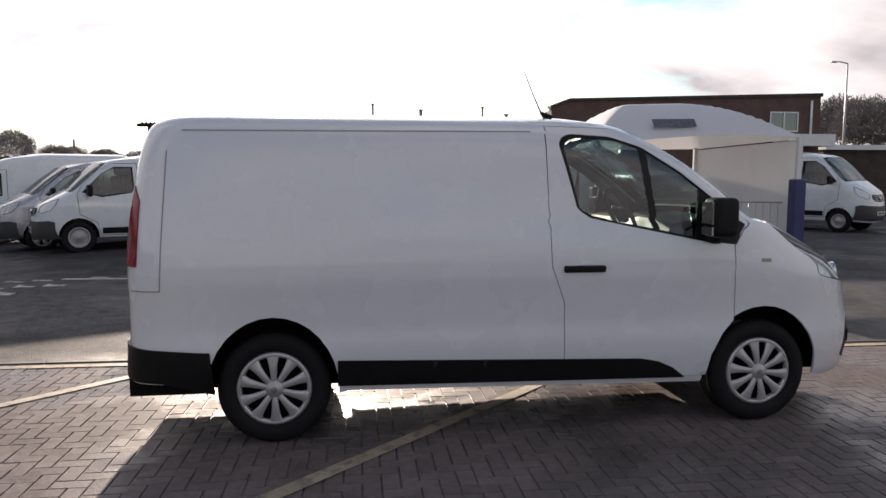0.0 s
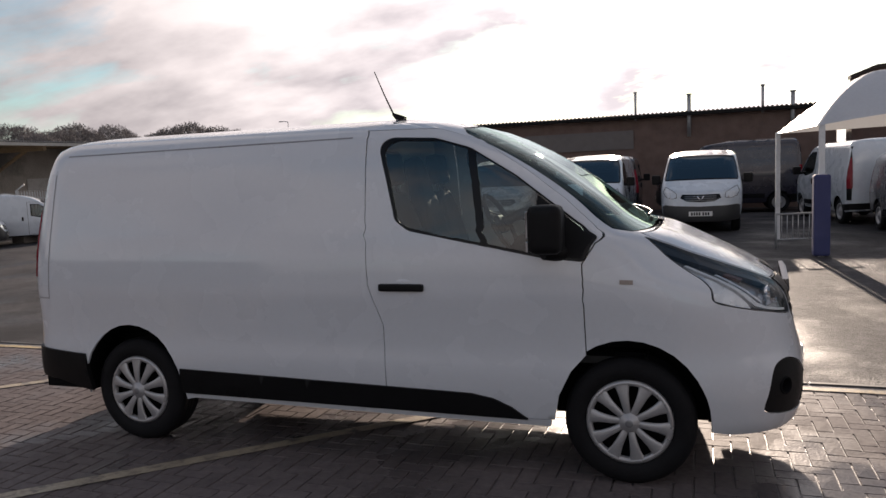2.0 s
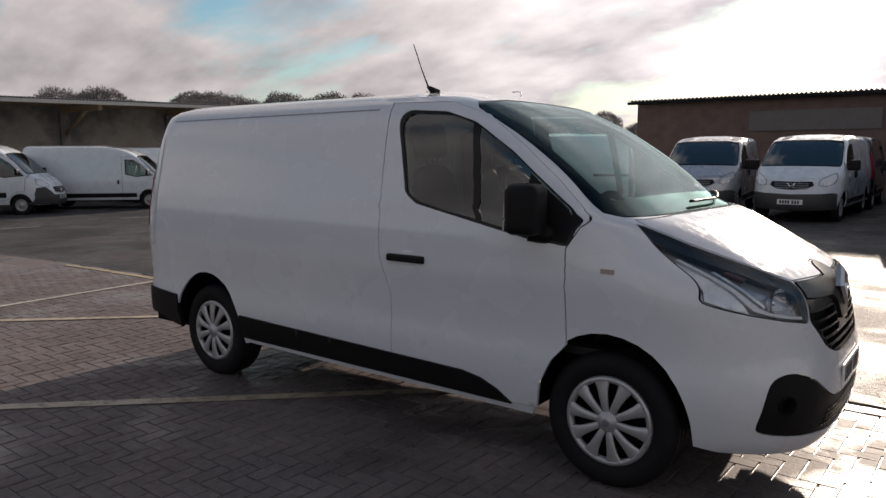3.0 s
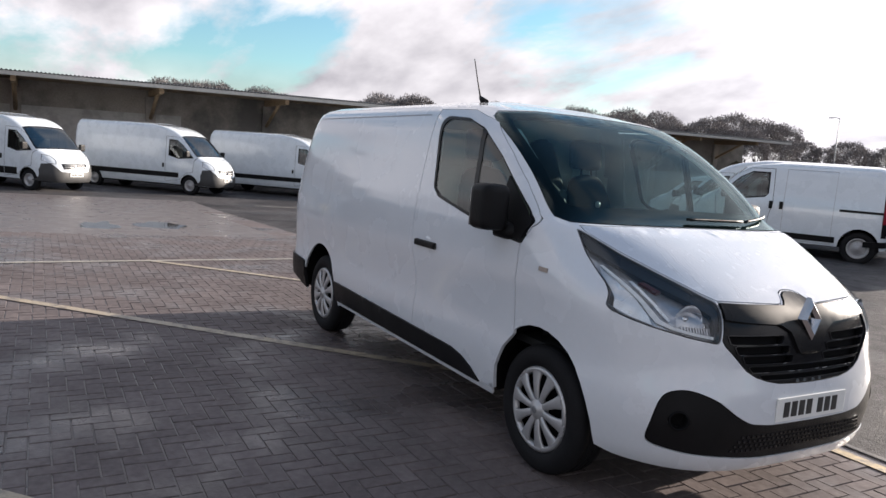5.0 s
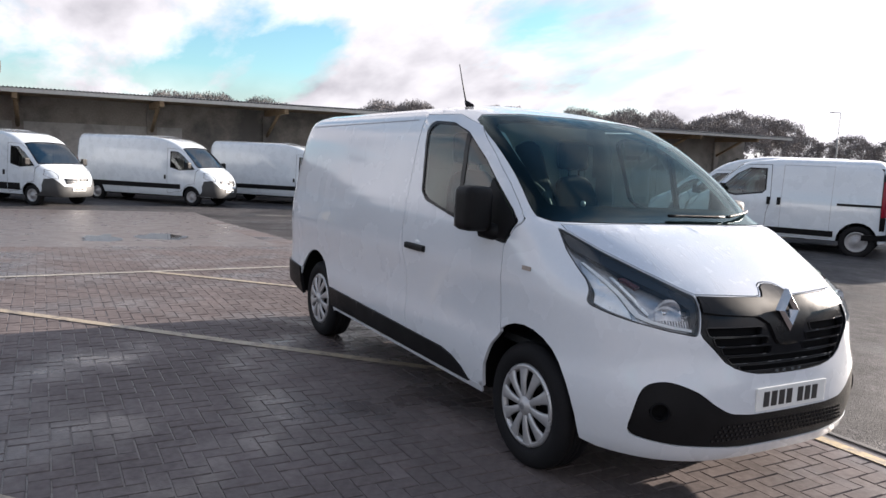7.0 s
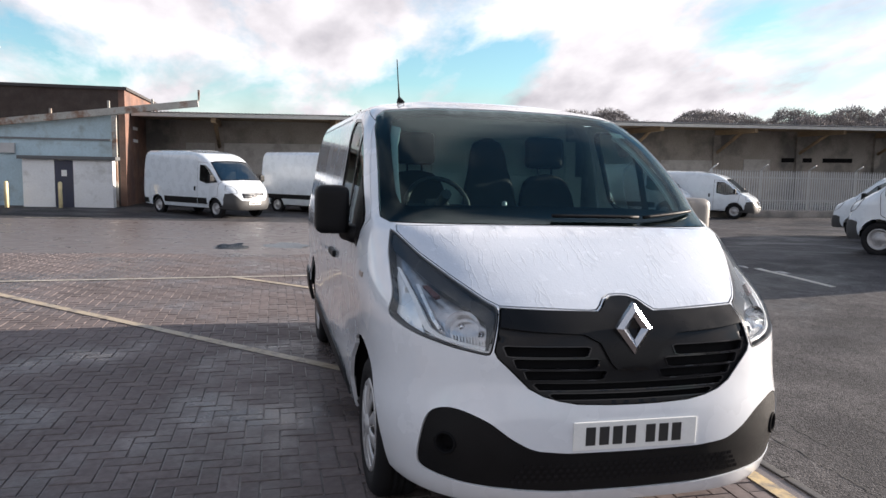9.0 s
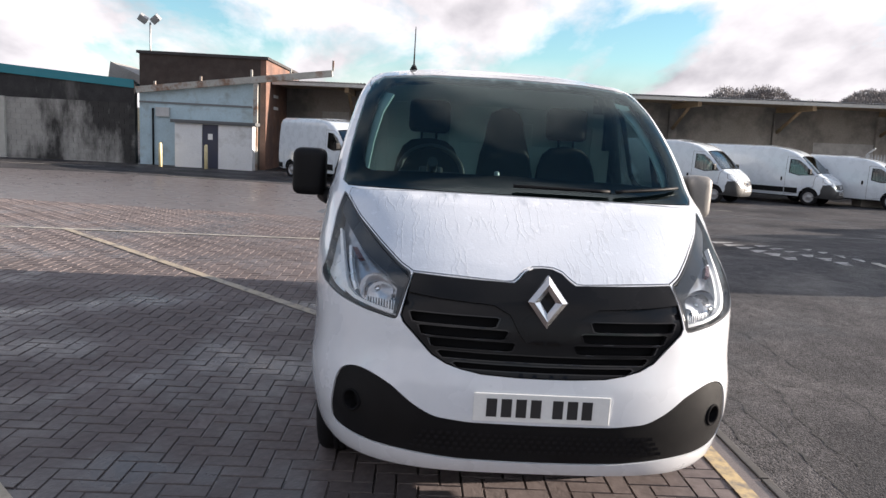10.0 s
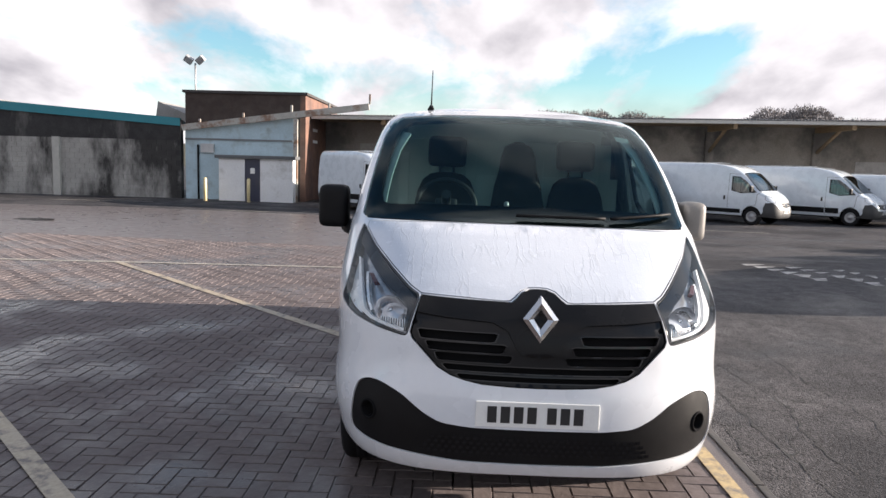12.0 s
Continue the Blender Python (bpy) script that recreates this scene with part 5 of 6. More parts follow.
        if rail:
            a, b, z = rail
            part("door_rail", sh.patch("door_rail", turn(sh.side([(a, z + 0.025), (b, z + 0.025), (b, z - 0.025), (a, z - 0.02)], loop=True)), off=0.006, thick=0.01, step=0.1), BLACKP, van, "dark sliding-door rail")
            sd = sh.side([(b + 0.1, d["top"] * 0.94), (-1.36, d["top"] * 0.94), (-1.36, d["foot"] + 0.03), (b + 0.1, d["foot"] + 0.03)], loop=True)
            part("door_gap", sh.patch("door_gap", turn(sd), [list(map(tuple, inset(turn(sd), 0.007)))], off=0.002, thick=0.0, step=0.08), SEAM, van)
        for x in ((-1.12, -1.32) if doors else (-1.12,)):
            hb = bmesh.new()
            box(hb, (x - 0.035, -0.02, -0.08), (x + 0.035, 0.02, 0.08), 0.012, Matrix.Translation((0, y * (float(sh.w(1.05)) + 0.008), 1.05)))
            part("door_handle", hb, BLACKP, van)
        cb = sh.side([(R + 0.42, d["top"] * 0.25), (R + 0.42, d["foot"] + 0.05)]) + sh.face([(0.02, d["foot"] + 0.08), (0.02, d["top"] * 0.27)], rear=True)
        part("rear_bumper", sh.patch("rear_bumper", turn(cb), off=0.014, thick=0.03, step=0.09), BLACKP, van)
        w = float(sh.w(1.1))
        lo, hi = (0.44, 0.80) if d["top"] < 2.2 else (0.38, 0.64)
        pl = sh.side([(R + 0.13, d["top"] * 0.30), (R + 0.15, d["top"] * 0.93)]) + sh.face([(w - 0.13, d["top"] * 0.93), (w - 0.10, d["top"] * 0.30)], rear=True)
        part("corner_trim", sh.patch("corner_trim", turn(pl), off=0.004, thick=0.02, step=0.08), GLOSSB if d["top"] < 2.2 else paint, van)
        tl = sh.side([(R + 0.13, d["top"] * lo), (R + 0.13, d["top"] * hi)]) + sh.face([(w - 0.12, d["top"] * hi), (w - 0.12, d["top"] * lo)], rear=True)
        part("tail_lamp", sh.patch("tail_lamp", turn(tl), off=0.008, thick=0.02, step=0.06), REDL, van, "red tail lamp")
        mb = bmesh.new()
        mx, mz = d["mirror"]
        box(mb, (mx - 0.05, -0.11, mz - 0.11), (mx + 0.05, 0.11, mz + 0.13), 0.04, Matrix.Translation((0, y * (float(sh.w(mz)) + 0.16), 0)))
        tube(mb, [(mx, y * (float(sh.w(mz)) + 0.1), mz - 0.06), (mx - 0.04, y * (float(sh.w(mz)) - 0.06), mz - 0.07)], 0.035, 8)
        part("wing_mirror", mb, BLACKP, van)
        for cx in (-base, 0.0):
            wheel(van, cx, y * d["wide"], d["r"], d["rim"], 0.2, wheels or d["wheels"])
    gp = bmesh.new()
    box(gp, (-0.004, -0.008, 0.45), (0.004, 0.008, top - 0.15), 0, Matrix.Translation((R - 0.001, 0, 0)))
    part("rear_door_gap", gp, DARK, van)
    number_plate(van, float(sh.F(d["plate"])) + 0.022, d["plate"])
    fl = boxes(((R + 0.2, -0.62, 0.30), (0.55, 0.62, 0.44)), ((-base + 0.45, -0.8, 0.33), (-0.45, 0.8, 0.5)), ((-1.06, -0.84, 0.5), (-1.02, 0.84, top - 0.25)))
    part("floor_pan", fl, DARK, van)
    db = bmesh.new()
    box(db, (-0.6, -0.8, 0.6), (0.12, 0.8, d["screen"][0][1] - 0.08), 0.05)
    for yy in (-0.4, 0.1, 0.45):
        box(db, (-0.98, yy - 0.2, 0.7), (-0.84, yy + 0.2, d["screen"][0][1] + 0.3), 0.05)
        box(db, (-1.0, yy - 0.1, d["screen"][0][1] + 0.33), (-0.9, yy + 0.1, d["screen"][0][1] + 0.5), 0.04)
    part("cab_interior", db, DASH, van, "dark dashboard and seats")
    return van


def parked(x, y, heading):
    """The pose of a van whose front axle's middle is at (x, y)."""
    return pose(x, y, ground_z(x, y), 0, 0, heading)


def by_wheel(x, y, heading, half, left=False):
    """The same, from where its outer front wheel stands on the ground."""
    h = radians(heading)
    s = -1 if left else 1
    return parked(x - s * half * math.sin(h), y + s * half * math.cos(h), heading)


SPR = scaled(BIG, 1.06, 0.98, 1.06)
TRN = scaled(BIG, 1.0, 0.99, 1.0)
ROW = 45
# plain white vans; the blue skylight on their flanks is tinted into the paint
FLEETP = mat("sky_tinted_fleet_white", (0.60, 0.652, 0.705), 0.28, coat=1.0, vary=0.03, scale=2, rvary=0.06)
fleet_van(BIG, 3.45, FLEETP, "white high-roof van with grey bumpers by a shed", by_wheel(-20.9, -3.45, ROW - 3, 1.0), doors=False)
fleet_van(SPR, 4.3, FLEETP, "long white high-roof van with a dark flank strip", by_wheel(-22.4, 1.75, ROW, 1.0), strip=False, stripe=(0.62, 0.80), doors=False)
fleet_van(SPR, 4.3, FLEETP, "long white high-roof van with a low dark strip", by_wheel(-23.0, 6.95, ROW, 1.0), strip=False, stripe=(0.62, 0.80), doors=False)
fleet_van(TRN, 3.75, FLEETP, "white high-roof van with a black bumper and skirt", by_wheel(-22.0, 11.25, ROW, 1.0), stripe=(0.46, 0.62), strip=False, doors=False)
fleet_van(scaled(BIG, 1.0, 0.98, 0.98), 4.0, FLEETP, "white high-roof van with black bumper near a fence", by_wheel(-23.0, 15.65, ROW, 1.0), doors=False)
fleet_van(scaled(BIG, 0.95, 0.95, 0.87), 3.75, FLEETP, "white van with a short bonnet beside a fence", by_wheel(-22.6, 18.9, ROW, 1.0), strip=False, doors=False)
fleet_van(dict(scaled(MID, 0.88, 1.0, 0.98), rear=0.5), 2.8, FLEETP, "white van with steel wheels and black sill strips", by_wheel(-5.0, 9.8, 207, 0.88, left=True), glass_mat=CLEAR, rail=(-3.55, -2.4, 1.05))
fleet_van(MID, 3.1, SILVERP, "silver van with spoked wheels among parked vans", by_wheel(-6.35, 11.4, 210, 0.88, left=True), wheels="five", glass_mat=CLEAR)
fleet_van(scaled(BIG, 1.0, 0.98, 0.97), 3.1, FLEETP, "white high-roof van behind a silver one", by_wheel(-9.2, 13.9, 208, 0.98, left=True))
fleet_van(MID, 3.1, FLEETP, "white low-roof van beside a high-roof one", by_wheel(-12.2, 15.9, 210, 0.88, left=True))
fleet_van(MID, 3.1, FLEETP, "white van facing the yard, nose in shade", parked(0.62, 14.5, -90))
fleet_van(MID, 3.1, FLEETP, "white van with a V-shaped grille by a tent", parked(3.42, 14.5, -91))
fleet_van(scaled(MID, 1.05, 1.0, 1.0), 3.0, SILVERP, "grey-silver van with dark lower bumper", parked(-1.7, 14.6, -82))
fleet_van(scaled(MID, 1.05, 1.0, 1.2), 2.9, NAVYP, "dark blue high-roof van parked against a long shed", parked(2.85, 21.9, 181))
fleet_van(scaled(MID, 0.8, 0.95, 1.0), 2.5, NAVYP, "dark blue van standing tail-out between white vans", parked(0.62, 21.3, 92))
fleet_van(scaled(MID, 0.80, 0.85, 0.87), 2.4, GREYP, "silver-grey van with a black bumper under a white tent", parked(8.08, 11.75, -87))
fleet_van(scaled(MID, 1.0, 1.0, 1.05), 3.0, FLEETP, "white van standing tail-out behind a tent", parked(7.04, 19.0, 100))
fleet_van(scaled(MID, 0.92, 0.95, 1.17), 3.0, FLEETP, "small white van with a black bumper beside a tent", by_wheel(14.3, 14.2, -57, 0.74))


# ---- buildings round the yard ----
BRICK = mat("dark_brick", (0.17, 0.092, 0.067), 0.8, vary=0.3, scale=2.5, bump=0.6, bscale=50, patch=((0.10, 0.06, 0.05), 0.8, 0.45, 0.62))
# darker brick for walls turned from the sun: their shade is in the colour
DKBRICK = mat("shade_darkened_brick", (0.050, 0.036, 0.031), 0.85, vary=0.3, scale=2.5, bump=0.5, bscale=50)
RENDER = mat("pale_blue_render", (0.40, 0.52, 0.58), 0.75, vary=0.12, scale=1.2, bump=0.3, bscale=40, patch=((0.30, 0.36, 0.38), 1.6, 0.52, 0.7))
WHITEW = mat("white_cladding", (0.72, 0.73, 0.74), 0.55, vary=0.08, scale=1.5, patch=((0.5, 0.5, 0.49), 1.3, 0.56, 0.75))
BLOCK = mat("grey_blockwork", (0.33, 0.32, 0.30), 0.8, vary=0.18, scale=1.8, bump=0.5, bscale=40, patch=((0.035, 0.033, 0.032), 0.55, 0.40, 0.55, (1, 1, 0.4)), each=0.05)
SOOT = mat("blackened_blockwork", (0.028, 0.027, 0.028), 0.85, vary=0.3, scale=1.2, bump=0.5, bscale=40, patch=((0.12, 0.115, 0.11), 0.9, 0.55, 0.70, (1, 1, 0.3)))
TEAL = mat("teal_fascia", (0.010, 0.19, 0.24), 0.45, vary=0.1, scale=2)
CONC = mat("shed_concrete", (0.30, 0.275, 0.25), 0.8, vary=0.2, scale=1.0, bump=0.4, bscale=30, patch=((0.13, 0.125, 0.12), 0.4, 0.45, 0.62))
TIMBER = mat("weathered_timber", (0.30, 0.22, 0.14), 0.8, vary=0.3, scale=3, stretch=(1, 1, 6), bump=0.4, bscale=40)
RUST = mat("rusty_beam", (0.38, 0.37, 0.34), 0.75, vary=0.3, scale=3, bump=0.4, bscale=40, patch=((0.22, 0.14, 0.10), 1.5, 0.5, 0.62))
ASBESTOS = mat("corrugated_sheet", (0.28, 0.27, 0.26), 0.75, vary=0.2, scale=1.4, bump=0.3, bscale=30)
NAVY = mat("navy_door", (0.03, 0.035, 0.065), 0.45, vary=0.1, scale=3)
POSTY = mat("faded_yellow_post", (0.66, 0.56, 0.32), 0.5, vary=0.2, scale=5)
GALV = mat("galvanised_steel", (0.42, 0.43, 0.44), 0.5, metal=0.6, vary=0.15, scale=6)
CANVAS = mat("white_tent_canvas", (0.60, 0.62, 0.66), 0.55, vary=0.06, scale=1.5, bump=0.3, bscale=9)


def see_through(m, share):
    """Thin cloth lets part of the light through."""
    nt = m.node_tree
    b = nt.nodes["Principled BSDF"]
    out = [n for n in nt.nodes if n.type == "OUTPUT_MATERIAL"][0]
    t = nt.nodes.new("ShaderNodeBsdfTranslucent")
    t.inputs[0].default_value = (0.80, 0.80, 0.80, 1)
    mx = nt.nodes.new("ShaderNodeMixShader")
    mx.inputs[0].default_value = share
    nt.links.new(b.outputs[0], mx.inputs[1])
    nt.links.new(t.outputs[0], mx.inputs[2])
    nt.links.new(mx.outputs[0], out.inputs[0])


see_through(CANVAS, 0.16)
BLUEPAD = mat("blue_pad", (0.035, 0.042, 0.13), 0.6, vary=0.15, scale=5)
DKWIN = glass("dark_window", (0.06, 0.07, 0.08), mix=0.12)
GZ = -0.42


def thing(name, label, category, x=0, y=0, z=0, group="", kind="object"):
    return tagged(empty(name, pose(x, y, z)), label, category, group, kind)


def prism(outline, y0, y1):
    """A wall of (x, z) outline between two depths."""
    bm = bmesh.new()
    a, b = [[bm.verts.new((x, y, z)) for x, z in outline] for y in (y0, y1)]
    n = len(a)
    bm.faces.new(a)
    bm.faces.new(b[::-1])
    for k in range(n):
        bm.faces.new((a[k], b[k], b[(k + 1) % n], a[(k + 1) % n]))
    bmesh.ops.recalc_face_normals(bm, faces=bm.faces)
    return bm


def corrugated(x0, x1, y0, y1, z0, z1, pitch=0.15, amp=0.03, along="y"):
    """A corrugated sheet whose waves run down the slope from (x0, z0) to (x1, z1)."""
    n = int((y1 - y0) / pitch) * 4
    verts, faces = [], []
    for i in range(n + 1):
        y = y0 + (y1 - y0) * i / n
        d = amp * math.sin(i * math.pi / 2)
        for x, z in ((x0, z0), (x1, z1)):
            verts.append((x, y, z + d) if along == "y" else (y, x, z + d))
    for i in range(n):
        faces.append((2 * i, 2 * i + 1, 2 * i + 3, 2 * i + 2))
    return mesh("sheeting", verts, faces)


# long open-fronted shed with a deep canopy
shed = thing("canopy_shed", "long low shed with a deep corrugated canopy on brackets", "shed")
shed.matrix_world = Matrix.Translation((0, -7.5, 0)) @ Matrix.Rotation(0.013, 4, "X") @ Matrix.Translation((0, 7.5, 0))
for y0, y1 in ((-7.5, 6), (6, 20), (20, 34), (34, 44)):
    part("wall", boxes(((-32.3, y0 + 0.003, GZ - 0.2), (-32.0, y1, 3.85))), CONC, shed)
part("roof", corrugated(-27.9, -36.0, -7.4, 44.0, 3.78, 4.02), ASBESTOS, shed, "grey corrugated roof sheets")
part("fascia", boxes(((-28.02, -7.4, 3.58), (-27.94, 44.0, 3.74))), mat("pale_fascia", (0.42, 0.41, 0.39), 0.6, vary=0.15), shed, "pale eaves board")
part("soffit", boxes(((-32.0, -7.4, 3.66), (-28.02, 44.0, 3.70))), TIMBER, shed, "brown boarded soffit")
for i in range(9):
    y = -4.0 + i * 5.6
    bm = bmesh.new()
    box(bm, (-32.0, y - 0.1, 3.36), (-28.3, y + 0.1, 3.65), 0.01)
    tube(bm, [(-31.95, y, 2.3), (-29.6, y, 3.4)], 0.09, 6)
    part("bracket", bm, TIMBER, shed)
    part("pier", boxes(((-32.0, y - 0.22, GZ - 0.2), (-31.8, y + 0.22, 3.36))), CONC, shed)
for y0, y1 in ((28.5, 30.6), (31.4, 33.5)):
    part("vent_slot", boxes(((-31.99, y0, 1.82), (-31.95, y1, 2.08))), DARK, shed, "long dark slot in the wall")
for y0, y1, z0, z1 in ((-5.6, 3.0, 1.0, 2.55), (20.5, 24.0, 0.9, 1.9), (25.9, 27.7, 1.3, 1.98)):
    p = part("wall_panel", boxes(((-31.98, y0, z0), (-31.94, y1, z1))), mat("pale_panel", (0.42, 0.41, 0.40), 0.7, vary=0.15, patch=((0.3, 0.29, 0.28), 1.0, 0.5, 0.65)), shed, "paler infill panel")
# brick block with a rusty beam in front
brick = thing("brick_building", "flat-roofed brick building, walls coloured shaded dark and sunlit orange", "building")
# front and side take the shaded brick tone, the end wall the sunlit one
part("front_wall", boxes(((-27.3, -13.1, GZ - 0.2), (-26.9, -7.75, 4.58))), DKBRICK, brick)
part("end_wall", boxes(((-35.5, -7.75, GZ - 0.2), (-26.9, -7.5, 4.58))), BRICK, brick, "brick end wall in its sunlit orange-brown")
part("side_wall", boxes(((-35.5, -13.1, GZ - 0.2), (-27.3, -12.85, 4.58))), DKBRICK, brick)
part("roof", boxes(((-35.6, -13.2, 4.58), (-26.8, -7.4, 4.70))), mat("felt_roof", (0.05, 0.045, 0.045), 0.8), brick)
for k in range(2):
    part("vent_slot", boxes(((-29.6, -7.5, 3.0 - 0.55 * k), (-28.6, -7.47, 3.14 - 0.55 * k))), WHITEW, brick)
bm = bmesh.new()
box(bm, (-26.35, -13.0, -0.14), (-26.15, -4.4, 0.14), 0.01, Matrix.Translation((0, 0, 0)))
bmesh.ops.transform(bm, matrix=Matrix.Translation((0, -13.0, 2.95)) @ Matrix.Rotation(radians(7.6), 4, "X") @ Matrix.Translation((0, 13.0, 0)), verts=bm.verts)
beam = tagged(part("steel_beam", bm, RUST), "weathered sloping beam across a shed front", "beam", kind="object")
for y, h in ((-12.2, 0.2), (-10.2, 0.25), (-8.0, 0.35), (-6.3, 0.25), (-4.45, 0.45)):
    z = 2.95 + (y + 13) * math.tan(radians(7.6))
    part("stub", boxes(((-26.3, y - 0.04, z + 0.1), (-26.2, y + 0.04, z + 0.1 + h))), RUST, beam)
post = boxes(((-26.32, -7.9, GZ - 0.1), (-26.18, -7.72, 3.5)))
part("post", post, RUST, beam)
# pale blue shed and white annex with a door
blue = thing("blue_shed", "pale blue rendered lean-to with stained walls", "shed")
bm = bmesh.new()
pr = [(-12.95, GZ - 0.2), (-7.95, GZ - 0.2), (-7.95, 3.5), (-12.95, 2.84)]
a = [bm.verts.new((-26.45, y, z)) for y, z in pr]
b = [bm.verts.new((-26.88, y, z)) for y, z in pr]
bm.faces.new(a)
bm.faces.new(b[::-1])
for i in range(4):
    bm.faces.new((a[i], b[i], b[(i + 1) % 4], a[(i + 1) % 4]))
bmesh.ops.recalc_face_normals(bm, faces=bm.faces)
part("wall", bm, RENDER, blue)
part("ledge", boxes(((-26.45, -12.95, 2.42), (-26.40, -8.0, 2.50))), mat("grey_trim", (0.16, 0.17, 0.18), 0.6), blue)
part("vent_box", boxes(((-26.45, -12.2, 1.85), (-26.30, -11.6, 2.25))), GALV, blue)
bm = bmesh.new()
tube(bm, [(-26.4, -12.35, GZ), (-26.4, -12.35, 2.2)], 0.045, 8)
part("drain_pipe", bm, BLACKP, blue)
ann = thing("white_annex", "low white annex with a navy door and flat roof", "annex", )
part("wall", boxes(((-25.75, -11.15, GZ - 0.1), (-25.65, -9.98, 1.62)), ((-25.75, -9.28, GZ - 0.1), (-25.65, -7.8, 1.62)), ((-25.75, -9.98, 1.6), (-25.65, -9.28, 1.62)), ((-26.44, -7.9, GZ - 0.1), (-25.75, -7.8, 1.62)), ((-26.44, -11.15, GZ - 0.1), (-25.75, -11.05, 1.62))), WHITEW, ann)
part("roof", boxes(((-26.44, -11.3, 1.62), (-25.5, -7.65, 1.76)), bevel=0.01), mat("grey_roof_edge", (0.10, 0.105, 0.11), 0.6), ann)
dr = part("door", boxes(((-25.73, -9.97, GZ), (-25.68, -9.29, 1.59)), bevel=0.004), NAVY, ann, "navy door with a small white notice")
part("notice", boxes(((-25.68, -9.73, 0.95), (-25.674, -9.53, 1.2))), PLATE, dr)
for y in (-11.55, -9.62):
    bm = bmesh.new()
    tube(bm, [(-25.0, y, GZ - 0.1), (-25.0, y, 0.68), (-25.0, y, 0.74)], [0.075, 0.075, 0.045], 14)
    tagged(part("bollard", bm, POSTY), "faded yellow steel bollard", "bollard", "bollards by the annex", "object")
# floodlight mast on the brick building
bm = bmesh.new()
tube(bm, [(-28.0, -13.0, 4.0), (-28.0, -13.0, 6.05)], 0.045, 8)
mast = tagged(part("floodlight_mast", bm, GALV), "floodlight mast with two lamp heads", "lamp", kind="object")
for s in (-1, 1):
    bm = bmesh.new()
    box(bm, (-0.12, -0.2, -0.16), (0.12, 0.2, 0.16), 0.03, pose(-27.9, -13.0 + s * 0.28, 6.2, s * 38, 25, 0))
    part("lamp_head", bm, GALV, mast)
# block wall with a teal roof edge
wall = thing("block_wall", "tall stained blockwork wall with a teal roof edge", "wall", kind="structure")
part("upper_wall", boxes(((-26.75, -46, 2.38), (-26.42, -13.15, 3.3))), SOOT, wall, "soot-black upper wall")
bm = bmesh.new()
v = [bm.verts.new(p) for p in ((-26.36, -46, 5.2), (-26.36, -13.15, 3.02), (-26.36, -13.15, 3.38), (-26.36, -46, 5.70), (-27.4, -46, 5.4), (-27.4, -13.15, 3.1))]
bm.faces.new((v[0], v[1], v[2], v[3]))
bm.faces.new((v[3], v[2], v[5], v[4]))
part("teal_edge", bm, TEAL, wall, "teal metal roof edge")
bm = bmesh.new()
v = [bm.verts.new(p) for p in ((-26.44, -46, 2.38), (-26.44, -13.15, 2.38), (-26.44, -13.15, 3.1), (-26.44, -46, 5.3))]
bm.faces.new(v)
part("gable_infill", bm, SOOT, wall)
for y in (-40, -33, -26, -18.9):
    part("pier", boxes(((-26.42, y - 0.16, GZ - 0.2), (-26.25, y + 0.16, 2.4)), bevel=0.01), mat("pale_pier", (0.42, 0.41, 0.38), 0.75, vary=0.15), wall)
part("core", boxes(((-26.75, -46, GZ - 0.2), (-26.435, -13.15, 2.38))), mat("mortar", (0.26, 0.25, 0.24), 0.9, vary=0.2, patch=((0.03, 0.03, 0.03), 0.55, 0.40, 0.55, (1, 1, 0.4))), wall)
# blocks of the wall, laid in courses
blocks = bmesh.new()
for row in range(12):
    z = GZ + 0.01 + row * 0.232
    for k in range(74):
        y = -46 + (k + 0.5 * (row % 2)) * 0.45
        if y + 0.44 > -13.16:
            continue
        o = random.uniform(0, 0.006)
        box(blocks, (-26.44, y + 0.006, z), (-26.418 + o, y + 0.444, z + 0.222))
part("blockwork", blocks, BLOCK, wall, "pale grey blocks blackened in patches")["kind"] = "stuff"
# roof lights behind the wall
bm = bmesh.new()
for y0 in (-24.5, -15.6):
    v = [bm.verts.new((-29.5, y0 + a, z)) for a, z in ((0, 3.4), (0.15, 4.35), (2.6, 3.3))]
    w = [bm.verts.new((-32.5, y0 + a, z)) for a, z in ((0, 3.4), (0.15, 4.35), (2.6, 3.3))]
    bm.faces.new(v)
    for i in range(3):
        bm.faces.new((v[i], w[i], w[(i + 1) % 3], v[(i + 1) % 3]))
tagged(part("roof_gable", bm, ASBESTOS), "pale sawtooth roof gables behind a wall", "roof", kind="structure")
# palisade fence beside the vans
fence = thing("palisade_fence", "galvanised palisade fence on a low kerb", "fence")
pale = boxes(((-0.02, -0.032, -0.1), (0.0, 0.032, 1.82)), ((-0.02, -0.014, 1.82), (0.0, 0.014, 1.90)))
pm = bpy.data.meshes.new("pale")
pale.to_mesh(pm)
pale.free()
pm.materials.append(GALV)
for i in range(120):
    o = new("pale", pm)
    o.parent = fence
    o.matrix_basis = pose(-24.4, 18.9 + i * 0.135, GZ + 0.27, 0, 0, 0)
for i in range(7):
    y = 18.85 + i * 2.7
    bm = bmesh.new()
    box(bm, (-24.5, y - 0.05, GZ - 0.1), (-24.44, y + 0.05, 1.77))
    tube(bm, [(-24.47, y, 1.77), (-24.1, y + 0.1, 2.02)], 0.03, 6)
    part("post", bm, GALV, fence)
for z in (0.27, 1.37):
    part("rail", boxes(((-24.45, 18.8, z), (-24.42, 35.2, z + 0.06))), GALV, fence)
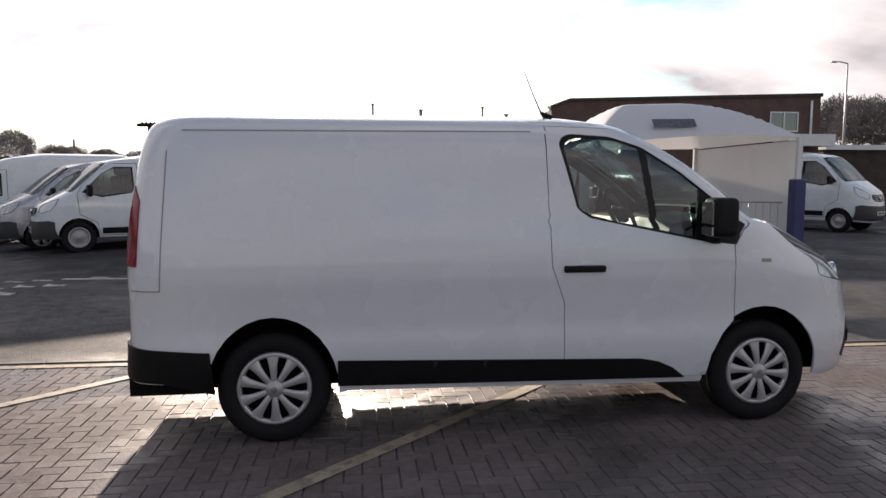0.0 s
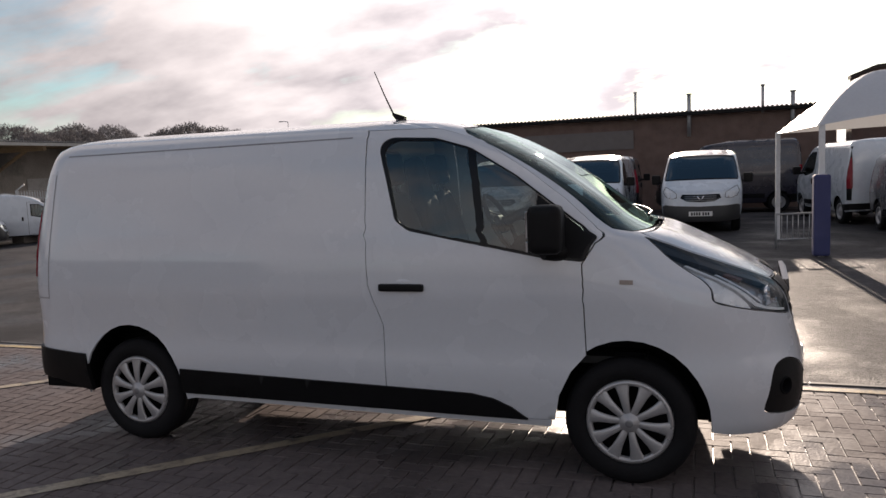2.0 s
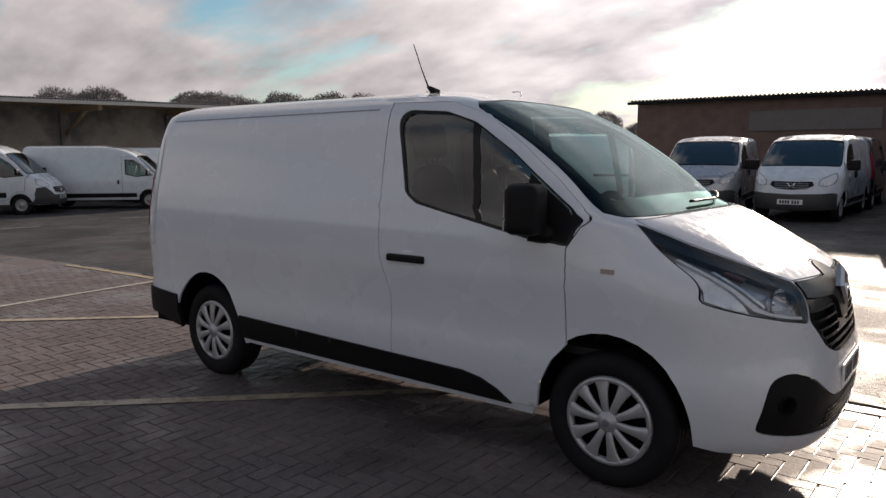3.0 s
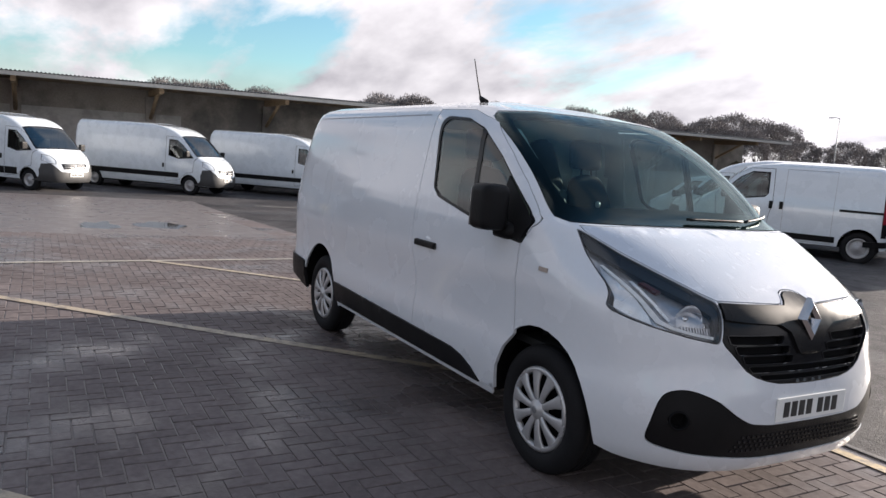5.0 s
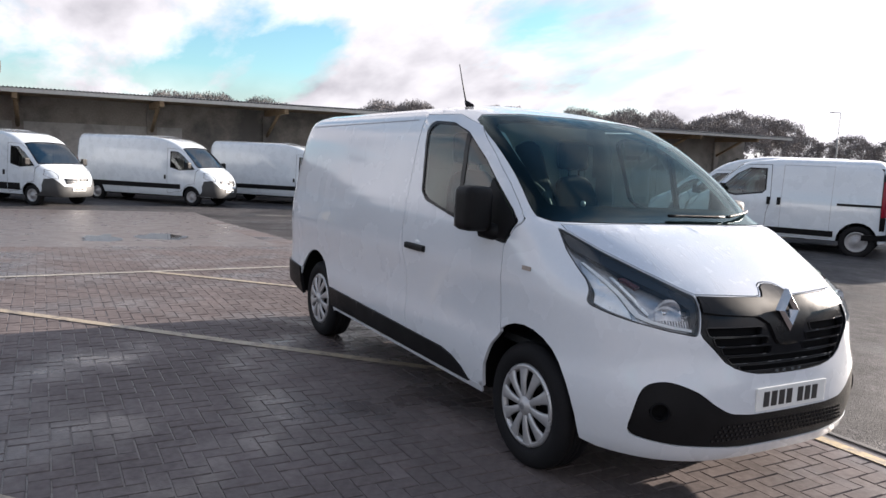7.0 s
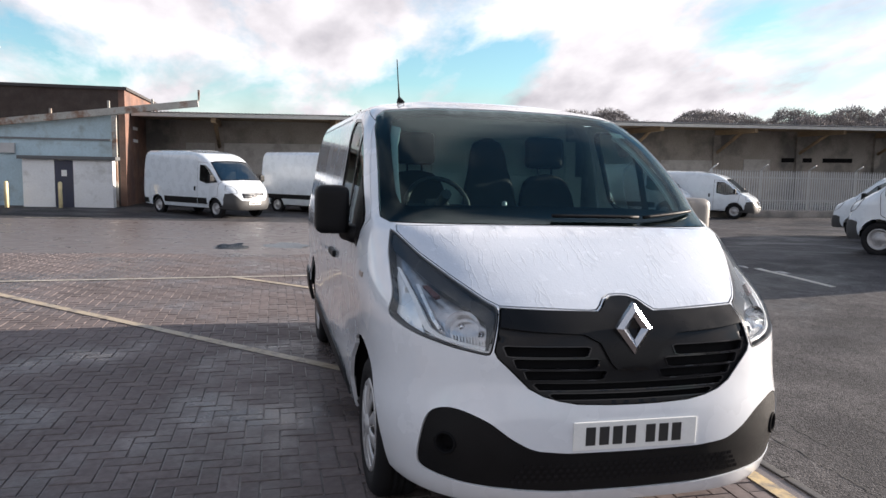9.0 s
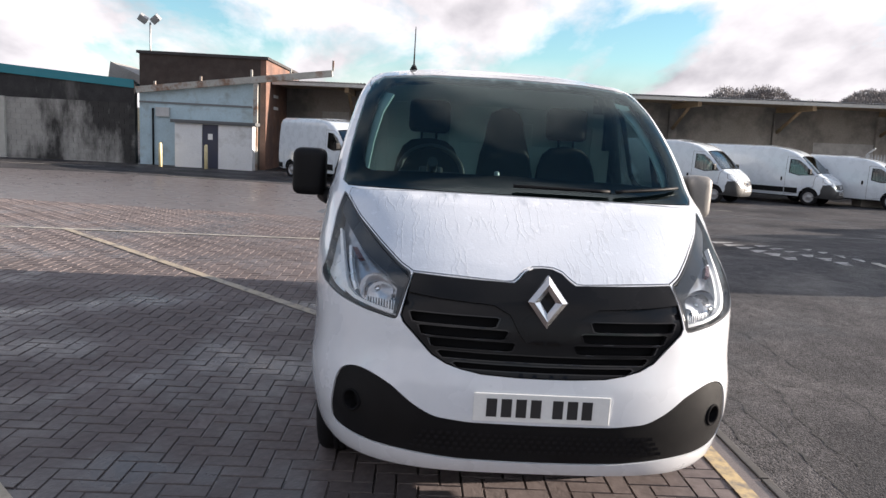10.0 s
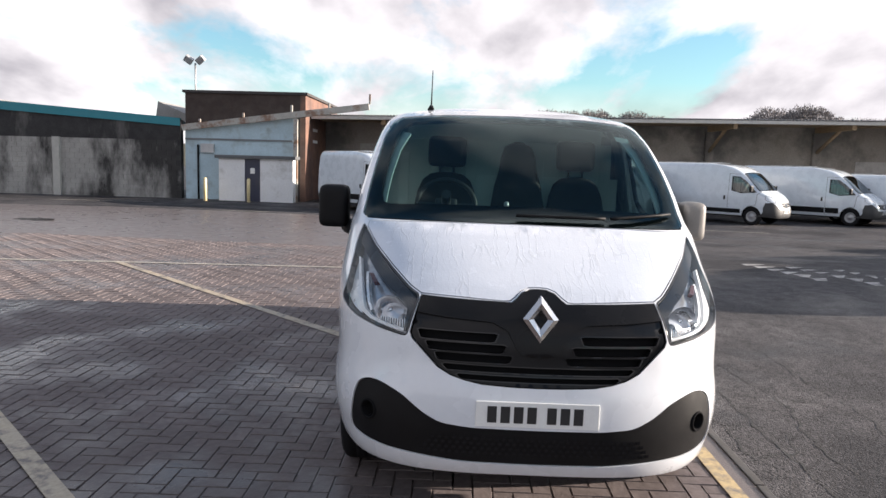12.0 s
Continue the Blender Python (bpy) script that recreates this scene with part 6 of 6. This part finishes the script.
tagged(part("kerb", boxes(((-24.6, 18.5, GZ - 0.1), (-23.9, 36.0, GZ + 0.26)), bevel=0.03), CONC), "raised concrete kerb below a fence", "kerb", kind="structure")
# long brick shed to the north
north = thing("brick_shed", "long dark brick shed with corrugated roof and flues", "shed")
# this front faces away from the sun; its brick colour includes that shade
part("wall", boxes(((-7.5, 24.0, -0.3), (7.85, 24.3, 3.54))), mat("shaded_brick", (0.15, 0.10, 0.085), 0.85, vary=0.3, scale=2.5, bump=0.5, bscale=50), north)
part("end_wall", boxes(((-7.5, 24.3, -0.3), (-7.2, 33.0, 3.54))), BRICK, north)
part("roof", corrugated(23.7, 33.0, -7.8, 7.85, 3.62, 3.7, along="x"), ASBESTOS, north, "grey corrugated roof")
part("gutter", boxes(((-7.8, 23.66, 3.46), (7.85, 23.78, 3.58)), bevel=0.02), BLACKP, north)
part("sign_board", boxes(((-3.2, 23.95, 2.35), (1.0, 23.99, 3.05))), mat("grey_board", (0.15, 0.135, 0.13), 0.7), north)
for x, z, w in ((1.1, 4.40, 0.045), (3.0, 4.20, 0.07), (5.48, 4.34, 0.05), (6.45, 4.06, 0.07)):
    bm = bmesh.new()
    tube(bm, [(x, 23.85, 2.7 if w > 0.05 else 3.4), (x, 23.85, z)], w, 8)
    tube(bm, [(x, 23.85, z), (x, 23.85, z + 0.05)], w * 1.5, 8)
    part("flue", bm, GALV, north)
# two-storey brick building behind the tent
office = thing("brick_office", "two-storey brick building with a white window and flat porch", "building")
OFFICE = mat("office_brick", (0.105, 0.064, 0.054), 0.85, vary=0.3, scale=2.5, bump=0.5, bscale=50)
part("wall", prism([(8.2, -0.3), (19.7, -0.3), (19.7, 4.93), (8.95, 4.60), (8.2, 4.33)], 23.42, 23.8), OFFICE, office)
part("side_wall", prism([(8.2, -0.3), (8.5, -0.3), (8.5, 4.38), (8.2, 4.25)], 23.803, 24.4), OFFICE, office)
part("parapet", prism([(19.76, 4.933), (19.76, 5.08), (8.93, 4.72), (8.15, 4.43), (8.15, 4.31), (8.95, 4.603)], 23.36, 23.9), DKBRICK, office, "dark felted parapet edge")
for x, z, w, h in ((17.5, 3.52, 1.15, 0.72), (10.35, 2.0, 0.5, 0.3), (12.0, 1.9, 0.28, 0.42)):
    wn = part("window", boxes(((x, 23.385, z), (x + w, 23.40, z + h))), DKWIN, office)
    f = 0.05
    part("window_frame", boxes(((x - f, 23.35, z - f), (x + w + f, 23.384, z)), ((x - f, 23.35, z + h), (x + w + f, 23.384, z + h + f)), ((x - f, 23.35, z), (x, 23.384, z + h)), ((x + w, 23.35, z), (x + w + f, 23.384, z + h)), ((x + w / 2 - f / 2, 23.35, z), (x + w / 2 + f / 2, 23.384, z + h))), WHITEW, wn, "white window frame")
bm = bmesh.new()
tube(bm, [(19.25, 23.34, 2.9), (19.25, 23.34, 4.75)], 0.05, 8)
part("downpipe", bm, WHITEW, office, "white downpipe")
part("porch", boxes(((17.6, 22.2, 2.85), (19.6, 23.35, 3.32))), WHITEW, office, "white flat porch")
part("low_wing", boxes(((20.0, 23.5, -0.2), (24.0, 27.0, 2.75))), DKBRICK, office)
part("wing_roof", boxes(((19.97, 23.3, 2.75), (24.2, 27.2, 2.95))), WHITEW, office, "pale flat roof edge")
# tent with a curved white roof
tent = thing("marquee", "white canvas marquee open to the front, one side walled", "tent")
CORNERS = ((5.30, 9.10, 2.22), (9.80, 9.10, 2.42), (4.88, 12.1, 2.22), (8.95, 12.2, 2.30))


def on_tent(u, w):
    """A spot of the eaves' plane: u from the open side to the walled one, w from front to back."""
    a, b, c, d = map(Vector, CORNERS)
    return a.lerp(b, u).lerp(c.lerp(d, u), w)


bm = bmesh.new()
nx, ny = 36, 28
grid = []
for j in range(ny + 1):
    row = []
    for i in range(nx + 1):
        u, w = i / nx, j / ny
        h = min(1.0, u / 0.30, (1 - u) / 0.42, w / 0.44, (1 - w) / 0.5)
        q = on_tent(u, w)
        slack = 0.025 * math.sin(math.pi * min(1, h * 1.2)) * math.sin(u * 9 + w * 5)
        arch_up = 0.13 * math.sin(math.pi * min(max(u, 0), 1)) ** 0.8 * (1 - h) if w < 0.5 else 0
        row.append(bm.verts.new((q.x, q.y, q.z + arch_up + 0.93 * (1 - (1 - h) ** 1.45) + slack)))
    grid.append(row)
for j in range(ny):
    for i in range(nx):
        bm.faces.new((grid[j][i], grid[j][i + 1], grid[j + 1][i + 1], grid[j + 1][i])).smooth = True
part("canopy", bm, CANVAS, tent, "domed white canvas roof")
# the side sheet hangs in folds from front to back
bm = bmesh.new()
for k in range(25):
    q = on_tent(1, k / 24)
    fold = 0.008 * math.sin(k * 1.9)
    pr = [bm.verts.new((q.x - 0.03 + fold * (1 - 0.5 * i), q.y, z)) for i, z in enumerate((0.03, 1.2, q.z - 0.03))]
    if k:
        for i in range(2):
            bm.faces.new((last[i], pr[i], pr[i + 1], last[i + 1])).smooth = True
    last = pr
part("side_wall", bm, CANVAS, tent, "white side sheet")
part("banner", boxes(((-0.46, -0.105, 0.0), (0.46, 0.105, 0.015)), m=pose(7.03, 9.33, 2.72, 49, -1, 0)), mat("banner_grey", (0.10, 0.10, 0.14), 0.6, vary=0.6, scale=14), tent, "small dark unreadable banner")
for u, w in ((0, 0), (1, 0), (0, 1), (1, 1)):
    q = on_tent(u, w)
    x, y, g = q.x + (0.05 if u == 0 else -0.08), q.y + (0.06 if w == 0 else -0.06), ground_z(q.x, q.y)
    bm = bmesh.new()
    box(bm, (x - 0.045, y - 0.045, g), (x + 0.045, y + 0.045, q.z + 0.03), 0.01)
    leg = part("leg", bm, WHITEW, tent, "white tent leg")
    if w == 0:
        part("pad", boxes(((x - 0.13, y - 0.13, g + 0.02), (x + 0.13, y + 0.13, g + 1.40 + 0.16 * u)), bevel=0.04), BLUEPAD, leg, "blue padded sleeve")
# barriers beside the tent
for x, y, a, wide, tall in ((5.15, 10.5, 20, 0.42, 0.68), (9.15, 9.75, -20, 0.6, 1.08)):
    bm = bmesh.new()
    tube(bm, [(-wide, 0, 0.05), (-wide, 0, tall), (wide, 0, tall), (wide, 0, 0.05)], 0.022, 8)
    tube(bm, [(-wide, 0, 0.2), (wide, 0, 0.2)], 0.016, 6)
    rack = tagged(part("crowd_barrier", bm, GALV), "galvanised steel crowd barrier by a tent", "barrier", "barriers by the tent", "object")
    rack.matrix_world = pose(x, y, ground_z(x, y) - 0.03, 0, 0, a)
    for k in range(1, 8):
        bm = bmesh.new()
        tube(bm, [(-wide + k * wide / 4, 0, 0.2), (-wide + k * wide / 4, 0, tall)], 0.009, 5)
        part("bar", bm, GALV, rack)
# street lamps far off
for x, y, h in ((36.8, 46, 10.0), (-48, 80, 9.5), (-13.5, 33, 3.4)):
    bm = bmesh.new()
    tube(bm, [(x, y, 0), (x, y, h * 0.6), (x, y, h)], [0.10, 0.075, 0.05], 8)
    if h > 5:
        tube(bm, [(x, y, h), (x - 0.6, y, h + 0.12), (x - 1.0, y, h + 0.1)], 0.05, 6)
    ob = tagged(part("street_lamp" if h > 5 else "wooden_post", bm, GALV if h > 5 else RUST), "tall grey street lamp beyond the yard" if h > 5 else "dark weathered post behind parked vans", "street lamp" if h > 5 else "post", kind="object")
    if h > 5:
        part("lamp_head", boxes(((x - 1.35, y - 0.1, h + 0.04), (x - 0.85, y + 0.1, h + 0.16)), bevel=0.03), GALV, ob)

# ---- bare trees on the skyline ----
BARK = mat("bare_bark", (0.16, 0.145, 0.14), 0.9, vary=0.25, scale=4)
TWIG = mat("winter_twigs", (0.205, 0.19, 0.188), 0.9, vary=0.3, scale=3, each=0.2)


def tree_meshes(seed, height):
    """A bare tree: a tapered trunk with limbs, and a crown of fine twigs in ragged clumps."""
    rnd = random.Random(seed)
    wood, twigs = bmesh.new(), ([], [])

    def grow(p, d, length, r, level):
        q = p + d * length
        mid = p.lerp(q, 0.5) + Vector((rnd.uniform(-1, 1), rnd.uniform(-1, 1), 0)) * length * 0.06
        tube(wood, [p, mid, q], [r, r * 0.8, r * 0.6], 5 if level else 7, cap=False)
        if level == 3:
            return
        for k in range(3 if level else 5):
            ax = Vector((rnd.gauss(0, 1), rnd.gauss(0, 1), rnd.uniform(-0.1, 0.9))).normalized()
            grow(p.lerp(q, rnd.uniform(0.55, 1.0)), (d * 0.75 + ax * 0.85).normalized(), length * rnd.uniform(0.45, 0.62), r * 0.55, level + 1)

    grow(Vector((0, 0, -0.3)), Vector((rnd.uniform(-0.05, 0.05), rnd.uniform(-0.05, 0.05), 1)).normalized(), height * 0.34, height * 0.028, 0)
    centre, rad = Vector((0, 0, height * 0.66)), Vector((0.40, 0.40, 0.34)) * height
    for _ in range(9000):
        # fine outer twigs fill a rounded crown, thinner low down
        u = Vector((rnd.gauss(0, 1), rnd.gauss(0, 1), rnd.gauss(0, 1))).normalized()
        if u.z < -0.45:
            continue
        lump = 0.86 + 0.22 * noise.noise(u * 2.3 + Vector((seed, 0, 0)))
        s = centre + Vector((u.x * rad.x, u.y * rad.y, u.z * rad.z)) * lump * rnd.uniform(0.55, 1.0) ** 0.5
        a = (u * 0.8 + Vector((rnd.gauss(0, 0.5), rnd.gauss(0, 0.5), rnd.gauss(0.3, 0.5)))).normalized()
        e = s + a * height * rnd.uniform(0.02, 0.045)
        w = a.cross(Vector((rnd.gauss(0, 1), rnd.gauss(0, 1), rnd.gauss(0, 1)))).normalized() * height * 0.005
        i = len(twigs[0])
        twigs[0].extend([s - w, s + w, e])
        twigs[1].append((i, i + 1, i + 2))
    return wood, mesh("twigs", *twigs, smooth=False)


models = []
for k in range(4):
    wood, tw = tree_meshes(k + 3, 11.0)
    wm = bpy.data.meshes.new("trunk")
    wood.to_mesh(wm)
    wood.free()
    wm.materials.append(BARK)
    tw.materials.append(TWIG)
    models.append((wm, tw))
rnd = random.Random(11)


def tree(x, y, z, size, k):
    t = tagged(empty("bare_tree", Matrix.Translation((x, y, z)) @ Matrix.Rotation(rnd.uniform(0, 6.28), 4, "Z") @ Matrix.Diagonal((size, size, size * rnd.uniform(0.85, 1.05), 1))), "bare winter tree on the far skyline", "tree", "trees on the skyline", "object")
    for n, me in zip(("trunk", "crown"), models[k % 4]):
        o = new(n, me)
        o.parent = t


for a0, a1, n, el in ((-84, -74.5, 7, 4.75), (-67.5, -50, 20, 4.75), (-62, -45, 8, 5.0), (-50, -37, 14, 4.8), (-37, -26, 9, 3.4), (-25, -14, 11, 2.3), (33.5, 46, 16, 6.1)):
    for k in range(n):
        az = radians(a0 + (a1 - a0) * (k + rnd.uniform(0.1, 0.9)) / n)
        dist = rnd.uniform(105, 135)
        top = 1.6 + dist * math.tan(radians(el * rnd.uniform(0.86, 1.0)))
        size = top / 11.0
        x, y = 5 + dist * math.sin(az), dist * math.cos(az)
        tree(x, y, 0.0, size, k + int(a1))
# a thick bare hedge stands across the north-west of the yard
bm = bmesh.new()
rows = []
for k in range(221):
    az = radians(-44 + 36 * k / 220)
    ring = []
    for i in range(13):
        a = math.pi * i / 12
        n = noise.noise(Vector((k * 0.13, i * 0.5, 2))) * 0.5 + noise.noise(Vector((k * 0.55, i * 1.4, 7))) * 0.35
        d = 59 - math.cos(a) * (1.7 + 0.5 * n)
        ring.append(bm.verts.new((3 + d * math.sin(az), -4 + d * math.cos(az), -0.3 + (math.sin(a) ** 0.6) * (3.1 + 0.75 * n))))
    rows.append(ring)
for p, q in zip(rows, rows[1:]):
    for i in range(12):
        bm.faces.new((p[i], p[i + 1], q[i + 1], q[i]))
tagged(part("hedge", bm, mat("bare_hedge", (0.085, 0.075, 0.055), 0.95, vary=0.5, scale=1.5, bump=1.0, bscale=9, patch=((0.045, 0.05, 0.025), 0.6, 0.45, 0.6))), "thick brown winter hedge beyond parked vans", "hedge", kind="object")
# a low wooded bank closes the distance
bank = bmesh.new()
rows = []
for k in range(181):
    az = math.tau * k / 180
    d = 170 + 14 * noise.noise(Vector((math.cos(az) * 4, math.sin(az) * 4, 0)))
    h = 5.0 + 2.2 * noise.noise(Vector((math.cos(az) * 9, math.sin(az) * 9, 3))) + 1.0 * noise.noise(Vector((math.cos(az) * 40, math.sin(az) * 40, 5)))
    rows.append([bank.verts.new((d * math.cos(az) * s, d * math.sin(az) * s, z)) for s, z in ((0.86, -0.5), (0.93, h * 0.55), (1.0, h), (1.12, h * 0.9))])
for p, q in zip(rows, rows[1:]):
    for i in range(3):
        bank.faces.new((p[i], q[i], q[i + 1], p[i + 1])).smooth = True
tagged(part("backdrop", bank, mat("wooded_bank", (0.055, 0.055, 0.04), 0.95, vary=0.4, scale=0.15, bump=0.8, bscale=2)), "low wooded bank far beyond the yard", "hill", kind="structure")


# ---- markings, covers and blocks of the paving ----
line("road_line", (-4.06, 6.5), (-2.2, 6.4), 0.10, LINE, "short worn white line on tarmac", 0.006)
for i in range(3):
    for k in range(6):
        x, y = -6.6 + k * 0.40 + i * 0.45, 5.0 + i * 0.62 + k * 0.06
        bm = boxes(((x, y, ground_z(x, y) + 0.003), (x + 0.30, y + 0.42, ground_z(x, y) + 0.008)))
        tagged(part("painted_bar", bm, mat("faint_paint", (0.34, 0.33, 0.32), 0.5, vary=0.3, scale=3, patch=((0.08, 0.08, 0.08), 6.0, 0.46, 0.56))), "worn unreadable painted lettering as bars", "road marking", "painted bars on tarmac", "structure")
for a, b in (((-16.9, -3.7), (-17.4, -1.9)), ((-18.05, -0.85), (-17.8, -0.2)), ((-18.6, 0.1), (-18.2, 0.8)), ((-18.4, 3.2), (-17.9, 5.4)), ((-18.6, 8.2), (-18.1, 10.4)),
             ((-18.9, -14.4), (-19.25, -12.9)), ((-19.55, -9.3), (-19.75, -7.3)), ((-22.5, -17.1), (-22.9, -13.0))):
    line("bay_line", a, b, 0.11, LINE, "worn white bay line on tarmac before parked vans", 0.012)
EDGE_LINE = line("yellow_line", (-7.0, 1.15), (8.4, 1.15), 0.09, YELLOW, "worn yellow line along the paving edge")
LEN, WID, GAP = 0.2, 0.1, 0.0022


def block_verts(x, y, lx, ly, z, t):
    b = 0.004
    return [(x + GAP, y + GAP, z - 0.012), (x + lx - GAP, y + GAP, z - 0.012), (x + lx - GAP, y + ly - GAP, z - 0.012), (x + GAP, y + ly - GAP, z - 0.012),
            (x + GAP + b, y + GAP + b, z + t[0]), (x + lx - GAP - b, y + GAP + b, z + t[1]), (x + lx - GAP - b, y + ly - GAP - b, z + t[2]), (x + GAP + b, y + ly - GAP - b, z + t[3])]


QUADS = [(4, 5, 6, 7), (0, 1, 5, 4), (1, 2, 6, 5), (2, 3, 7, 6), (3, 0, 4, 7)]
shapes = {}
for n, (lx, ly) in (("h", (LEN, WID)), ("v", (WID, LEN))):
    for k in range(4):
        t = [random.uniform(-0.0016, 0.0016) for _ in range(4)]
        me = mesh("paving_block", block_verts(0, 0, lx, ly, 0, t), QUADS, smooth=False)
        me.materials.append(PAVING)
        shapes[n, k] = me
PX0, PX1, PY0, PY1 = -7.0, 8.6, -9.0, 1.29
verts, faces = [], []
for i in range(int((PX1 - PX0) / WID)):
    for j in range(int((PY1 - PY0) / WID)):
        t = (i - j) % 4
        if t not in (0, 2):
            continue
        x, y = PX0 + i * WID, PY0 + j * WID
        lx, ly = (LEN, WID) if t == 0 else (WID, LEN)
        if t == 2:
            y -= WID
        if y + ly > PY1 + 0.001:
            continue
        z = ground_z(x, y) + 0.031 + random.uniform(-0.0012, 0.0012)
        if 2.9 < x < 5.3 and -2.9 < y < -0.4:
            o = new("paving_block", shapes["h" if t == 0 else "v", random.randrange(4)])
            o.parent = pav
            o.matrix_basis = Matrix.Translation((x, y, z))
        else:
            k = len(verts)
            verts += block_verts(x, y, lx, ly, z, [random.uniform(-0.0016, 0.0016) for _ in range(4)])
            faces += [tuple(k + q for q in f) for f in QUADS]
rest = part("paving_blocks", mesh("paving_blocks", verts, faces, smooth=False), PAVING, pav, "herringbone block paving")
rest["kind"] = "stuff"
# far paving, where the blocks merge, and the concrete edging strip
far = bmesh.new()
for x0, x1, y0, y1 in ((-14.2, PX0, -30.0, PY1), (PX0, PX1, -30.0, PY0), (PX1, 19.0, -30.0, PY1)):
    n = max(1, int(x1 - x0))
    for i in range(n):
        xa, xb = x0 + (x1 - x0) * i / n, x0 + (x1 - x0) * (i + 1) / n
        far.faces.new([far.verts.new((x, y, ground_z(x, y) + 0.030)) for x, y in ((xa, y0), (xb, y0), (xb, y1), (xa, y1))])
bmesh.ops.remove_doubles(far, verts=far.verts, dist=0.001)
part("far_paving", far, PAVING, pav)
ed = bmesh.new()
for i in range(29):
    x = -14.2 + i * 0.92
    z = ground_z(x, 1.3)
    box(ed, (x, 1.30, z - 0.05), (x + 0.91, 1.35, z + 0.036), 0.006)
part("edging", ed, mat("concrete_edging", (0.06, 0.055, 0.052), 0.6, vary=0.2, scale=4, bump=0.4, bscale=60), pav, "narrow concrete edging strip")["kind"] = "stuff"
# broken edge and cracks of the tarmac beside the paving
cr = bmesh.new()


def crack(pts, wide, seed):
    prev = None
    for k, (x, y) in enumerate(pts):
        dx, dy = (pts[k + 1][0] - x, pts[k + 1][1] - y) if k + 1 < len(pts) else (x - pts[k - 1][0], y - pts[k - 1][1])
        n = math.hypot(dx, dy) + 1e-6
        w = wide * (0.35 + 1.1 * abs(noise.noise(Vector((x * 6.0, y * 6.0, seed)))))
        z = ground_z(x, y) + 0.0035
        p = [cr.verts.new((x + dy / n * w, y - dx / n * w, z)), cr.verts.new((x - dy / n * w, y + dx / n * w, z))]
        if prev:
            cr.faces.new((prev[0], p[0], p[1], prev[1]))
        prev = p


rnd = random.Random(5)
for s, (y0, amp) in enumerate(((1.47, 0.05), (1.71, 0.10), (2.03, 0.14), (2.55, 0.2))):
    run = []
    for k in range(420):
        x = -7 + k * 0.04
        y = y0 + amp * noise.noise(Vector((x * 0.9, s * 7.0, 0))) + 0.035 * noise.noise(Vector((x * 13, s * 3.0, 6))) + 0.04 * noise.noise(Vector((x * 5, s * 3.0, 1)))
        if noise.noise(Vector((x * 0.7, s * 5.0, 9))) < -0.15 * (s > 0) - 0.02 * s:
            if len(run) > 3:
                crack(run, 0.008, s)
            run = []
        else:
            run.append((x, y))
    if len(run) > 3:
        crack(run, 0.008, s)
for k in range(38):
    x, y, a = rnd.uniform(-4, 8), rnd.uniform(1.4, 2.1), rnd.uniform(0.9, 2.2)
    pts = []
    for i in range(rnd.randrange(6, 16)):
        pts.append((x, y))
        a += rnd.uniform(-0.5, 0.5)
        x, y = x + 0.035 * math.cos(a), y + 0.035 * abs(math.sin(a))
    crack(pts, 0.006, k)
tagged(part("tarmac_crack", cr, mat("crack_dark", (0.018, 0.018, 0.018), 0.7)), "dark ragged cracks in the tarmac edge", "crack", kind="structure")

# standing water in hollows of the far paving
WATER = mat("standing_water", (0.03, 0.028, 0.027), 0.04, vary=0.2, scale=3, rvary=0.02, spec=0.5)
for px, py, rx, ry in ((-8.5, -2.2, 0.75, 0.42), (-8.9, -1.1, 0.8, 0.55), (-10.9, -11.0, 0.5, 0.6)):
    bm = bmesh.new()
    ring = []
    for k in range(40):
        a = math.tau * k / 40
        q = 0.75 + 0.5 * noise.noise(Vector((math.cos(a) * 1.6 + px, math.sin(a) * 1.6 + py, 2)))
        x, y = px + rx * q * math.cos(a), py + ry * q * math.sin(a)
        ring.append(bm.verts.new((x, y, ground_z(px, py) + 0.040 + 0.02 * (ground_z(x, y) - ground_z(px, py)))))
    bm.faces.new(ring)
    tagged(part("puddle", bm, WATER), "shallow rain puddle on block paving", "puddle", "puddles on the paving", "structure")
